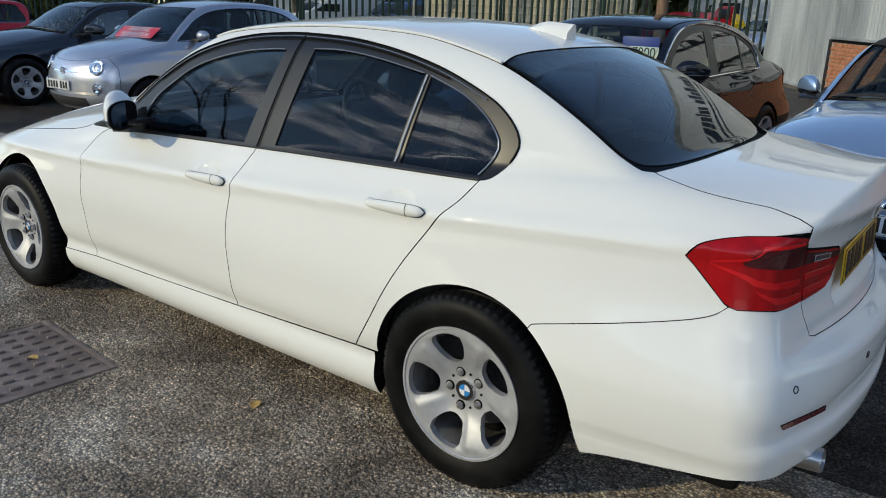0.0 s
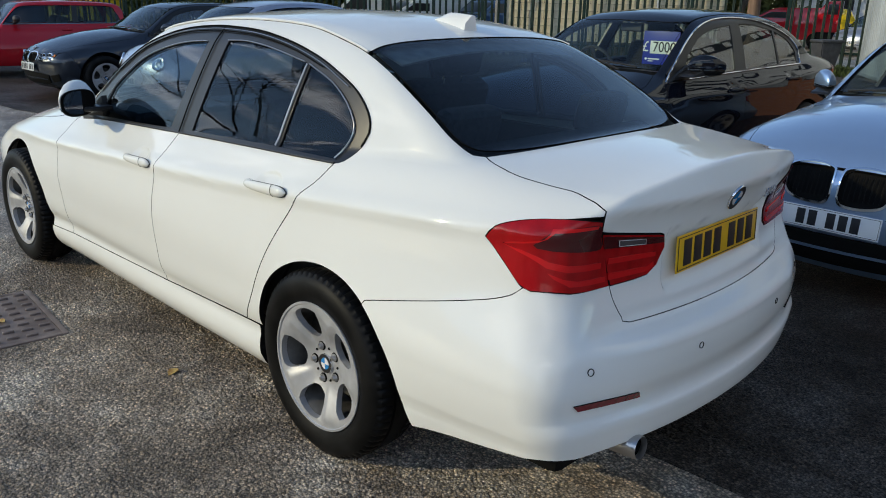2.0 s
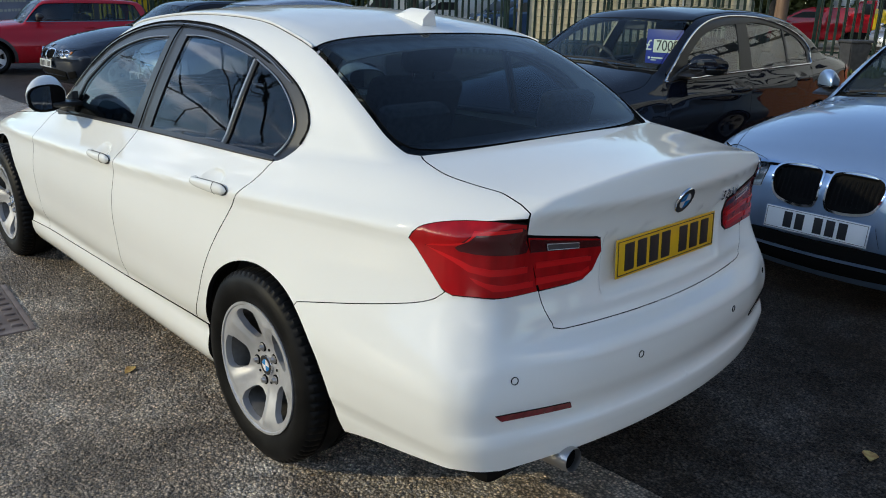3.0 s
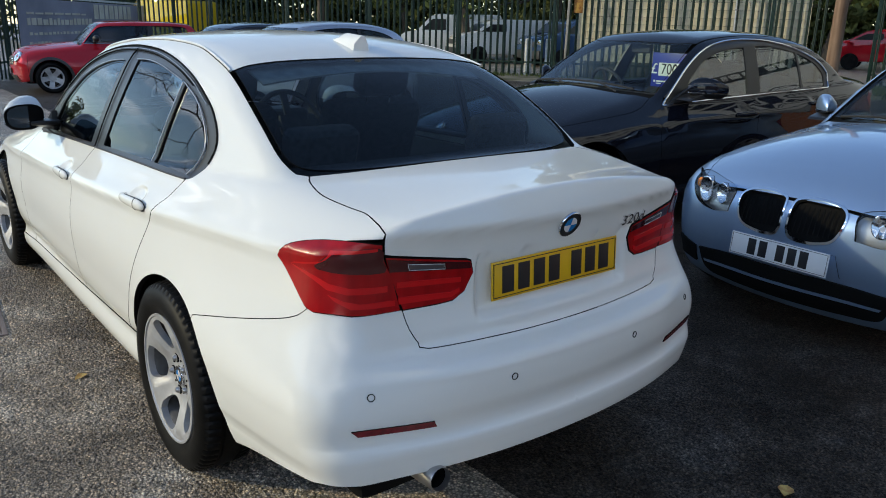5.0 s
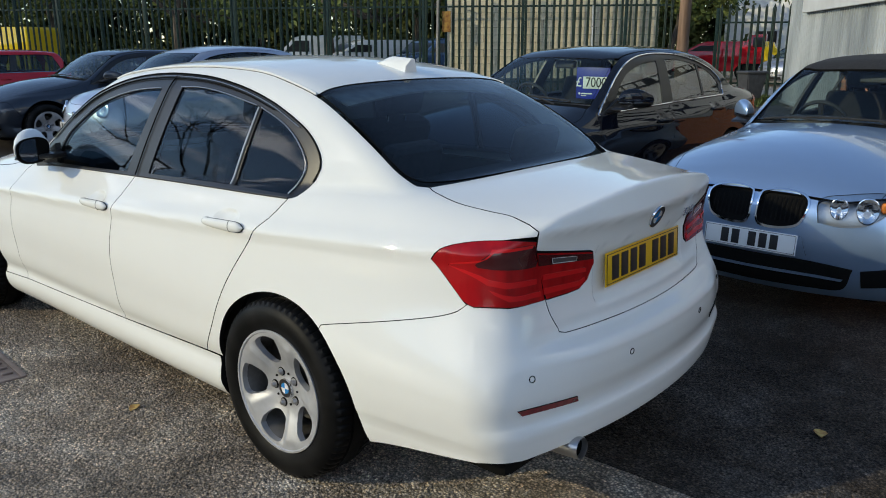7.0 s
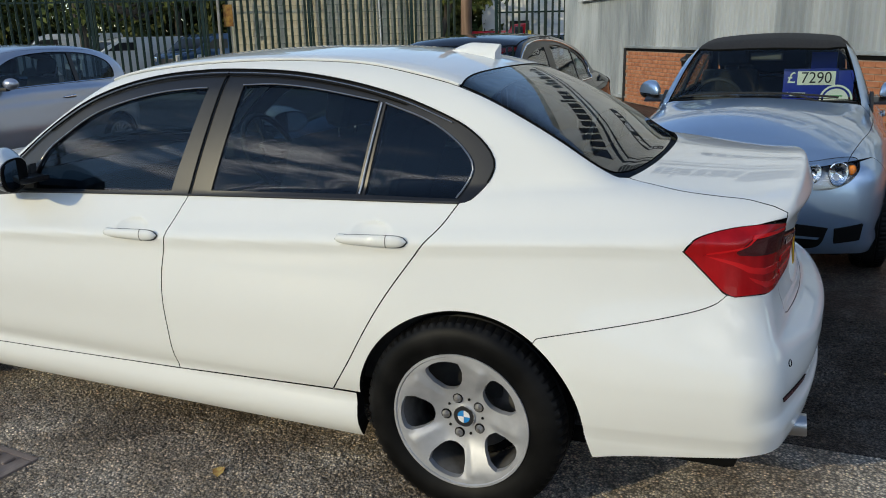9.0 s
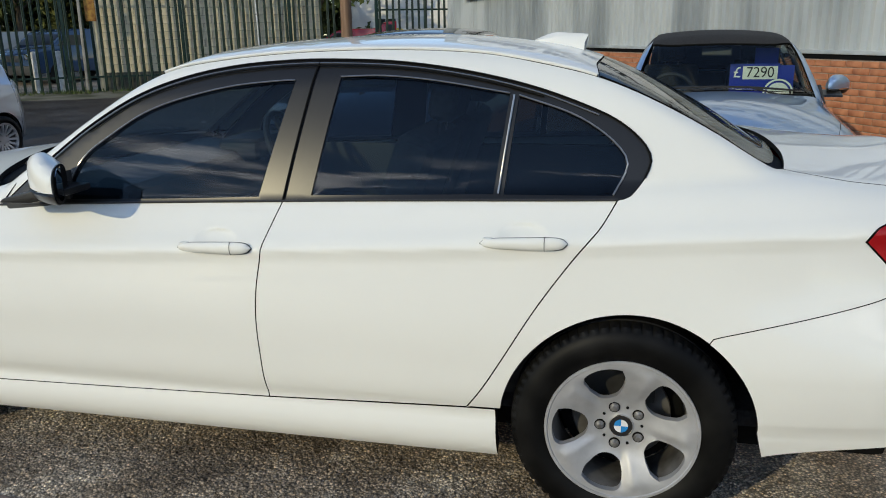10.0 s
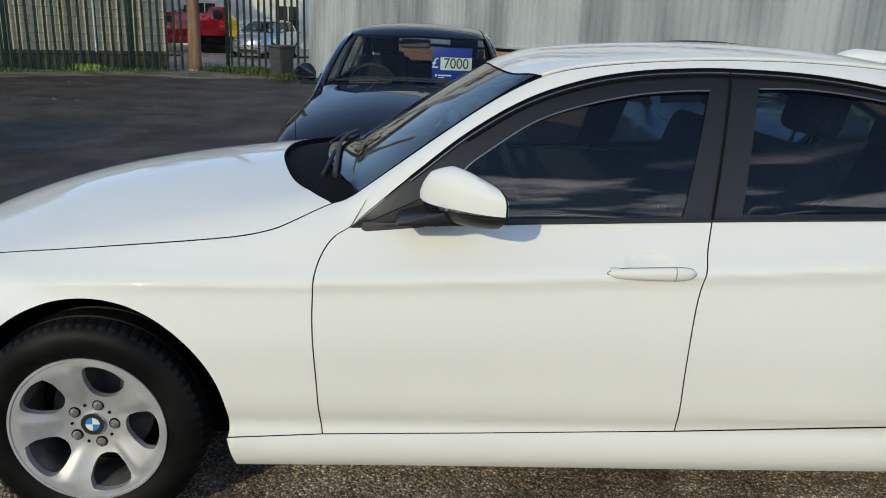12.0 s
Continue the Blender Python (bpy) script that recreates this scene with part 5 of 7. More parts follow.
SQUAT_Q = dict(xf=-2.467, ra=0.345, za=0.30, R=0.30, rim=0.205, cut_f=-2.86, cut_r=0.35, zf=0.74, zr=0.90, yh=-0.63, cowl=[(-1.90, -0.68), (-1.97, -0.4), (-2.00, 0)], hood_f=[(-2.92, -0.58), (-3.04, -0.3), (-3.08, 0)], header=[(-1.50, -0.54), (-1.54, -0.25), (-1.55, 0)],
    rail=[(0.28, -0.53), (0.0, -0.57), (-0.5, -0.585), (-0.9, -0.585), (-1.25, -0.575), (-1.50, -0.555)], apil=[(-1.50, -0.555), (-1.64, -0.60), (-1.78, -0.65), (-1.88, -0.685)], dpil=[(0.38, -0.62), (0.34, -0.58), (0.28, -0.53)], roof_r=[(0.28, -0.52), (0.33, -0.25), (0.34, 0)],
    dlo=[(-1.84, 0.955), (-1.74, 1.08), (-1.62, 1.20), (-1.50, 1.275), (-1.2, 1.30), (-0.5, 1.31), (0.1, 1.30), (0.22, 1.20), (0.29, 1.06), (0.29, 0.985)], belt=[(0.29, 0.985), (-0.8, 0.97), (-1.84, 0.955)], post=(-0.62, -0.52), tyre_w=0.19, spokes=5, wheel_style="wide")


def hatch(name, P, Q, paint, label, step=0.05):
    """A three-door hatchback; nose to -x, rear axle over the origin."""
    body = Body(P)
    car = new(name)
    tagged(car, label, "car", "parked cars")
    W = M[paint]

    def put(*a, **k):
        return panel(body, *a, parent=car, **{"step": step, **k})

    xf, ra, za = Q["xf"], Q["ra"], Q["za"]
    e = math.degrees(math.asin((0.21 - za) / ra))
    cf, cr = Q["cut_f"], Q["cut_r"]
    hood = [Q["hood_f"][0], ((cf + Q["cowl"][0][0]) / 2, Q["yh"] - 0.03), Q["cowl"][0]]
    both = lambda half: half + [(x, -y) for x, y in up(half)[1:]]
    fr = [(cf, 0.24), (cf - 0.01, 0.5), (cf, Q["zf"])]
    rr = [(cr, 0.26), (cr, 0.6), (cr - 0.01, Q["zr"])]
    put("body_side", [("S", [(xf + ra * math.cos(radians(e)), 0.21), (-ra * math.cos(radians(e)), 0.21)], False), ("S", arc(0, za, ra, 180 - e, e)), ("S", [(ra * math.cos(radians(e)), 0.21), rr[0]], False), ("S", rr), ("T", Q["dpil"]), ("T", Q["rail"]), ("T", Q["apil"]), ("T", [Q["cowl"][0]] + up(hood)[1:]), ("S", up(fr)), ("S", [fr[0], (xf - ra * math.cos(radians(e)), 0.21)], False), ("S", arc(xf, za, ra, 180 - e, e))], (0, 0.85, -0.52), W, holes=[[("S", Q["dlo"]), ("S", Q["belt"])]], gap=0.001)
    cw, hf, hd, rb = both(Q["cowl"]), both(Q["hood_f"]), both(Q["header"]), both(Q["roof_r"])
    put("bonnet", [("T", hood), ("T", cw), ("T", up([(x, -y) for x, y in hood])), ("T", up(hf))], (0.2, 0, -1), W, mirror=False)
    put("roof", [("T", Q["rail"]), ("T", hd), ("T", up([(x, -y) for x, y in Q["rail"]])), ("T", up(rb))], (0, 0, -1), W, mirror=False)
    put("windscreen", [("T", cw), ("T", up([(x, -y) for x, y in Q["apil"]])), ("T", up(hd)), ("T", Q["apil"])], (0.7, 0, -0.7), M["screen"], mirror=False, lift=-0.003)
    dp, z1 = Q["dpil"], Q["zr"] + 0.06
    put("rear_window", [("T", rb), ("T", up([(x, -y) for x, y in dp])), ("R", [(0.56, z1), (0, z1), (-0.56, z1)]), ("T", dp)], (-1, 0, -0.3), M["glass_dark"], mirror=False, lift=-0.003)
    put("tailgate", [("R", [(0.56, z1 - 0.005), (0, z1 - 0.005), (-0.56, z1 - 0.005)]), ("S", up(rr)), ("R", [(-0.5, 0.26), (0.5, 0.26)], False), ("P", [(q[0], -q[1], q[2]) for q in body.on("S", rr)])], (-1, 0, 0), W, mirror=False)
    put("front_bumper", [("T", hf), ("P", [(q[0], -q[1], q[2]) for q in body.on("S", up(fr))]), ("F", [(0.5, 0.2), (0, 0.19), (-0.5, 0.2)]), ("S", fr)], (1, 0, -0.2), W, mirror=False)
    # glazing
    px = Q["post"]
    put("side_window", [("S", Q["dlo"]), ("S", Q["belt"])], (0, 0.9, -0.43), M["glass"], lift=-0.008, gap=-0.004)
    zt = 1.38 if P is TALL else 1.305
    put("window_post", [("S", [(px[0], 1.0), (px[0] + 0.03, zt), (px[1] + 0.03, zt), (px[1], 1.0), (px[0], 1.0)], False)], (0, 0.9, -0.43), M["trim"], lift=0.002, gap=0)
    q = body.on("S", dense(Q["belt"], 0.06))
    for s in (1, -1):
        part("belt_strip", tube([(p[0], p[1] * s, p[2]) for p in q], 0.008, 6), M["chrome"], car)
    for x in (0, xf):
        for s in (-1, 1):
            wheel(car, x, 0.72 * s, Q["R"], Q["R"], Q["rim"], Q["tyre_w"], Q["spokes"], 10.0, Q["wheel_style"], s > 0)
            bm = lathe([(ra + 0.02, -0.05 * s), (ra + 0.02, -0.3 * s), (0, -0.3 * s)], 32, m=pose(x, 0.77 * s, za))
            bmesh.ops.delete(bm, geom=[v for v in bm.verts if v.co.z < 0.2], context="VERTS")
            part("arch_liner", bm, M["seal"], car)
    part("underbody", box(xf - 0.45, -0.56, 0.18, 0.40, 0.56, 0.32, 0.04), M["seal"], car)
    part("inner_floor", box(xf + 0.45, -0.62, 0.3, 0.2, 0.62, 0.36, 0.02), M["cloth"], car)
    for y in (-0.34, 0.34):
        seat(car, -1.05, y, back=0.58, wide=0.22)
    root = new("rear_bench")
    root.parent = car
    part("backrest", box(-0.1, -0.55, 0.45, 0.04, 0.55, 0.98, 0.05, 3), M["cloth"], root)
    part("dashboard", box(-1.95, -0.6, 0.75, -1.6, 0.6, 0.97, 0.06, 3), M["plastic"], car)
    for s in (-1, 1):
        root = new("door_mirror")
        root.parent = car
        bm = bmesh.new()
        bmesh.ops.create_uvsphere(bm, u_segments=16, v_segments=10, radius=1)
        bmesh.ops.transform(bm, matrix=Matrix.Translation((-1.62, s * 0.90, 1.06)) @ Matrix.Diagonal((0.07, 0.10, 0.065, 1)), verts=bm.verts)
        part("cap", bm, W if P is TALL else M["plastic"], root)
        part("foot", box(-1.66, 0.70, 0.98, -1.60, 0.86, 1.02, 0.012, m=Matrix.Diagonal((1, s, 1, 1))), M["plastic"], root)
    for x0, z in ((-0.85, 0.86),):
        handle(car, body, x0, x0 + 0.2, z, M["chrome"] if P is TALL else W)
    return car, body, put


def round_lamp(car, body, y, z, r, tilt=20, rim=True):
    """Round lamps on both sides of the nose."""
    for s in (-1, 1):
        q = body.on("F", [(-y, z)])[0]
        n = Vector(body.normal(np.array([q]))[0])
        n.y *= -s
        m = Matrix.Translation((q[0], s * y, q[2])) @ n.to_track_quat("Z", "Y").to_matrix().to_4x4()
        root = new("head_lamp")
        root.parent = car
        part("bezel", lathe([(r * 0.93, 0.0), (r * 0.98, 0.016), (r * 1.08, 0.012), (r * 1.1, -0.01)], 28, axis="z", m=m), M["chrome"], root)
        part("reflector", lathe([(0.0, -0.004), (r * 0.35, -0.002), (r * 0.36, 0.010), (r * 0.5, 0.006), (r * 0.95, 0.011)], 28, axis="z", m=m), M["chrome"], root)
        part("lens", lathe([(0.0, 0.022), (r * 0.5, 0.020), (r * 0.95, 0.013)], 28, axis="z", m=m), M["lens"], root)


# ---- ground ----
def ground():
    bm = bmesh.new()
    bmesh.ops.create_grid(bm, x_segments=60, y_segments=60, size=150)
    m = material("asphalt", (0.05, 0.05, 0.05), 0.40, 0, 0, 0.42)
    b = m.node_tree.nodes["Principled BSDF"]
    mp = coords(m)
    big = node(m, "ShaderNodeTexNoise", Scale=1.1, Detail=8.0, Roughness=0.68, Distortion=0.12)
    mid = node(m, "ShaderNodeTexNoise", Scale=9.0, Detail=5.0, Roughness=0.6)
    stone = node(m, "ShaderNodeTexVoronoi", Scale=105.0)
    grit = node(m, "ShaderNodeTexNoise", Scale=330.0, Detail=3.0)
    for n in (big, mid, stone, grit):
        link(m, mp, 0, n, "Vector")
    tone = node(m, "ShaderNodeMath")
    tone.operation = "MULTIPLY_ADD"
    link(m, mid, 0, tone, 0)
    tone.inputs[1].default_value = 0.28
    link(m, big, 0, tone, 2)
    r1 = ramp(m, [(0.50, (0.27, 0.214, 0.156)), (0.62, (0.50, 0.408, 0.311)), (0.76, (0.86, 0.765, 0.635))])
    link(m, tone, 0, r1, 0)
    # each stone has its own tone; tar lies dark between them
    sep = node(m, "ShaderNodeSeparateColor")
    link(m, stone, "Color", sep, 0)
    r2 = ramp(m, [(0.0, (0.42, 0.42, 0.42)), (0.5, (0.88, 0.88, 0.88)), (0.8, (1.15, 1.13, 1.1)), (1.0, (1.8, 1.72, 1.6))])
    link(m, sep, 0, r2, 0)
    r3 = ramp(m, [(0.30, (1.0, 1.0, 1.0)), (0.65, (0.32, 0.32, 0.32))])
    link(m, stone, "Distance", r3, 0)
    last = r1
    for r in (r2, r3):
        mx = m.node_tree.nodes.new("ShaderNodeMix")
        mx.data_type, mx.blend_type = "RGBA", "MULTIPLY"
        mx.inputs[0].default_value = 1.0
        link(m, last, 2 if last.bl_idname == "ShaderNodeMix" else 0, mx, 6)
        link(m, r, 0, mx, 7)
        last = mx
    link(m, last, 2, b, "Base Color")
    hgt = node(m, "ShaderNodeMath")
    hgt.operation = "MULTIPLY_ADD"
    link(m, stone, "Distance", hgt, 0)
    hgt.inputs[1].default_value = -1.3
    tilt = node(m, "ShaderNodeMath")
    tilt.operation = "MULTIPLY_ADD"
    link(m, sep, 1, tilt, 0)
    tilt.inputs[1].default_value = 0.6
    link(m, grit, 0, tilt, 2)
    link(m, tilt, 0, hgt, 2)
    bp = node(m, "ShaderNodeBump", Strength=1.0, Distance=0.0055)
    link(m, hgt, 0, bp, "Height")
    link(m, bp, 0, b, "Normal")
    tagged(part("ground", bm, m), "worn dark asphalt car park with coarse aggregate", "ground", kind="structure")
    stones(m, -3.5, -2.5, 2.0, -0.35)


def stones(m, x0, y0, x1, y1, step=0.0046, cell=0.0095):
    """Chippings that stand out of the tar, as a fine relief of the ground."""
    rnd = np.random.default_rng(17)
    nx, ny = int((x1 - x0) / step), int((y1 - y0) / step)
    gx, gy = np.meshgrid(x0 + np.arange(nx) * step, y0 + np.arange(ny) * step)
    cx, cy = int((x1 - x0) / cell) + 3, int((y1 - y0) / cell) + 3
    jx, jy = rnd.uniform(0.1, 0.9, (cy, cx)), rnd.uniform(0.1, 0.9, (cy, cx))
    tall, wide = rnd.uniform(0.0015, 0.0075, (cy, cx)), rnd.uniform(0.55, 0.85, (cy, cx))
    tx, ty = rnd.normal(0, 0.0022, (cy, cx)), rnd.normal(0, 0.0022, (cy, cx))
    fx, fy = (gx - x0) / cell + 1, (gy - y0) / cell + 1
    ix, iy = fx.astype(int), fy.astype(int)
    z = np.zeros_like(gx)
    for dy in (-1, 0, 1):
        for dx in (-1, 0, 1):
            a, b = np.clip(ix + dx, 0, cx - 1), np.clip(iy + dy, 0, cy - 1)
            ux, uy = fx - (ix + dx + jx[b, a]), fy - (iy + dy + jy[b, a])
            dome = np.maximum(0, 1 - ((ux * ux + uy * uy) / wide[b, a] ** 2) ** 1.6)
            z = np.maximum(z, dome ** 0.6 * (tall[b, a] + tx[b, a] * ux + ty[b, a] * uy))
    rim = np.minimum(np.minimum(gx - x0, gx.max() - gx), np.minimum(gy - y0, gy.max() - gy))
    z = z * np.clip(rim / 0.25, 0, 1) + 0.0012 - 0.003 * (rim < step * 0.5)
    hole = (np.abs((gx + 1.946) * 0.997 - (gy + 1.371) * 0.080) < 0.362) & (np.abs((gy + 1.371) * 0.997 + (gx + 1.946) * 0.080) < 0.318)
    z[hole] = -0.004
    me = bpy.data.meshes.new("chippings")
    i = np.arange(nx * ny).reshape(ny, nx)
    quads = np.stack([i[:-1, :-1], i[:-1, 1:], i[1:, 1:], i[1:, :-1]], -1).reshape(-1, 4)
    me.vertices.add(nx * ny)
    me.vertices.foreach_set("co", np.stack([gx, gy, z], -1).astype(np.float32).ravel())
    me.loops.add(quads.size)
    me.loops.foreach_set("vertex_index", quads.astype(np.int32).ravel())
    me.polygons.add(len(quads))
    me.polygons.foreach_set("loop_start", np.arange(0, quads.size, 4, dtype=np.int32))
    me.polygons.foreach_set("loop_total", np.full(len(quads), 4, dtype=np.int32))
    me.update()
    me.materials.append(m)
    me.polygons.foreach_set("use_smooth", [True] * len(quads))
    tagged(new("chippings", me), "coarse stone chippings set in worn asphalt", "gravel", kind="stuff")


ground()


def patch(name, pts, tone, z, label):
    """A layer of the asphalt in a darker tone, laid on the yard."""
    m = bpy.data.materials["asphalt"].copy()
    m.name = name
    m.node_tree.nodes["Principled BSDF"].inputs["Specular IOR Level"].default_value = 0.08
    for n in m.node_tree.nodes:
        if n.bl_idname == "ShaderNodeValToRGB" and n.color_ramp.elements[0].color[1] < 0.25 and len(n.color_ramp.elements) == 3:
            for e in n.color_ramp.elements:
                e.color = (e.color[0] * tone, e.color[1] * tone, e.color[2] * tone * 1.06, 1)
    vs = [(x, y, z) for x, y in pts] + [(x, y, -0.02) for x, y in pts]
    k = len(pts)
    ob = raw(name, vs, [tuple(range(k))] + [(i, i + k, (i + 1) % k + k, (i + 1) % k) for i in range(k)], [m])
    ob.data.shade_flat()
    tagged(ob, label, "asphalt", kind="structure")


random.seed(6)
edge = [(30 - 0.9 * k, 6.6 + 0.12 * math.sin(k * 0.8) + random.uniform(-0.04, 0.04)) for k in range(67)]
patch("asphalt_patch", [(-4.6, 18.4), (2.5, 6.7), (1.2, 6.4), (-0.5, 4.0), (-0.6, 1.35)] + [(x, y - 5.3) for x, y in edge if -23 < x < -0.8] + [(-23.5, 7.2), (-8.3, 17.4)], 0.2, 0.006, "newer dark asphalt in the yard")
# shade behind the car, painted as a darkened copy of the asphalt and chippings
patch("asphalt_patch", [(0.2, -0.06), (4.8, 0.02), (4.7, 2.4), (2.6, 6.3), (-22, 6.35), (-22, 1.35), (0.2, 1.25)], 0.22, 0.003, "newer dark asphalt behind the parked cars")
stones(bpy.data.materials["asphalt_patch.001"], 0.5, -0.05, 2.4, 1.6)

# ---- building with metal cladding over brick ----
M["cladding"] = mottled(material("ribbed_cladding", (0.5, 0.52, 0.52), 0.5, 0.2), (0.23, 0.255, 0.265), (0.50, 0.525, 0.525), 1.3, 9, 0.1, 30, 0.002, stretch=(1, 1, 0.22), lo=0.3, hi=0.62)
M["brick"] = mottled(material("orange_brick", (0.42, 0.17, 0.08), 0.85), (0.34, 0.12, 0.055), (0.50, 0.21, 0.10), 7, 8, 0.5, 90, 0.003)
M["mortar"] = mottled(material("mortar", (0.36, 0.27, 0.2), 0.95), (0.30, 0.22, 0.16), (0.40, 0.31, 0.24), 30, 5)
M["sign_white"] = mottled(material("white_sign", (0.75, 0.75, 0.73), 0.5), (0.70, 0.70, 0.68), (0.80, 0.80, 0.78), 2, 5)
M["concrete"] = mottled(material("concrete", (0.3, 0.28, 0.24), 0.9), (0.20, 0.185, 0.16), (0.36, 0.335, 0.29), 2.2, 9, 0.4, 60, 0.004)

WALL = pose(-4.6, 18.6, 0, 0, 0, math.degrees(math.atan2(-0.86, 0.51)))
BRICK_FROM, WALL_LEN, BRICK_TOP = 4.75, 19.0, 1.07


def building():
    wall = new("wall_building")
    wall.matrix_world = WALL
    tagged(wall, "ribbed grey metal cladding over an orange brick plinth", "wall", kind="structure")
    part("core", box(0, 0.10, 0, WALL_LEN, 0.4, 5.9), M["concrete"], wall, smooth=False)
    part("end_wall", box(0, 0.4, 0, 0.3, 14.0, 5.9), M["concrete"], wall, smooth=False)
    # ribbed sheets
    bm = bmesh.new()
    xs, x = [], 0.0
    while x < WALL_LEN - 0.15:
        xs += [(x, 0.06), (x + 0.085, 0.06), (x + 0.10, 0.02), (x + 0.135, 0.02)]
        x += 0.15
    for z0f in (0,):
        rows = []
        for (x, y) in xs:
            z0 = 0.10 if x < BRICK_FROM else BRICK_TOP + 0.09
            rows.append([bm.verts.new((x, y, z)) for z in (z0, 2.8, 5.92)])
        for a, b in zip(rows, rows[1:]):
            for k in range(2):
                bm.faces.new((a[k], b[k], b[k + 1], a[k + 1]))
    part("cladding", bm, M["cladding"], wall, smooth=False)
    part("drip_flashing", box(BRICK_FROM, -0.03, BRICK_TOP + 0.055, WALL_LEN, 0.09, BRICK_TOP + 0.10, 0.006), M["cladding"], wall)
    # solid black strip paints the shade under the flashing
    part("shadow_gap", box(BRICK_FROM, 0.0, BRICK_TOP, WALL_LEN, 0.09, BRICK_TOP + 0.05), M["seal"], wall, smooth=False)
    part("foot_flashing", box(0, -0.02, 0.06, BRICK_FROM, 0.09, 0.12, 0.006), M["cladding"], wall)
    part("end_post", box(BRICK_FROM - 0.07, -0.03, 0, BRICK_FROM, 0.08, BRICK_TOP + 0.05, 0.006), M["plastic"], wall)
    part("mortar_bed", box(BRICK_FROM, 0.012, 0, WALL_LEN, 0.09, BRICK_TOP), M["mortar"], wall, smooth=False)
    return wall


wall_ob = building()


def wall_sign():
    """The signboard high on the wall: plain bars for its lettering."""
    root = new("shop_sign")
    root.matrix_world = WALL @ pose(0, -0.05, 0)
    tagged(root, "large white signboard with dark lettering on a clad wall", "sign")
    part("board", box(1.6, -0.04, 2.2, 18.6, 0.05, 5.6, 0.01), M["sign_white"], root)
    random.seed(4)
    x = 3.0
    for k in range(24):
        w = random.choice((0.16, 0.34, 0.38, 0.42))
        part("bar", box(x, -0.06, 4.3, x + w, -0.035, 4.3 + random.choice((0.45, 0.45, 0.65))), M["ink"], root, smooth=False)
        x += w + (0.5 if k in (8, 19) else 0.14)
    for z, h in ((4.02, 0.09), (3.82, 0.06)):
        part("stripe", box(2.2, -0.06, z, 18.2, -0.035, z + h), M["ink"], root, smooth=False)
    part("dark_band", box(9.0, -0.055, 2.86, 16.4, -0.036, 3.14), M["ink"], root, smooth=False)
    x = 9.4
    while x < 16.0:
        w = random.uniform(0.12, 0.22)
        part("bar", box(x, -0.075, 2.93, x + w, -0.05, 3.08), M["sign_white"], root, smooth=False)
        x += w + random.choice((0.07, 0.07, 0.07, 0.3))
    return root


wall_sign()

# ---- palisade fence ----
M["green"] = mottled(material("green_fence_paint", (0.01, 0.03, 0.022), 0.5, 0, 0, 0.3), (0.004, 0.016, 0.012), (0.012, 0.034, 0.025), 12, 7)
M["whitepost"] = mottled(material("weathered_white_post", (0.55, 0.55, 0.52), 0.7), (0.42, 0.42, 0.40), (0.62, 0.62, 0.6), 8, 6)


def pale_mesh(h):
    """One W-section pale with a pointed top."""
    me = bpy.data.meshes.new("pale")
    prof = [(-0.037, 0.012), (-0.016, -0.006), (0.0, 0.006), (0.016, -0.006), (0.037, 0.012), (0.037, 0.015), (0.016, -0.003), (0.0, 0.009), (-0.016, -0.003), (-0.033, 0.015)]
    n = len(prof)
    vs = [(x, y, 0.04) for x, y in prof] + [(x, y, h - 0.10) for x, y in prof] + [(x * 0.2, y, h) for x, y in prof]
    fs = [(i + k * n, (i + 1) % n + k * n, (i + 1) % n + (k + 1) * n, i + (k + 1) * n) for k in range(2) for i in range(n)]
    me.from_pydata(vs, [], fs)
    me.materials.append(M["green"])
    return me


PALE = {2.6: pale_mesh(2.6), 3.1: pale_mesh(3.1)}


def fence(a, b, label, tall=2.6, bay=1.5, step=0.20):
    a, b = Vector((*a, 0)), Vector((*b, 0))
    run = (b - a).length
    root = new("fence")
    root.matrix_world = Matrix.Translation(a) @ Matrix.Rotation(math.atan2(b.y - a.y, b.x - a.x), 4, "Z")
    tagged(root, label, "fence")
    n = int(run / bay) + 1
    for k in range(n):
        part("post", box(k * bay - 0.045, 0.02, 0, k * bay + 0.045, 0.11, tall - 0.1, 0.006), M["green"], root)
    for z in (0.42, tall - 0.5):
        part("rail", box(0, 0.012, z - 0.025, run, 0.03, z + 0.025), M["green"], root, smooth=False)
    x = 0.1
    while x < run:
        p = new("pale", PALE[tall])
        p.parent = root
        p.matrix_local = pose(x, 0, 0, 0, random.uniform(-0.5, 0.5), 0)
        x += step
    return root


random.seed(2)
fence((-27.0, 7.7), (-8.15, 19.65), "tall dark green steel palisade fence", 3.1)
fence((-7.0, 20.1), (-4.6, 21.4), "dark green palisade gate beside a timber pole")
fence((-17.3, 1.2), (-27.0, 7.7), "dark steel palisade fence carrying a banner")

# ---- white saloon ----
def on_skin(body, y, z, out=0.004):
    """A pose on the tail at (y, z) that looks along the skin's outward normal."""
    q = body.on("R", [(y, z)])
    n = Vector(body.normal(q)[0])
    zv = (Vector((0, 0, 1)) - n * n.z).normalized()
    xv = (-n).cross(zv)
    m = Matrix((xv, -n, zv)).transposed().to_4x4()
    return Matrix.Translation(Vector(q[0]) + n * out) @ m


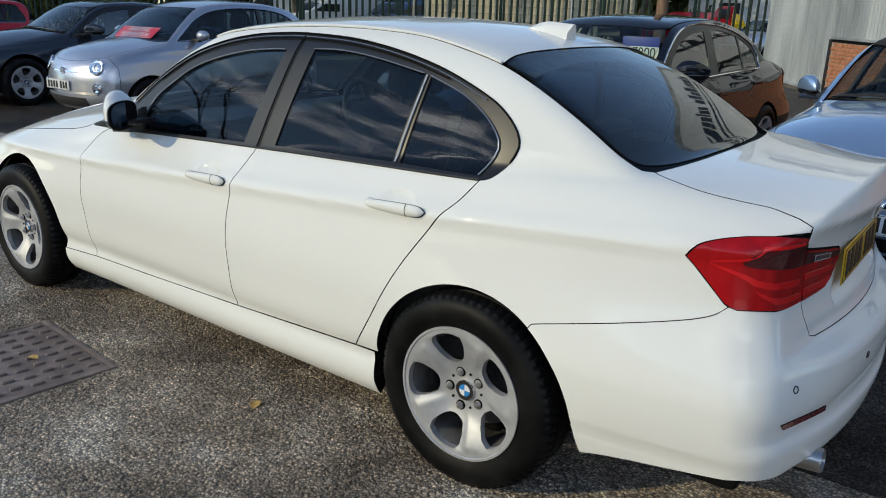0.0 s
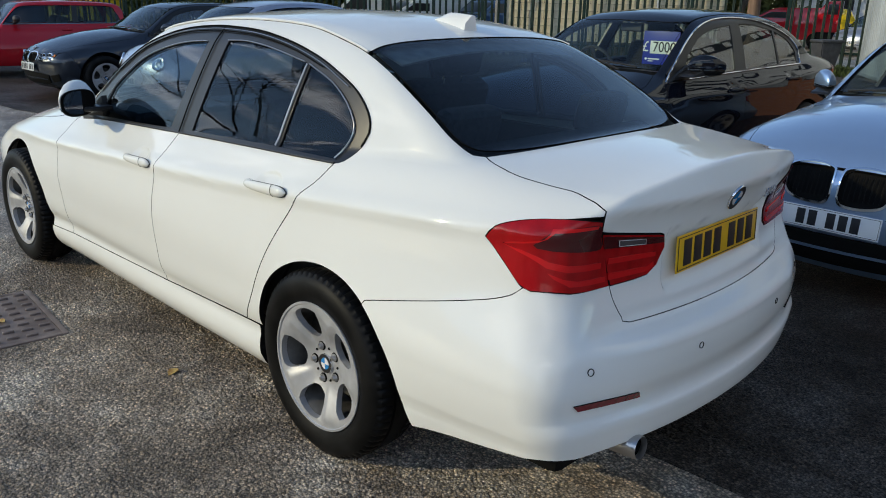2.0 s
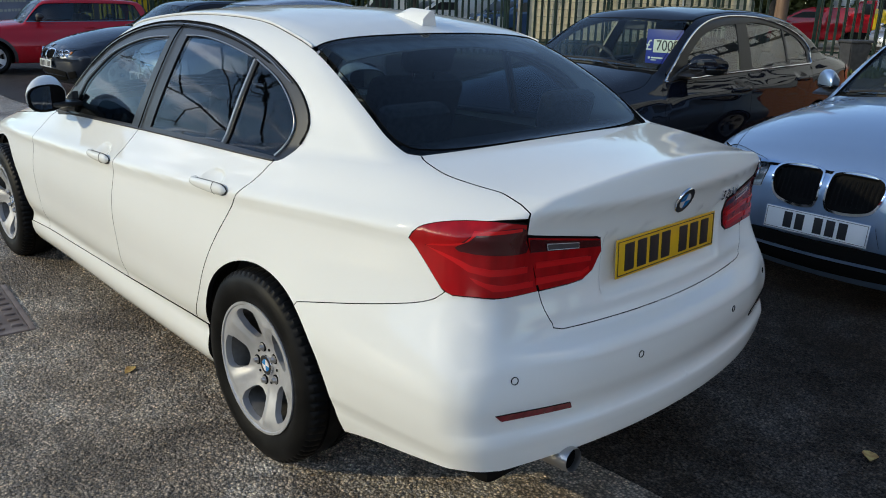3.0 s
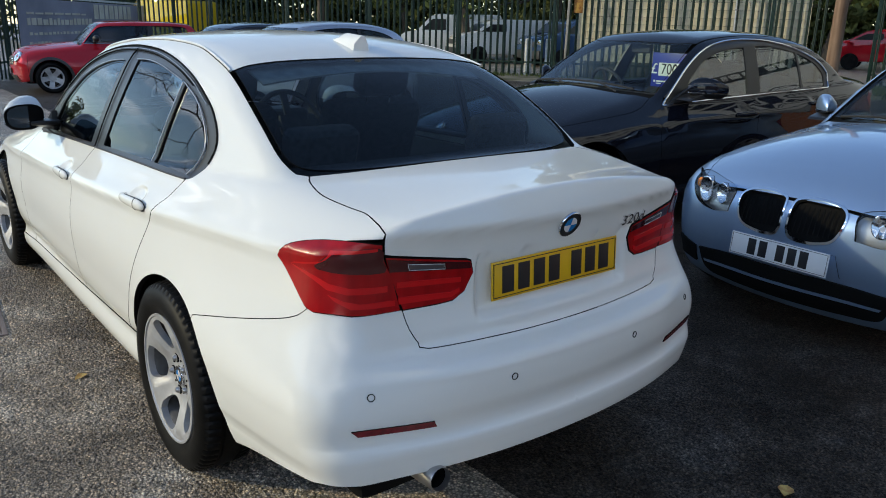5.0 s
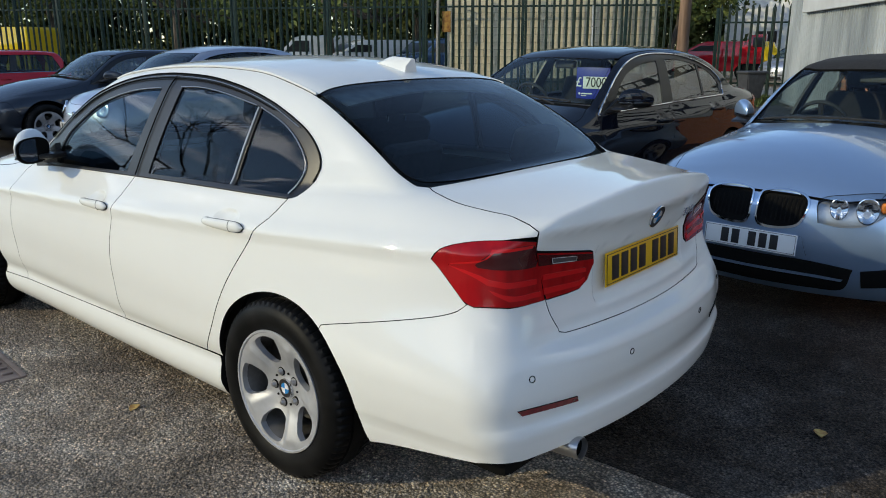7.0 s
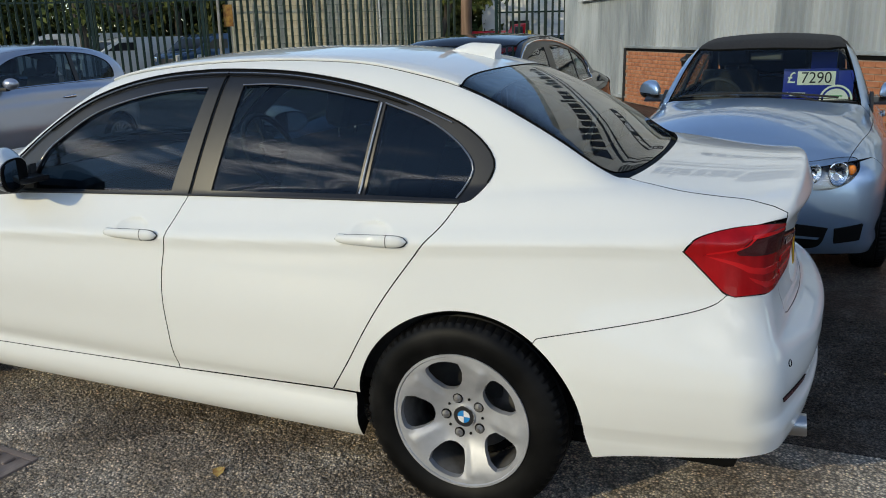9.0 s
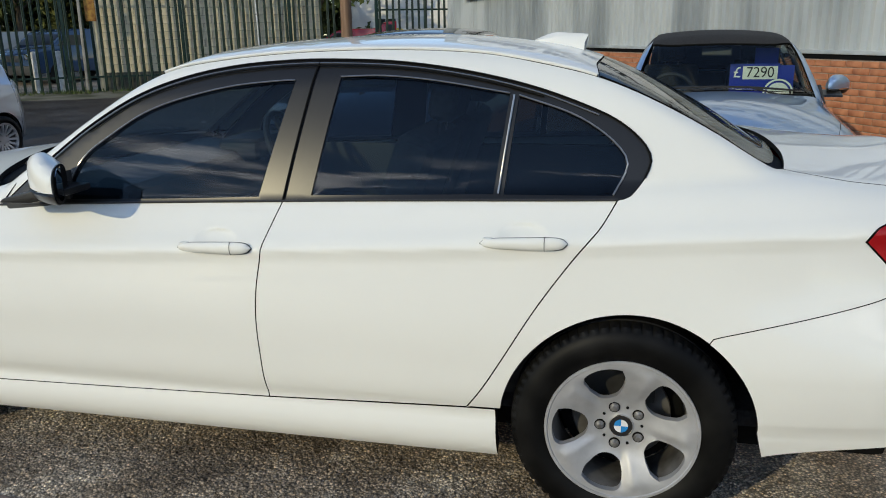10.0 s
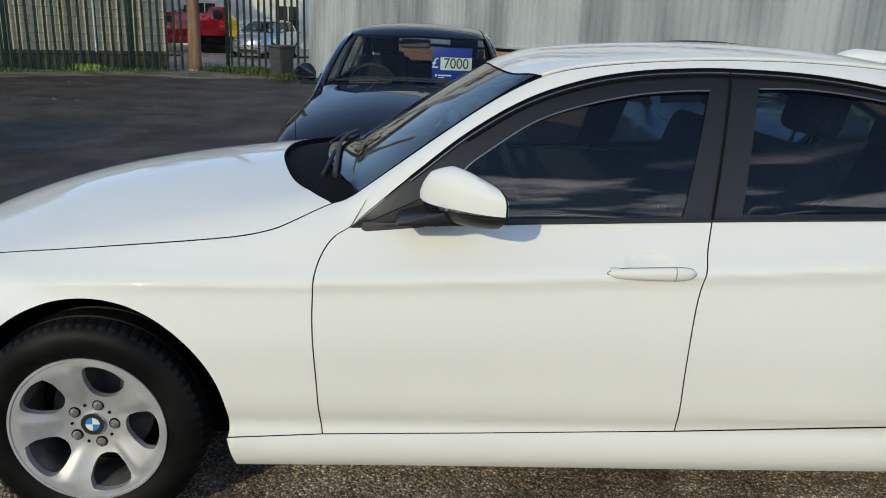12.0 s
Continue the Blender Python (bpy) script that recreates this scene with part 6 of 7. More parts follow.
white_car, white_body, white_put = saloon("saloon_car", "white", "glossy white four-door saloon parked on asphalt", close=True, turns=(38.0, 1.0), step=0.028, front=(M["white_plate"], M["white"], (4, 3)))
aerial(white_car, M["white"])
number_plate(white_car, pose(0.905, 0, 0.793, 0, 0, 90) @ pose(0, 0, 0, -3), M["yellow_plate"])
white_put("wing_corner", [("S", [(-2.12, 0.880), (-2.03, 0.935), (-1.985, 0.985), (-2.04, 0.985), (-2.12, 0.93), (-2.12, 0.880)], False)], (0, 0.9, -0.43), M["white"], gap=0, lift=-0.005)
roundel(white_car, on_skin(white_body, 0, 0.932, 0.004), 0.040)
bm = text_mesh("320d", 0.048, 0.003, 1.06, 1.3)
bmesh.ops.transform(bm, matrix=on_skin(white_body, 0.325, 0.898, 0.005), verts=bm.verts)
part("model_lettering", bm, M["chrome"], white_car, smooth=False)
white_put("bumper_reflector", [("R", [(-0.708, 0.478), (-0.623, 0.474), (-0.491, 0.467), (-0.482, 0.448), (-0.60, 0.454), (-0.690, 0.459), (-0.708, 0.478)], False)], (-0.75, 0.66, 0), M["reflector"], gap=0, lift=0.004, step=0.02, label="dark red bumper reflector")
for y, z in ((-0.655, 0.562), (-0.255, 0.549), (0.255, 0.549), (0.655, 0.562)):
    q = white_body.on("R", [(y, z)])
    n = Vector(white_body.normal(q)[0])
    b2 = lathe([(0.0085, 0.0), (0.0105, 0.0), (0.0105, 0.002), (0.0085, 0.002)], 20, axis="z", closed=True, m=Matrix.Translation(q[0]) @ n.to_track_quat("Z", "Y").to_matrix().to_4x4())
    part("parking_sensor", b2, M["seal"], white_car)
pipe_at = pose(0.918, -0.482, 0.290, 0, -5, 0)
b2 = lathe([(0.030, -0.10), (0.0305, 0.05), (0.0325, 0.064), (0.0345, 0.060), (0.0345, 0.0), (0.030, -0.12), (0.02, -0.2)], 28, axis="x", m=pipe_at)
pipe_end = part("exhaust_pipe", b2, M["bolt"], white_car, "polished steel exhaust tip")
# black plug put in for the shade inside the pipe
part("bore", lathe([(0.0, 0.01), (0.0298, 0.01), (0.0302, 0.045)], 24, axis="x", m=pipe_at), M["seal"], pipe_end)
part("silencer", box(0.42, -0.62, 0.19, 0.80, -0.20, 0.30, 0.05, 3), M["barrel"], white_car)

white_car.matrix_world = pose(0, 0.0144, 0) @ Matrix.Diagonal((1, 1.016, 1, 1))

# ---- cars beside it ----
black_car, _, _ = saloon("saloon_car", "black", "black four-door saloon with chrome window strips", step=0.05, chrome=True, front=(M["white_plate"], M["black"], (4, 3)))
black_car.matrix_world = pose(-1.715, 5.45, 0, 0, 0, 85.5) @ Matrix.Diagonal((1.04, 1.03, 1.03, 1))
navy_car, _, _ = saloon("saloon_car", "navy", "dark blue-grey four-door saloon", step=0.05, front=(M["white_plate"], M["navy"], (4, 3)))
navy_car.matrix_world = pose(-10.75, 5.4, 0, 0, 0, 90)
silver_car, _, _ = saloon("convertible_car", "silver", "silver-blue convertible with a black fabric roof", soft=True, step=0.05, front=(M["white_plate"], M["silver"], (2, 3)))


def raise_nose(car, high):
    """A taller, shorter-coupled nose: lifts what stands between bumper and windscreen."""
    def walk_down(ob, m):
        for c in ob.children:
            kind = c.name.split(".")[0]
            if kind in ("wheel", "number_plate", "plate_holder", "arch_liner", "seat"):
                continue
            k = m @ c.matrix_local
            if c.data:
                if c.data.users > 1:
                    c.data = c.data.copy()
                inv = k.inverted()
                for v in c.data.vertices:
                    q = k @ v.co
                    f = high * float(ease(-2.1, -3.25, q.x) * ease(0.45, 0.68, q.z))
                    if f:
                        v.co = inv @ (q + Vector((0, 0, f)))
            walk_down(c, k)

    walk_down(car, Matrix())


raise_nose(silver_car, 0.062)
silver_car.matrix_world = pose(0.84, 5.22, 0, 0, 0, 86.7) @ Matrix.Diagonal((0.945, 0.965, 0.985, 1))
small_car, small_body, small_put = hatch("hatchback_car", TALL, TALL_Q, "pearl", "small silver rounded hatchback with a red card")
small_car.matrix_world = pose(-7.95, 5.05, 0, 0, 0, 90)
round_lamp(small_car, small_body, 0.52, 0.70, 0.085)
round_lamp(small_car, small_body, 0.55, 0.47, 0.055)
red_car, red_body, red_put = hatch("hatchback_car", SQUAT, SQUAT_Q, "red", "small red hatchback with black wheel arches")
red_car.matrix_world = pose(-14.95, 4.55, 0, 0, 0, 82)
round_lamp(red_car, red_body, 0.52, 0.70, 0.10)
for x in (0, SQUAT_Q["xf"]):
    red_put("arch_trim", [("S", arc(x, 0.30, 0.40, 192, -12)), ("S", arc(x, 0.30, 0.347, -12, 192))], (0, 1, 0), M["plastic"], gap=0, lift=0.006)


# ---- cards in the windscreens ----
def price_board(text, m, w, h, strip, extra=False):
    """A blue price card with a pale strip of figures. Faces -y before m; origin at its lower left corner."""
    root = new("price_card")
    root.matrix_world = m
    tagged(root, "blue price card with large black figures in a windscreen", "sign")
    part("card", box(0, 0, 0, w, 0.003, h, 0.001), M["card_blue"], root)
    x0, z0, x1, z1 = strip
    part("strip", box(x0, -0.004, z0, x1, -0.001, z1, 0.001), M["card_white"], root, "pale green-white figure strip")
    bm = text_mesh(text, (z1 - z0) * 1.15, 0.001, 1.0, (x1 - x0) / 0.29 * 0.98)
    bmesh.ops.translate(bm, vec=((x0 + x1) / 2, -0.0055, (z0 + z1) / 2), verts=bm.verts)
    part("figures", bm, M["ink"], root, smooth=False)
    bm = text_mesh("£", (z1 - z0) * 1.15, 0.001)
    bmesh.ops.translate(bm, vec=(x0 - 0.045, -0.002, (z0 + z1) / 2), verts=bm.verts)
    part("pound_sign", bm, M["card_white"], root, smooth=False)
    part("spot", lathe([(0.0, -0.002), (0.010, -0.002), (0.010, 0.001)], 14, m=pose(0.035, 0, 0.045)), M["card_white"], root)
    for x, z, l, hh in ((0.055, 0.040, 0.11, 0.011), (0.055, 0.024, 0.05, 0.007)):
        part("bar", box(x, -0.002, z, x + l, 0.001, z + hh), M["card_white"], root, smooth=False)
    if extra:
        part("upper_card", box(0.19, 0.02, 0.21, 0.37, 0.023, 0.36, 0.001), M["card_blue"], root)
        part("side_card", box(0.36, 0.012, 0.02, 0.50, 0.015, 0.22, 0.001), M["card_blue"], root)
        part("half_disc", prism([(0.385 + 0.088 * math.cos(math.pi * k / 16), -0.005 + 0.088 * math.sin(math.pi * k / 16)) for k in range(17)], -0.004, -0.001), M["card_white"], root, smooth=False)
        part("arch_stripe", prism([(0.385 + r * math.cos(a), -0.005 + r * math.sin(a)) for r, ks in ((0.118, range(17)), (0.104, range(16, -1, -1))) for a in [math.pi * k / 16 for k in ks]], -0.003, -0.001), M["card_white"], root, smooth=False)
        part("bar", box(0.345, -0.006, 0.022, 0.43, -0.003, 0.032), M["green_ink"], root, smooth=False)
    return root


M["green_ink"] = material("green_ink", (0.1, 0.35, 0.12), 0.5)
price_board("7290", pose(0.875, 3.98, 0.915), 0.385, 0.235, (0.10, 0.11, 0.37, 0.215), True)
price_board("7000", pose(-1.715, 3.86, 1.015), 0.335, 0.275, (0.07, 0.09, 0.335, 0.195))

card = new("warning_card")
card.matrix_world = small_car.matrix_world @ pose(-1.955, -0.02, 1.075, 0, 0, -90) @ pose(0, 0, 0, -52, 0, 0)
tagged(card, "red printed card with white letters in a windscreen", "sign")
part("card", box(-0.40, 0, -0.10, 0.40, 0.003, 0.10, 0.001), M["card_red"], card)
for s, z in (("AWAITING", 0.042), ("PREPARATION", -0.045)):
    bm = text_mesh(s, 0.095, 0.001, 1.0, 1.0)
    bmesh.ops.translate(bm, vec=(0, -0.002, z), verts=bm.verts)
    part("lettering", bm, M["white_badge"], card, smooth=False)
for z in (0.088, -0.093):
    part("border", box(-0.385, -0.002, z, 0.385, 0.001, z + 0.004), M["white_badge"], card, smooth=False)

# ---- noses of the small cars ----
def on_nose(car, body, y, z, spin=0.0):
    q = body.on("F", [(-abs(y), z)])[0]
    return pose(q[0] - 0.012, y, z, 0, 0, -90 + spin)


def loop(pts):
    return [("F", pts + [pts[0]], False)]


number_plate(small_car, on_nose(small_car, small_body, 0.10, 0.475), M["white_plate"])
small_put("lower_grille", loop([(-0.40, 0.24), (0.40, 0.24), (0.38, 0.345), (-0.38, 0.345)]), (1, 0, 0), M["plastic"], gap=0, lift=0.005, mirror=False)
small_put("bumper_strip", loop([(-0.56, 0.385), (0.56, 0.385), (0.56, 0.415), (-0.56, 0.415)]), (1, 0, 0), M["chrome"], gap=0, lift=0.012, mirror=False, label="chrome bumper strip")
for s in (-1, 1):
    small_put("whisker", loop([(s * 0.06, 0.628), (s * 0.27, 0.632), (s * 0.27, 0.642), (s * 0.06, 0.640)]), (1, 0, 0), M["chrome"], gap=0, lift=0.008, mirror=False)
q = small_body.on("F", [(0, 0.634)])[0]
part("badge", lathe([(0.0, 0.010), (0.036, 0.008), (0.042, 0.012), (0.046, 0.0)], 24, axis="x", m=pose(q[0], 0, q[2], 0, 0, 180)), M["chrome"], small_car)
red_put("grille", loop([(-0.42, 0.60), (-0.36, 0.535), (0.36, 0.535), (0.42, 0.60), (0.36, 0.70), (-0.36, 0.70)]), (1, 0, 0), M["plastic"], gap=0, lift=0.006, mirror=False)
for z in (0.57, 0.605, 0.64):
    red_put("grille_bar", loop([(-0.37, z), (0.37, z), (0.37, z + 0.014), (-0.37, z + 0.014)]), (1, 0, 0), M["chrome"], gap=0, lift=0.012, mirror=False)
red_put("lower_intake", loop([(-0.52, 0.24), (0.52, 0.24), (0.48, 0.34), (-0.48, 0.34)]), (1, 0, 0), M["plastic"], gap=0, lift=0.006, mirror=False)
number_plate(red_car, on_nose(red_car, red_body, 0, 0.42), M["white_plate"])

# ---- drain cover in the asphalt ----
M["iron"] = mottled(material("rusty_iron_cover", (0.17, 0.135, 0.12), 0.6, 0.0, 0, 0.4), (0.12, 0.09, 0.078), (0.23, 0.185, 0.165), 7, 8, 0.4, 140, 0.001)
drain = new("drain_cover")
drain.matrix_world = pose(-1.946, -1.371, 0, 0, 0, -4.6)
tagged(drain, "rusty iron drain cover with raised bars in asphalt", "drain cover", kind="thing")
part("pit", box(-0.375, -0.33, -0.04, 0.375, 0.33, -0.012, 0.004), M["seal"], drain)
bm = bmesh.new()
for s_ in (-1, 1):
    box(-0.35, min(s_ * 0.275, s_ * 0.30), -0.02, 0.35, max(s_ * 0.275, s_ * 0.30), 0.008, 0.003, bm=bm)
    box(min(s_ * 0.325, s_ * 0.35), -0.2745, -0.02, max(s_ * 0.325, s_ * 0.35), 0.2745, 0.008, 0.003, bm=bm)
part("frame", bm, M["iron"], drain)
part("lid", box(-0.3225, -0.2725, -0.02, 0.3225, 0.2725, 0.006, 0.003), M["iron"], drain)
part("lifting_eye", box(-0.05, -0.20, 0.004, 0.09, -0.165, 0.012, 0.003), M["iron"], drain)
bar_mesh = bpy.data.meshes.new("raised_bar")
bm = box(-0.0085, -0.0235, 0.004, 0.0085, 0.0235, 0.016, 0.003, 1)
bm.to_mesh(bar_mesh)
bm.free()
bar_mesh.materials.append(M["iron"])
for i in range(8):
    for j in range(7):
        x, y = -0.288 + i * 0.080 + (j % 2) * 0.016, 0.235 - j * 0.076
        if abs(x - 0.02) < 0.10 and abs(y + 0.18) < 0.05:
            continue
        ob = new("raised_bar", bar_mesh)
        ob.parent = drain
        ob.matrix_local = pose(x, y, 0, 0, 0, -4)

M["leaf"] = mottled(material("dry_leaf", (0.45, 0.28, 0.08), 0.7), (0.35, 0.17, 0.05), (0.55, 0.40, 0.12), 60, 4)
for x, y, a, s in ((-0.88, -0.95, 30, 1.0), (1.37, 0.69, 200, 1.2), (-1.89, -1.29, 110, 0.8)):
    pts = [(0.0, -0.03, 0.004), (0.018, -0.012, 0.010), (0.022, 0.010, 0.014), (0.0, 0.034, 0.006), (-0.022, 0.010, 0.012), (-0.017, -0.012, 0.008), (0, 0, 0.003)]
    ob = raw("leaf", pts + [(p[0], p[1], p[2] + 0.0012) for p in pts], [(6, k, (k + 1) % 6) for k in range(6)] + [(13, 7 + (k + 1) % 6, 7 + k) for k in range(6)], [M["leaf"]])
    ob.matrix_world = pose(x, y, 0.004 if x > -1.5 else 0.012, 0, 0, a) @ Matrix.Scale(s, 4)
    tagged(ob, "small curled dry yellow leaf on the ground", "leaf", "fallen leaves")
random.seed(8)
vs, fs = [], []
for cx, cy, sx, sy, n in ((-9.5, 14.4, 0.9, 0.25, 26), (-8.2, 10.8, 0.8, 0.2, 18), (-10.6, 17.6, 2.2, 0.4, 30), (-6.4, 17.5, 1.4, 0.8, 16)):
    for _ in range(n):
        x, y, a, r = cx + random.gauss(0, sx * 0.5), cy + random.gauss(0, sy * 0.5), random.uniform(0, 6.3), random.uniform(0.015, 0.045)
        k = len(vs)
        vs += [(x + r * math.cos(a + b), y + r * math.sin(a + b) * 0.6, 0.026 + random.uniform(0.0, 0.02)) for b in (0, 1.7, 3.1, 4.6)]
        fs.append((k, k + 1, k + 2, k + 3))
M["litter"] = mottled(material("pale_litter", (0.5, 0.47, 0.4), 0.8), (0.3, 0.25, 0.17), (0.65, 0.62, 0.55), 14, 3)
tagged(raw("leaf_litter", vs, fs, [M["litter"]]), "pale scraps and dead leaves scattered on asphalt", "litter", kind="stuff")

# ---- concrete strip, weeds and grass by the fence ----
FD = Vector((0.845, 0.535, 0))
FN = Vector((0.535, -0.845, 0))
FA = Vector((-27.0, 7.7, 0))


def by_fence(d, out, z=0.0):
    """A place d along the long fence and out towards the yard."""
    p = FA + FD * d + FN * out
    return (p.x, p.y, z)


random.seed(12)
vs, fs = [], []
n = 120
for i in range(n + 1):
    d = 26.5 * i / n
    w = 2.1 + 0.25 * math.sin(d * 0.9) + random.uniform(-0.06, 0.06) + max(0, d - 20) * 0.28
    vs += [by_fence(d, -0.35, 0.024), by_fence(d, w, 0.020), by_fence(d, w + 0.05, -0.01)]
for i in range(n):
    a = 3 * i
    fs += [(a, a + 1, a + 4, a + 3), (a + 1, a + 2, a + 5, a + 4)]
M["strip"] = mottled(material("mossy_concrete", (0.2, 0.19, 0.15), 0.95, 0, 0, 0.2), (0.06, 0.063, 0.036), (0.18, 0.165, 0.13), 1.1, 9, 0.5, 40, 0.006)
tagged(raw("pavement", vs, [f[::-1] for f in fs], [M["strip"]]), "mossy concrete strip at the foot of a fence", "pavement", kind="structure")


def blades(name, spots, count, height, mat, label, seed, wide=0.012):
    rnd = np.random.default_rng(seed)
    vs, fs = [], []
    for (x, y, sx, sy, share) in spots:
        for _ in range(int(count * share)):
            px, py = x + rnd.normal() * sx, y + rnd.normal() * sy
            a, h, lean = rnd.uniform(0, 6.28), height * rnd.uniform(0.35, 1.0), rnd.uniform(0.1, 0.7)
            ux, uy, w = math.cos(a), math.sin(a), wide * rnd.uniform(0.6, 1.4)
            k = len(vs)
            for f, ww in ((0, 1.0), (0.55, 0.8), (1.0, 0.05)):
                cx, cy, cz = px + uy * lean * h * f * f, py - ux * lean * h * f * f, 0.015 + h * f * (1 - 0.25 * lean * f)
                vs += [(cx - ux * w * ww, cy - uy * w * ww, cz), (cx + ux * w * ww, cy + uy * w * ww, cz)]
            fs += [(k, k + 1, k + 3, k + 2), (k + 2, k + 3, k + 5, k + 4)]
    return tagged(raw(name, vs, fs, [mat]), label, name.split("_")[-1], kind="stuff")


M["grass"] = mottled(material("grass_blades", (0.06, 0.09, 0.02), 0.7, 0, 0, 0.2), (0.04, 0.06, 0.014), (0.11, 0.135, 0.04), 5, 5)
M["weed"] = mottled(material("weed_leaves", (0.2, 0.3, 0.05), 0.6), (0.12, 0.2, 0.03), (0.30, 0.38, 0.08), 8, 4)
blades("grass", [(-7.0, 19.7, 0.35, 0.2, 0.8), (-6.2, 19.6, 0.4, 0.3, 1.2), (-5.5, 19.0, 0.35, 0.35, 1.2), (-5.0, 18.2, 0.2, 0.5, 0.8)], 1100, 0.22, M["grass"], "tufts of rough grass by a fence and wall", 3)
blades("grass", [(*by_fence(d + 0.3 * (d % 3), 0.15)[:2], 0.5, 0.22, 0.2 + 0.1 * (d % 2)) for d in range(1, 22)], 500, 0.14, M["grass"], "low moss and grass along a fence foot", 5)
blades("weed_clump", [(-10.15, 18.15, 0.17, 0.09, 1.0)], 240, 0.22, M["weed"], "yellow-green weeds growing at a fence foot", 6, 0.03)

# ---- block wall behind the fence ----
M["block"] = mottled(material("beige_block", (0.7, 0.62, 0.43), 0.9), (0.62, 0.54, 0.37), (0.77, 0.69, 0.50), 3.5, 8, 0.4, 70, 0.004)
M["block_base"] = mottled(material("mossy_base", (0.10, 0.10, 0.08), 0.95), (0.05, 0.055, 0.04), (0.15, 0.145, 0.11), 4, 8, 0.4, 50, 0.005)
yard_wall = new("wall_yard")
yard_wall.matrix_world = Matrix.Translation(by_fence(15.9, -0.42)) @ Matrix.Rotation(math.atan2(0.535, 0.845), 4, "Z")
tagged(yard_wall, "beige concrete block wall with a dark mossy base", "wall", kind="structure")
part("base", box(0, -0.03, 0, 6.08, 0.2, 0.50, 0.01), M["block_base"], yard_wall)
part("mortar_bed", box(0.004, 0.012, 0.5, 6.074, 0.19, 3.4), M["block_base"], yard_wall, smooth=False)
part("render_end", box(-0.25, -0.02, 0, -0.002, 0.2, 3.4, 0.01), M["block"], yard_wall)
block_meshes = []
random.seed(21)
for k in range(4):
    me = bpy.data.meshes.new("block")
    bm = box(-0.222, -0.008, -0.104, 0.222, 0.06, 0.104, 0.006, 1)
    for v in bm.verts:
        v.co += Vector([random.uniform(-0.002, 0.002) for _ in range(3)])
    bm.to_mesh(me)
    bm.free()
    me.materials.append(M["block"])
    block_meshes.append(me)
half_block = bpy.data.meshes.new("block")
bm = box(-0.108, -0.008, -0.104, 0.108, 0.06, 0.104, 0.006, 1)
bm.to_mesh(half_block)
bm.free()
half_block.materials.append(M["block"])
for j in range(13):
    z = 0.61 + j * 0.2145
    x = 0.225 if j % 2 else 0.0
    while x < 6.3:
        if x == 0.0:
            c, me, nxt = 0.113, half_block, 0.45
        elif x > 5.95:
            if j % 2 == 0:
                break
            c, me, nxt = 5.968, half_block, 9
        else:
            c, me, nxt = x, random.choice(block_meshes), x + 0.4505
        ob = new("block", me)
        ob.parent = yard_wall
        ob.matrix_local = pose(c, random.uniform(-0.002, 0.002), z)
        x = nxt

# ---- posts and pole ----
M["timber"] = mottled(material("weathered_timber", (0.2, 0.12, 0.075), 0.85), (0.13, 0.075, 0.045), (0.27, 0.17, 0.11), 9, 8, 0.5, 40, 0.006, stretch=(1, 1, 0.08))
pole = new("timber_pole")
pole.matrix_world = pose(-7.85, 19.75, 0)
tagged(pole, "weathered brown timber pole standing beside a fence", "pole")
part("shaft", tube([(0, 0, 0), (0.01, 0, 2.0), (0.03, 0.01, 4.2), (0.04, 0.01, 7.5)], 0.165, 14, taper=[1.08, 1.0, 0.95, 0.85]), M["timber"], pole)
part("base_collar", lathe([(0.165, 0.0), (0.21, 0.0), (0.20, 0.05), (0.168, 0.06)], 16, axis="z"), M["concrete"], pole)
post = new("leaning_post")
post.matrix_world = pose(*by_fence(15.42, 0.10)) @ pose(0, 0, 0, 0, 1.0, 30)
tagged(post, "weathered pale leaning post against a fence", "post")
part("shaft", box(-0.032, -0.03, 0, 0.032, 0.03, 2.9, 0.008), M["concrete"], post)
part("cap", box(-0.07, -0.06, 2.9, 0.07, 0.06, 2.93, 0.006), M["whitepost"], post)
pipe = new("white_pipe")
pipe.matrix_world = pose(*by_fence(20.05, 0.06))
tagged(pipe, "thin white pipe fixed to a green fence", "pipe")
part("tube", tube([(0, 0, 0.5), (0.0, 0, 1.6), (-0.02, 0, 2.6)], 0.022, 8), M["whitepost"], pipe)
for z in (0.55, 2.0):
    part("clip", box(-0.03, -0.025, z, 0.03, 0.05, z + 0.03, 0.003), M["steel"], pipe)
M["rust"] = mottled(material("rust_stain", (0.3, 0.13, 0.03), 0.9), (0.2, 0.07, 0.02), (0.45, 0.25, 0.05), 8, 6)
tag = new("fence_plate")
tag.matrix_world = pose(*by_fence(15.75, 0.03, 2.15)) @ pose(0, 0, 0, 0, 0, 32.3)
tagged(tag, "rusty yellow-brown plate fixed on a fence", "plate")
part("plate", box(-0.16, -0.01, -0.28, 0.10, 0.01, 0.32, 0.004), M["rust"], tag)
bollard = new("bollard")
bollard.matrix_world = pose(-15.35, 15.75, 0)
tagged(bollard, "pale concrete bollard behind a steel fence", "bollard", "bollards")
part("shaft", lathe([(0.0, 0.0), (0.12, 0.0), (0.11, 1.05), (0.09, 1.10), (0.0, 1.12)], 18, axis="z"), M["whitepost"], bollard)
copy_thing(bollard, pose(-14.95, 16.25, 0))

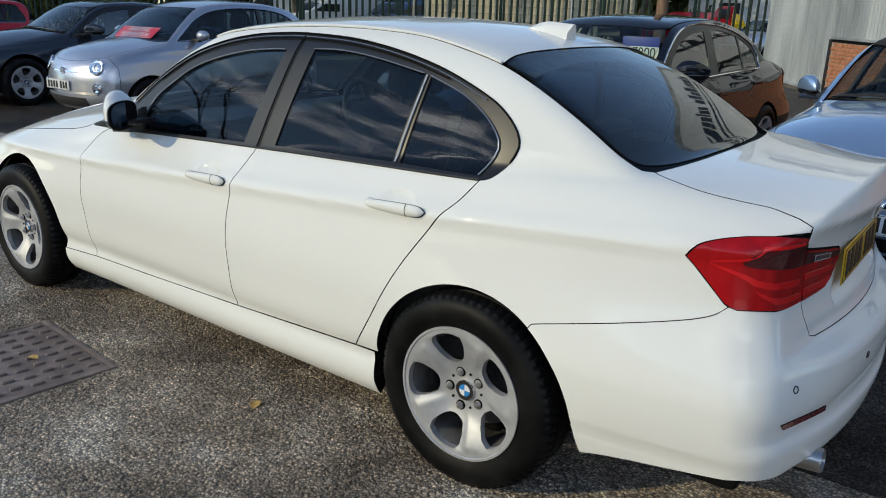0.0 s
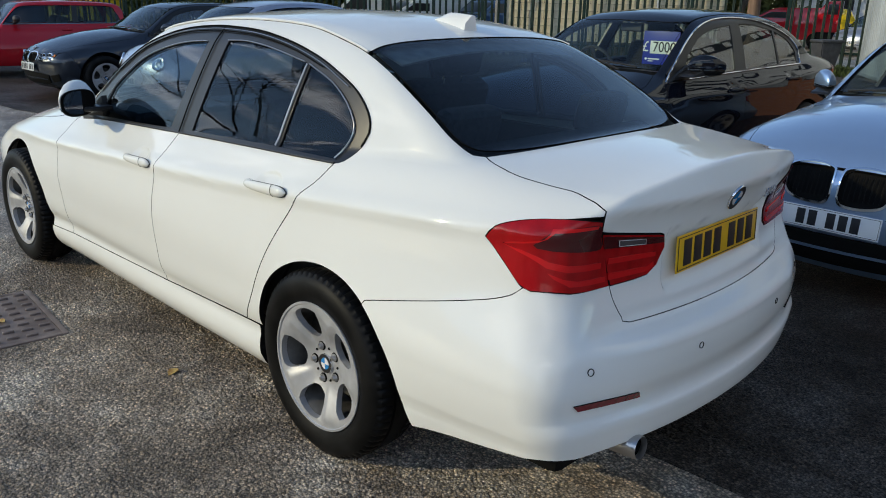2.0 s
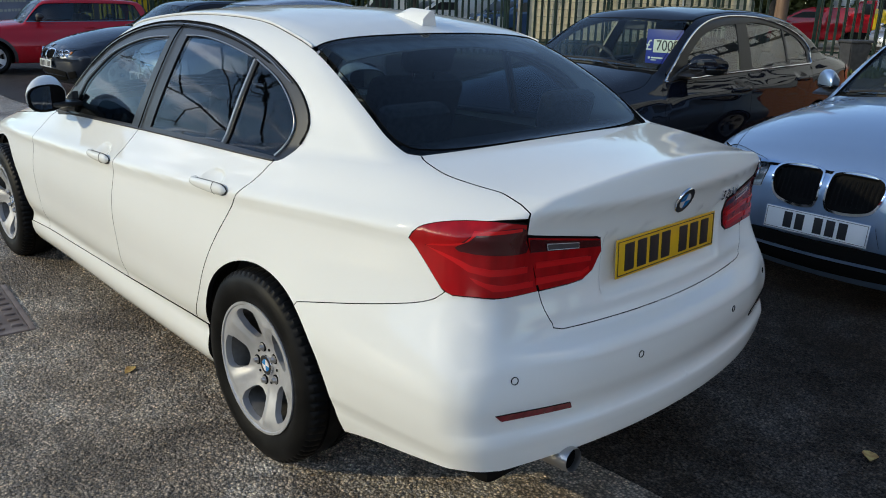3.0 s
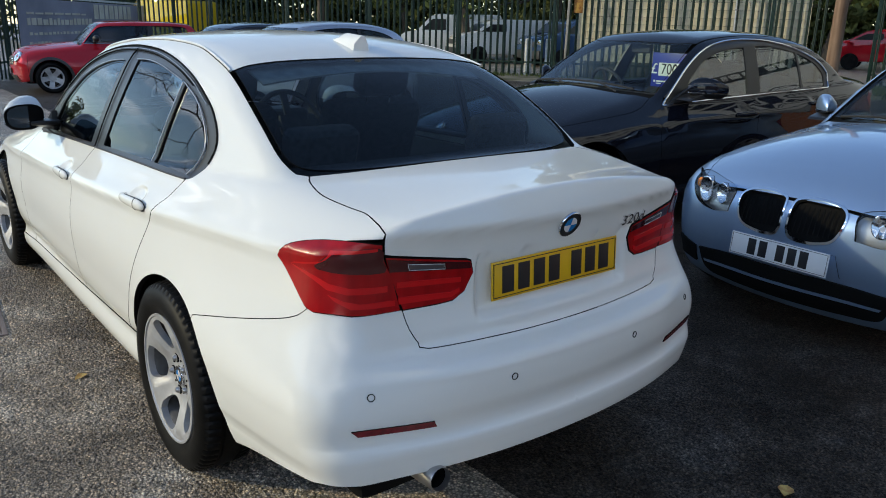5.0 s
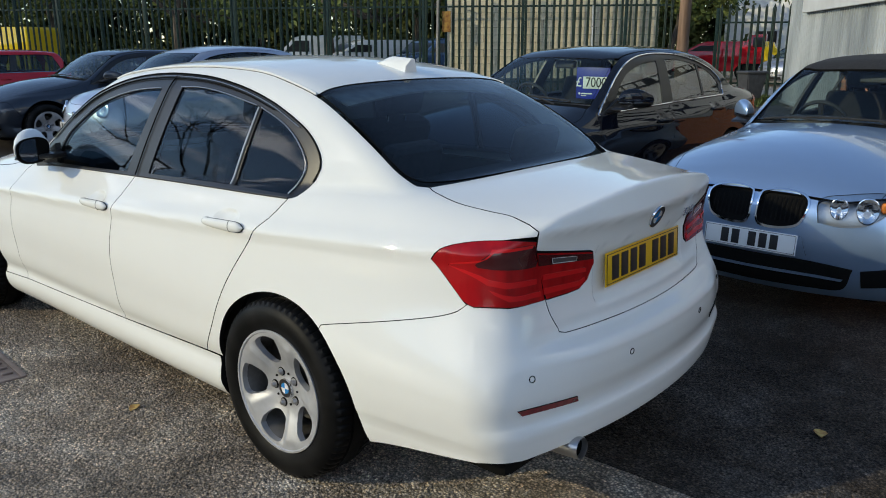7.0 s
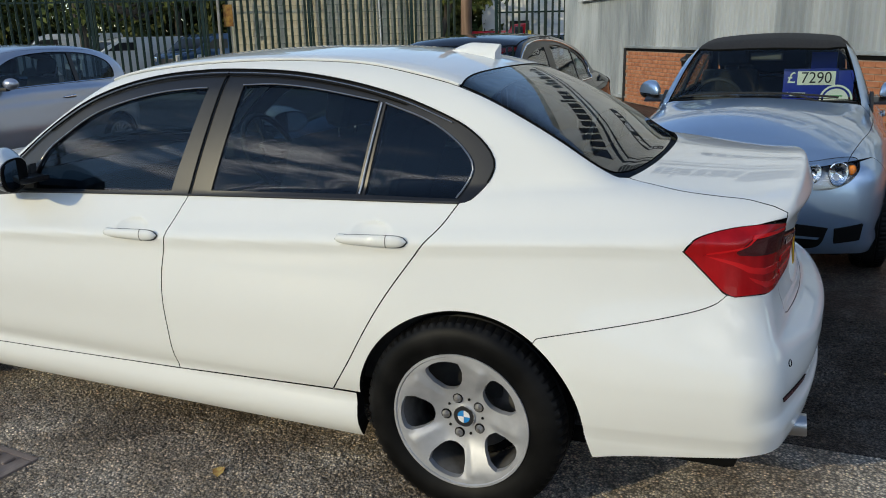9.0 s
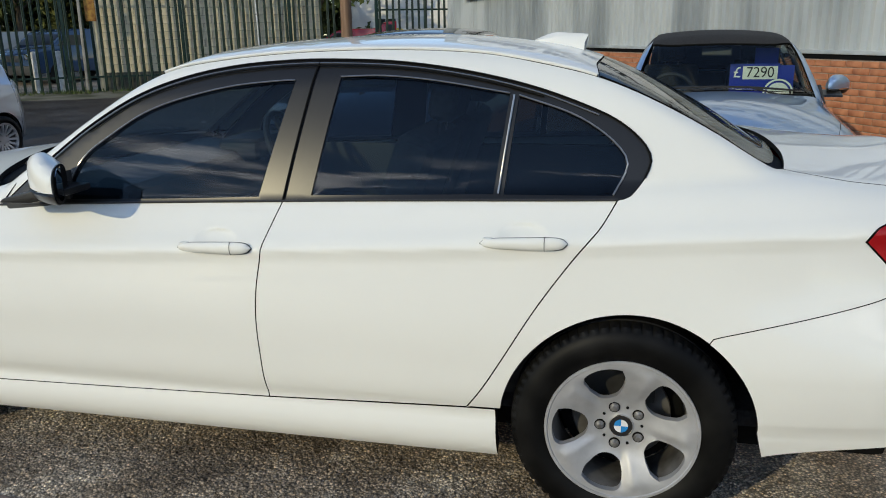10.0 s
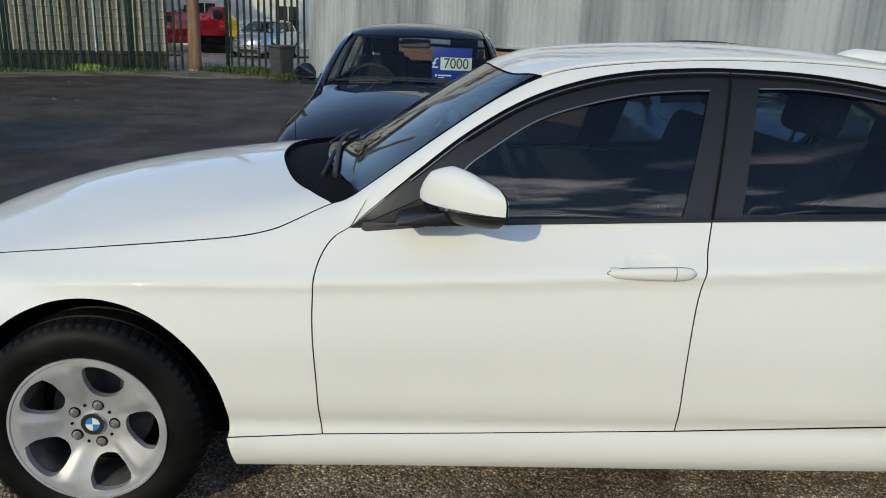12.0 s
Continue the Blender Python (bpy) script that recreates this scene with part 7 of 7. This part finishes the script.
# ---- lamp and bin by the building ----
lamp = new("wall_lamp")
lamp.matrix_world = WALL @ pose(7.95, -0.09, 0.93)
tagged(lamp, "small dark metal lantern on a brick wall", "lamp")
part("bracket", box(-0.05, -0.02, 0.05, 0.05, 0.09, 0.13, 0.006), M["plastic"], lamp)
part("hood", lathe([(0.0, 0.11), (0.09, 0.05), (0.10, 0.02), (0.08, 0.02)], 14, axis="z", m=pose(0, -0.04, 0)), M["plastic"], lamp)
part("lantern_body", lathe([(0.075, 0.02), (0.06, -0.10), (0.03, -0.14), (0.0, -0.15)], 14, axis="z", m=pose(0, -0.04, 0)), M["trim"], lamp)
M["bin"] = mottled(material("grey_bin_plastic", (0.05, 0.05, 0.055), 0.5), (0.04, 0.04, 0.045), (0.065, 0.065, 0.07), 8, 5)
wheelie = new("wheelie_bin")
wheelie.matrix_world = pose(-5.2, 18.1, 0, 0, 0, -35) @ Matrix.Scale(0.82, 4)
tagged(wheelie, "dark grey plastic wheelie bin beside a wall", "bin")
bm = bmesh.new()
lo = [bm.verts.new(p) for p in ((-0.22, -0.22, 0.06), (0.22, -0.22, 0.06), (0.22, 0.22, 0.06), (-0.22, 0.22, 0.06))]
hi = [bm.verts.new(p) for p in ((-0.29, -0.32, 0.95), (0.29, -0.32, 0.95), (0.29, 0.36, 0.95), (-0.29, 0.36, 0.95))]
bm.faces.new(lo[::-1])
bm.faces.new(hi)
for k in range(4):
    bm.faces.new((lo[k], lo[(k + 1) % 4], hi[(k + 1) % 4], hi[k]))
bmesh.ops.bevel(bm, geom=bm.edges[:], offset=0.03, segments=2, affect="EDGES")
part("body", bm, M["bin"], wheelie)
part("lid", box(-0.31, -0.35, 0.95, 0.31, 0.39, 1.03, 0.035, 3), M["bin"], wheelie)
part("handle_bar", tube([(-0.24, 0.42, 0.98), (0.24, 0.42, 0.98)], 0.015), M["bin"], wheelie)
for s in (-1, 1):
    part("wheel", lathe([(0.0, -0.03), (0.09, -0.03), (0.10, -0.02), (0.10, 0.02), (0.09, 0.03), (0.0, 0.03)], 18, axis="x", m=pose(s * 0.24, 0.27, 0.10)), M["rubber"], wheelie)

# ---- banner on the side fence ----
M["banner"] = mottled(material("grey_banner", (0.24, 0.235, 0.28), 0.6), (0.19, 0.185, 0.225), (0.29, 0.28, 0.33), 0.8, 6, 0.3, 3, 0.01)
M["banner_ink"] = mottled(material("cream_print", (0.55, 0.50, 0.40), 0.6), (0.48, 0.43, 0.34), (0.6, 0.56, 0.46), 3, 4)
banner = new("banner")
banner.matrix_world = pose(-17.3, 1.2, 0, 0, 0, math.degrees(math.atan2(6.5, -9.7)))
tagged(banner, "grey printed banner with cream lettering on a fence", "banner")
vs, fs = [], []
for i in range(41):
    x = 1.9 + 9.5 * i / 40
    for j in range(7):
        z = 0.25 + 1.62 * j / 6
        vs.append((x, -0.075 - 0.014 * math.sin(x * 2.6 + j * 0.5) * math.sin(math.pi * j / 6), z))
for i in range(40):
    for j in range(6):
        a = 7 * i + j
        fs.append((a, a + 7, a + 8, a + 1))
part_ob = raw("cloth", vs + [(x, y + 0.004, z) for x, y, z in vs], fs + [tuple(k + 287 for k in f[::-1]) for f in fs], [M["banner"]], banner)
part("top_rail", box(1.85, -0.06, 1.90, 11.5, -0.02, 1.96), M["whitepost"], banner, smooth=False)
random.seed(31)
for z, h, x0, x1, w0, gap in ((1.24, 0.17, 2.35, 6.6, 0.24, 0.07), (1.50, 0.05, 2.35, 6.3, 0.5, 0.1), (1.40, 0.42, 7.0, 10.2, 0.36, 0.10), (1.0, 0.07, 2.4, 6.3, 0.16, 0.09), (0.74, 0.10, 2.35, 3.7, 0.18, 0.06)):
    x = x0
    while x < x1:
        w = w0 * random.uniform(0.7, 1.3)
        part("bar", box(x, -0.094, z, x + w, -0.088, z + h * random.choice((1, 1, 0.8))), M["banner_ink"], banner, smooth=False)
        x += w + gap


# ---- trees and bushes ----
def leaf_cloud(rnd, clumps, per, size, spread):
    """Small bent leaves in clumps: vertices and faces."""
    cs = np.repeat(np.array(clumps), per, axis=0)
    n = len(cs)
    off = rnd.normal(size=(n, 3))
    off /= np.linalg.norm(off, axis=1)[:, None]
    p = cs[:, :3] + off * cs[:, 3:4] * spread * rnd.uniform(0.35, 1.0, (n, 1)) ** 0.5
    u = rnd.normal(size=(n, 3))
    u /= np.linalg.norm(u, axis=1)[:, None]
    v = np.cross(u, rnd.normal(size=(n, 3)))
    v /= np.linalg.norm(v, axis=1)[:, None]
    s = size * rnd.uniform(0.6, 1.4, (n, 1))
    vs = np.stack([p - u * s, p + v * s * 0.45, p + u * s, p - v * s * 0.45], 1).reshape(-1, 3)
    fs = np.arange(n * 4).reshape(-1, 4)
    return vs.tolist(), fs.tolist()


M["bark"] = mottled(material("bark", (0.07, 0.055, 0.04), 0.95), (0.035, 0.028, 0.02), (0.10, 0.08, 0.06), 5, 8, 0.8, 25, 0.02, stretch=(1, 1, 0.25))
M["leaves"] = mottled(material("dark_leaves", (0.05, 0.075, 0.02), 0.8, 0, 0, 0.15), (0.03, 0.05, 0.014), (0.16, 0.18, 0.05), 0.9, 8)
M["hedge"] = mottled(material("hedge_leaves", (0.04, 0.06, 0.02), 0.85, 0, 0, 0.1), (0.03, 0.045, 0.015), (0.14, 0.15, 0.05), 0.7, 8)


def limbs(bm, rnd, p, d, length, r, depth, tips):
    pts, q = [p], p.copy()
    for _ in range(4):
        d = (d + Vector(rnd.normal(size=3)) * 0.16 + Vector((0, 0, 0.05))).normalized()
        q = q + d * length / 4
        pts.append(q.copy())
    tube(pts, r, 7 if r > 0.05 else 4, bm, taper=[1, 0.88, 0.77, 0.67, 0.56])
    if depth == 0:
        tips.append(q)
        return
    for k in range(3 if depth > 1 else 4):
        start = pts[2 + k % 3] if k else q
        e = (d + Vector(rnd.normal(size=3)) * 0.62).normalized()
        limbs(bm, rnd, start, e, length * rnd.uniform(0.55, 0.78), r * 0.55, depth - 1, tips)


def tree(seed, h, depth, leafy, label):
    rnd = np.random.default_rng(seed)
    root = new("tree")
    tagged(root, label, "tree")
    bm, tips = bmesh.new(), []
    limbs(bm, rnd, Vector((0, 0, -0.1)), Vector((0, 0, 1)), h * 0.42, h * (0.024 if leafy else 0.0105), depth, tips)
    part("trunk", bm, M["bark"], root)
    if leafy:
        cl = [(*t, rnd.uniform(0.5, 1.0)) for t in tips]
        cl += [(rnd.normal() * h * 0.16, rnd.normal() * h * 0.16, rnd.uniform(0.36, 0.7) * h, rnd.uniform(0.4, 0.9)) for _ in range(30)]
        vs, fs = leaf_cloud(rnd, cl, leafy, 0.14, 1.0)
        raw("crown", vs, fs, [M["leaves"]], root)
    return root


oak = tree(5, 9.0, 3, 70, "dark leafy tree behind a steel fence")
oak.matrix_world = pose(-22.5, 19.5, 0)
ash = tree(9, 8.0, 3, 70, "dark leafy tree behind a steel fence")
ash.matrix_world = pose(-17.2, 23.5, 0, 0, 0, 60)
for ob, x, y, a in ((oak, -29.5, 16.5, 110), (ash, -33.5, 24.0, 200), (oak, -25.0, 27.0, 250), (ash, -37.5, 14.5, 20), (oak, -16.0, 33.0, 310), (ash, -22.0, 34.0, 140), (oak, -42.0, 23.0, 70), (ash, -13.2, 30.0, 280)):
    copy_thing(ob, pose(x, y, 0, 0, 0, a))
bare = tree(14, 10.5, 5, 0, "tall bare winter tree across the yard")
bare.matrix_world = pose(-12.5, -9.0, 0)
copy_thing(bare, pose(-19.0, -13.5, 0, 0, 0, 130))
rnd = np.random.default_rng(40)


def hedge(a, b, height, deep, count, label):
    a, b = np.array(a), np.array(b)
    f = rnd.uniform(0, 1, count)
    nrm = np.array((-(b - a)[1], (b - a)[0])) / np.linalg.norm(b - a)
    top = height * (0.75 + 0.25 * np.sin(f * 23) * np.sin(f * 9 + 1))
    cl = np.stack([a[0] + (b - a)[0] * f, a[1] + (b - a)[1] * f, rnd.uniform(0.02, 1.0, count) * top, rnd.uniform(0.5, 1.1, count)], 1)
    cl[:, :2] += nrm * rnd.normal(size=(count, 1)) * deep
    vs, fs = leaf_cloud(rnd, cl, 44, 0.24, 1.0)
    tagged(raw("hedge", vs, fs, [M["hedge"]]), label, "hedge", kind="stuff")


hedge((-50, 12), (-34, 33), 9.0, 1.2, 800, "tall dark hedge beyond a road")
hedge((-34, 33), (-15, 43), 9.0, 1.2, 800, "tall dark hedge beyond a road")
hedge((-62, -14), (-50, 12), 6.0, 1.0, 260, "tall dark hedge along a boundary")


# ---- vehicles and buildings beyond the fence ----
def van(paint, label, h=2.2, l=5.0):
    root = new("van")
    tagged(root, label, "van", "vehicles beyond the fence")
    k = h / 2.2
    part("body", prism([(-l / 2, 0.35), (-l / 2, 0.95), (-l / 2 + 0.25, 1.12), (-l / 2 + 0.75, 1.2), (-l / 2 + 1.35, h - 0.1), (-l / 2 + 1.7, h), (l / 2 - 0.05, h), (l / 2, h - 0.12), (l / 2, 0.35)], -0.95, 0.95, 0.06), paint, root)
    for s in (-1, 1):
        part("side_window", prism([(-l / 2 + 0.95, 1.22), (-l / 2 + 1.42, h - 0.25 * k), (-l / 2 + 2.0, h - 0.25 * k), (-l / 2 + 2.0, 1.22)], s * 0.955 - 0.01, s * 0.955 + 0.01), M["trim"], root, smooth=False)
        for x in (-l / 2 + 0.9, l / 2 - 0.95):
            part("wheel", lathe([(0.0, -0.1), (0.19, -0.1), (0.20, -0.09), (0.33, -0.1), (0.34, 0.0), (0.33, 0.1), (0.20, 0.09), (0.19, 0.1), (0, 0.1)], 22, m=pose(x, s * 0.86, 0.34)), M["rubber"], root)
        part("head_lamp", box(-l / 2 - 0.01, s * 0.72 - 0.17, 0.80, -l / 2 + 0.06, s * 0.72 + 0.17, 0.98, 0.02), M["chrome"], root)
    a = math.degrees(math.atan2(0.6, h - 1.3))
    part("windscreen", box(-0.01, -0.8, 0, 0.01, 0.8, (h - 1.42) / math.cos(radians(a)), 0.004, m=pose(-l / 2 + 0.80, 0, 1.24, 0, a, 0)), M["trim"], root)
    part("bumper", box(-l / 2 - 0.05, -0.92, 0.3, -l / 2 + 0.1, 0.92, 0.6, 0.04), M["plastic"], root)
    part("grille", box(-l / 2 - 0.012, -0.45, 0.72, -l / 2 + 0.02, 0.45, 0.92, 0.006), M["plastic"], root)
    return root


M["van_blue"] = flake_paint("dull_blue_paint", (0.03, 0.06, 0.12), 0.2, 0.4)
M["van_white"] = flake_paint("van_white_paint", (0.62, 0.62, 0.60), 0.0, 0.4)
M["van_yellow"] = flake_paint("yellow_paint", (0.60, 0.42, 0.02), 0.0, 0.4)
van(M["van_white"], "white van parked on a road beyond trees", 1.9, 4.4).matrix_world = pose(-25.5, 20.8, 0, 0, 0, 52)
van(M["van_white"], "white van parked on a road beyond trees", 1.7, 4.2).matrix_world = pose(-21.9, 20.6, 0, 0, 0, 65)
van(M["van_blue"], "dull blue van standing behind a steel fence", 1.75, 4.4).matrix_world = pose(-18.6, 21.6, 0, 0, 0, 75)
van(M["van_yellow"], "yellow van beyond the fence corner", 2.3, 5.0).matrix_world = pose(-38.0, 12.6, 0, 0, 0, 22)
van(M["red"], "red van parked behind the fence", 1.65, 4.2).matrix_world = pose(-12.2, 33.2, 0, 0, 0, 20)
copy_thing(small_car, pose(-7.3, 31.0, 0, 0, 0, 75))
digger = new("small_digger")
digger.matrix_world = pose(-10.1, 32.6, 0, 0, 0, 15)
tagged(digger, "small red and yellow digger behind a gate", "digger")
for s in (-1, 1):
    part("track", box(-0.8, s * 0.45 - 0.14, 0.0, 0.8, s * 0.45 + 0.14, 0.40, 0.12, 3), M["rubber"], digger)
part("chassis", box(-0.6, -0.4, 0.2, 0.6, 0.4, 0.7, 0.04), M["seal"], digger)
part("hood", prism([(-0.75, 0.7), (-0.7, 1.35), (-0.35, 1.9), (0.25, 1.95), (0.2, 0.7)], -0.45, 0.45, 0.05), M["red"], digger)
part("engine_cover", prism([(0.21, 0.7), (0.21, 1.65), (0.55, 1.6), (0.85, 1.1), (0.85, 0.7)], -0.45, 0.45, 0.05), M["van_yellow"], digger)
part("cab_window", box(-0.25, -0.46, 1.4, 0.12, -0.44, 1.8, 0.01), M["trim"], digger)

M["render"] = mottled(material("white_render", (0.72, 0.71, 0.68), 0.9), (0.62, 0.61, 0.57), (0.78, 0.77, 0.74), 0.7, 8, 0.3, 20, 0.005)
M["roof"] = mottled(material("slate_roof", (0.08, 0.075, 0.075), 0.8), (0.05, 0.048, 0.05), (0.12, 0.11, 0.105), 2, 8)
M["old_brick"] = mottled(material("dark_brick", (0.16, 0.09, 0.06), 0.9), (0.10, 0.055, 0.04), (0.21, 0.12, 0.08), 2, 9)


def house(m, length, depth, height, mat, cols, rows, label):
    root = new("house")
    root.matrix_world = m
    tagged(root, label, "house")
    part("wall", box(0, 0, 0, length, depth, height, 0.01), mat, root)
    part("roof", prism([(-0.3, height), (length + 0.3, height), (length + 0.3, height + 0.12), (-0.3, height + 0.12)], -0.4, depth + 0.4), M["roof"], root, smooth=False)
    bm = bmesh.new()
    a = [bm.verts.new(p) for p in ((-0.3, -0.4, height + 0.13), (length + 0.3, -0.4, height + 0.13), (length + 0.3, depth + 0.4, height + 0.13), (-0.3, depth + 0.4, height + 0.13), (-0.3, depth / 2, height + 2.2), (length + 0.3, depth / 2, height + 2.2))]
    for f in ((0, 1, 5, 4), (2, 3, 4, 5), (0, 4, 3), (1, 2, 5), (0, 3, 2, 1)):
        bm.faces.new([a[i] for i in f])
    part("roof_slope", bm, M["roof"], root, smooth=False)
    for j in range(rows):
        for i in range(cols):
            x, z = (i + 0.5) * length / cols, 0.9 + j * height / rows
            w = new("window")
            w.parent = root
            part("pane", box(x - 0.55, -0.02, z, x + 0.55, 0.0, z + 1.3), M["trim"], w, smooth=False)
            part("sill", box(x - 0.65, -0.10, z - 0.08, x + 0.65, 0.0, z - 0.005, 0.01), M["concrete"], w)
            part("frame", box(x - 0.03, -0.035, z, x + 0.03, -0.02, z + 1.3), M["render"], w, smooth=False)
    return root


house(pose(-15.0, 41.0, 0, 0, 0, 4), 22, 9, 7.5, M["render"], 5, 2, "white rendered building beyond the yard")
house(pose(18.0, -30.0, 0, 0, 0, 180), 44, 9, 5.6, M["old_brick"], 12, 2, "dark brick terrace across the street")
house(pose(-26.0, -30.0, 0, 0, 0, 170), 30, 9, 5.2, M["old_brick"], 8, 2, "dark brick terrace across the street")
# unseen terrace, added to close the horizon on this side
house(pose(30.0, 14.0, 0, 0, 0, -100), 34, 9, 5.2, M["old_brick"], 8, 2, "dark brick terrace across the street")

# ---- bricks of the plinth ----
random.seed(3)
brick_meshes = []
for k in range(5):
    me = bpy.data.meshes.new("brick")
    bm = box(-0.1065, 0, -0.032, 0.1065, 0.06, 0.032, 0.004, 1)
    for v in bm.verts:
        v.co += Vector([random.uniform(-0.0015, 0.0015) for _ in range(3)])
    bm.to_mesh(me)
    bm.free()
    me.materials.append(M["brick"])
    brick_meshes.append(me)
unit = [tuple(v.co) for v in brick_meshes[0].vertices]
unit_faces = [tuple(p.vertices) for p in brick_meshes[0].polygons]
vs, fs = [], []
for j in range(14):
    z, x = 0.04 + j * 0.0755, BRICK_FROM + 0.11 + (0.1125 if j % 2 else 0)
    while x < WALL_LEN - 0.1:
        if 8.9 < x < 13.6:
            ob = new("brick", random.choice(brick_meshes))
            ob.parent = wall_ob
            ob.matrix_local = pose(x, random.uniform(-0.002, 0.002), z)
        else:
            k = len(vs)
            dy = random.uniform(-0.002, 0.002)
            vs += [(a + x, b + dy, c + z) for a, b, c in unit]
            fs += [tuple(i + k for i in f) for f in unit_faces]
        x += 0.2245
rest = raw("brickwork", vs, fs, [M["brick"]], wall_ob)
rest["kind"] = "stuff"
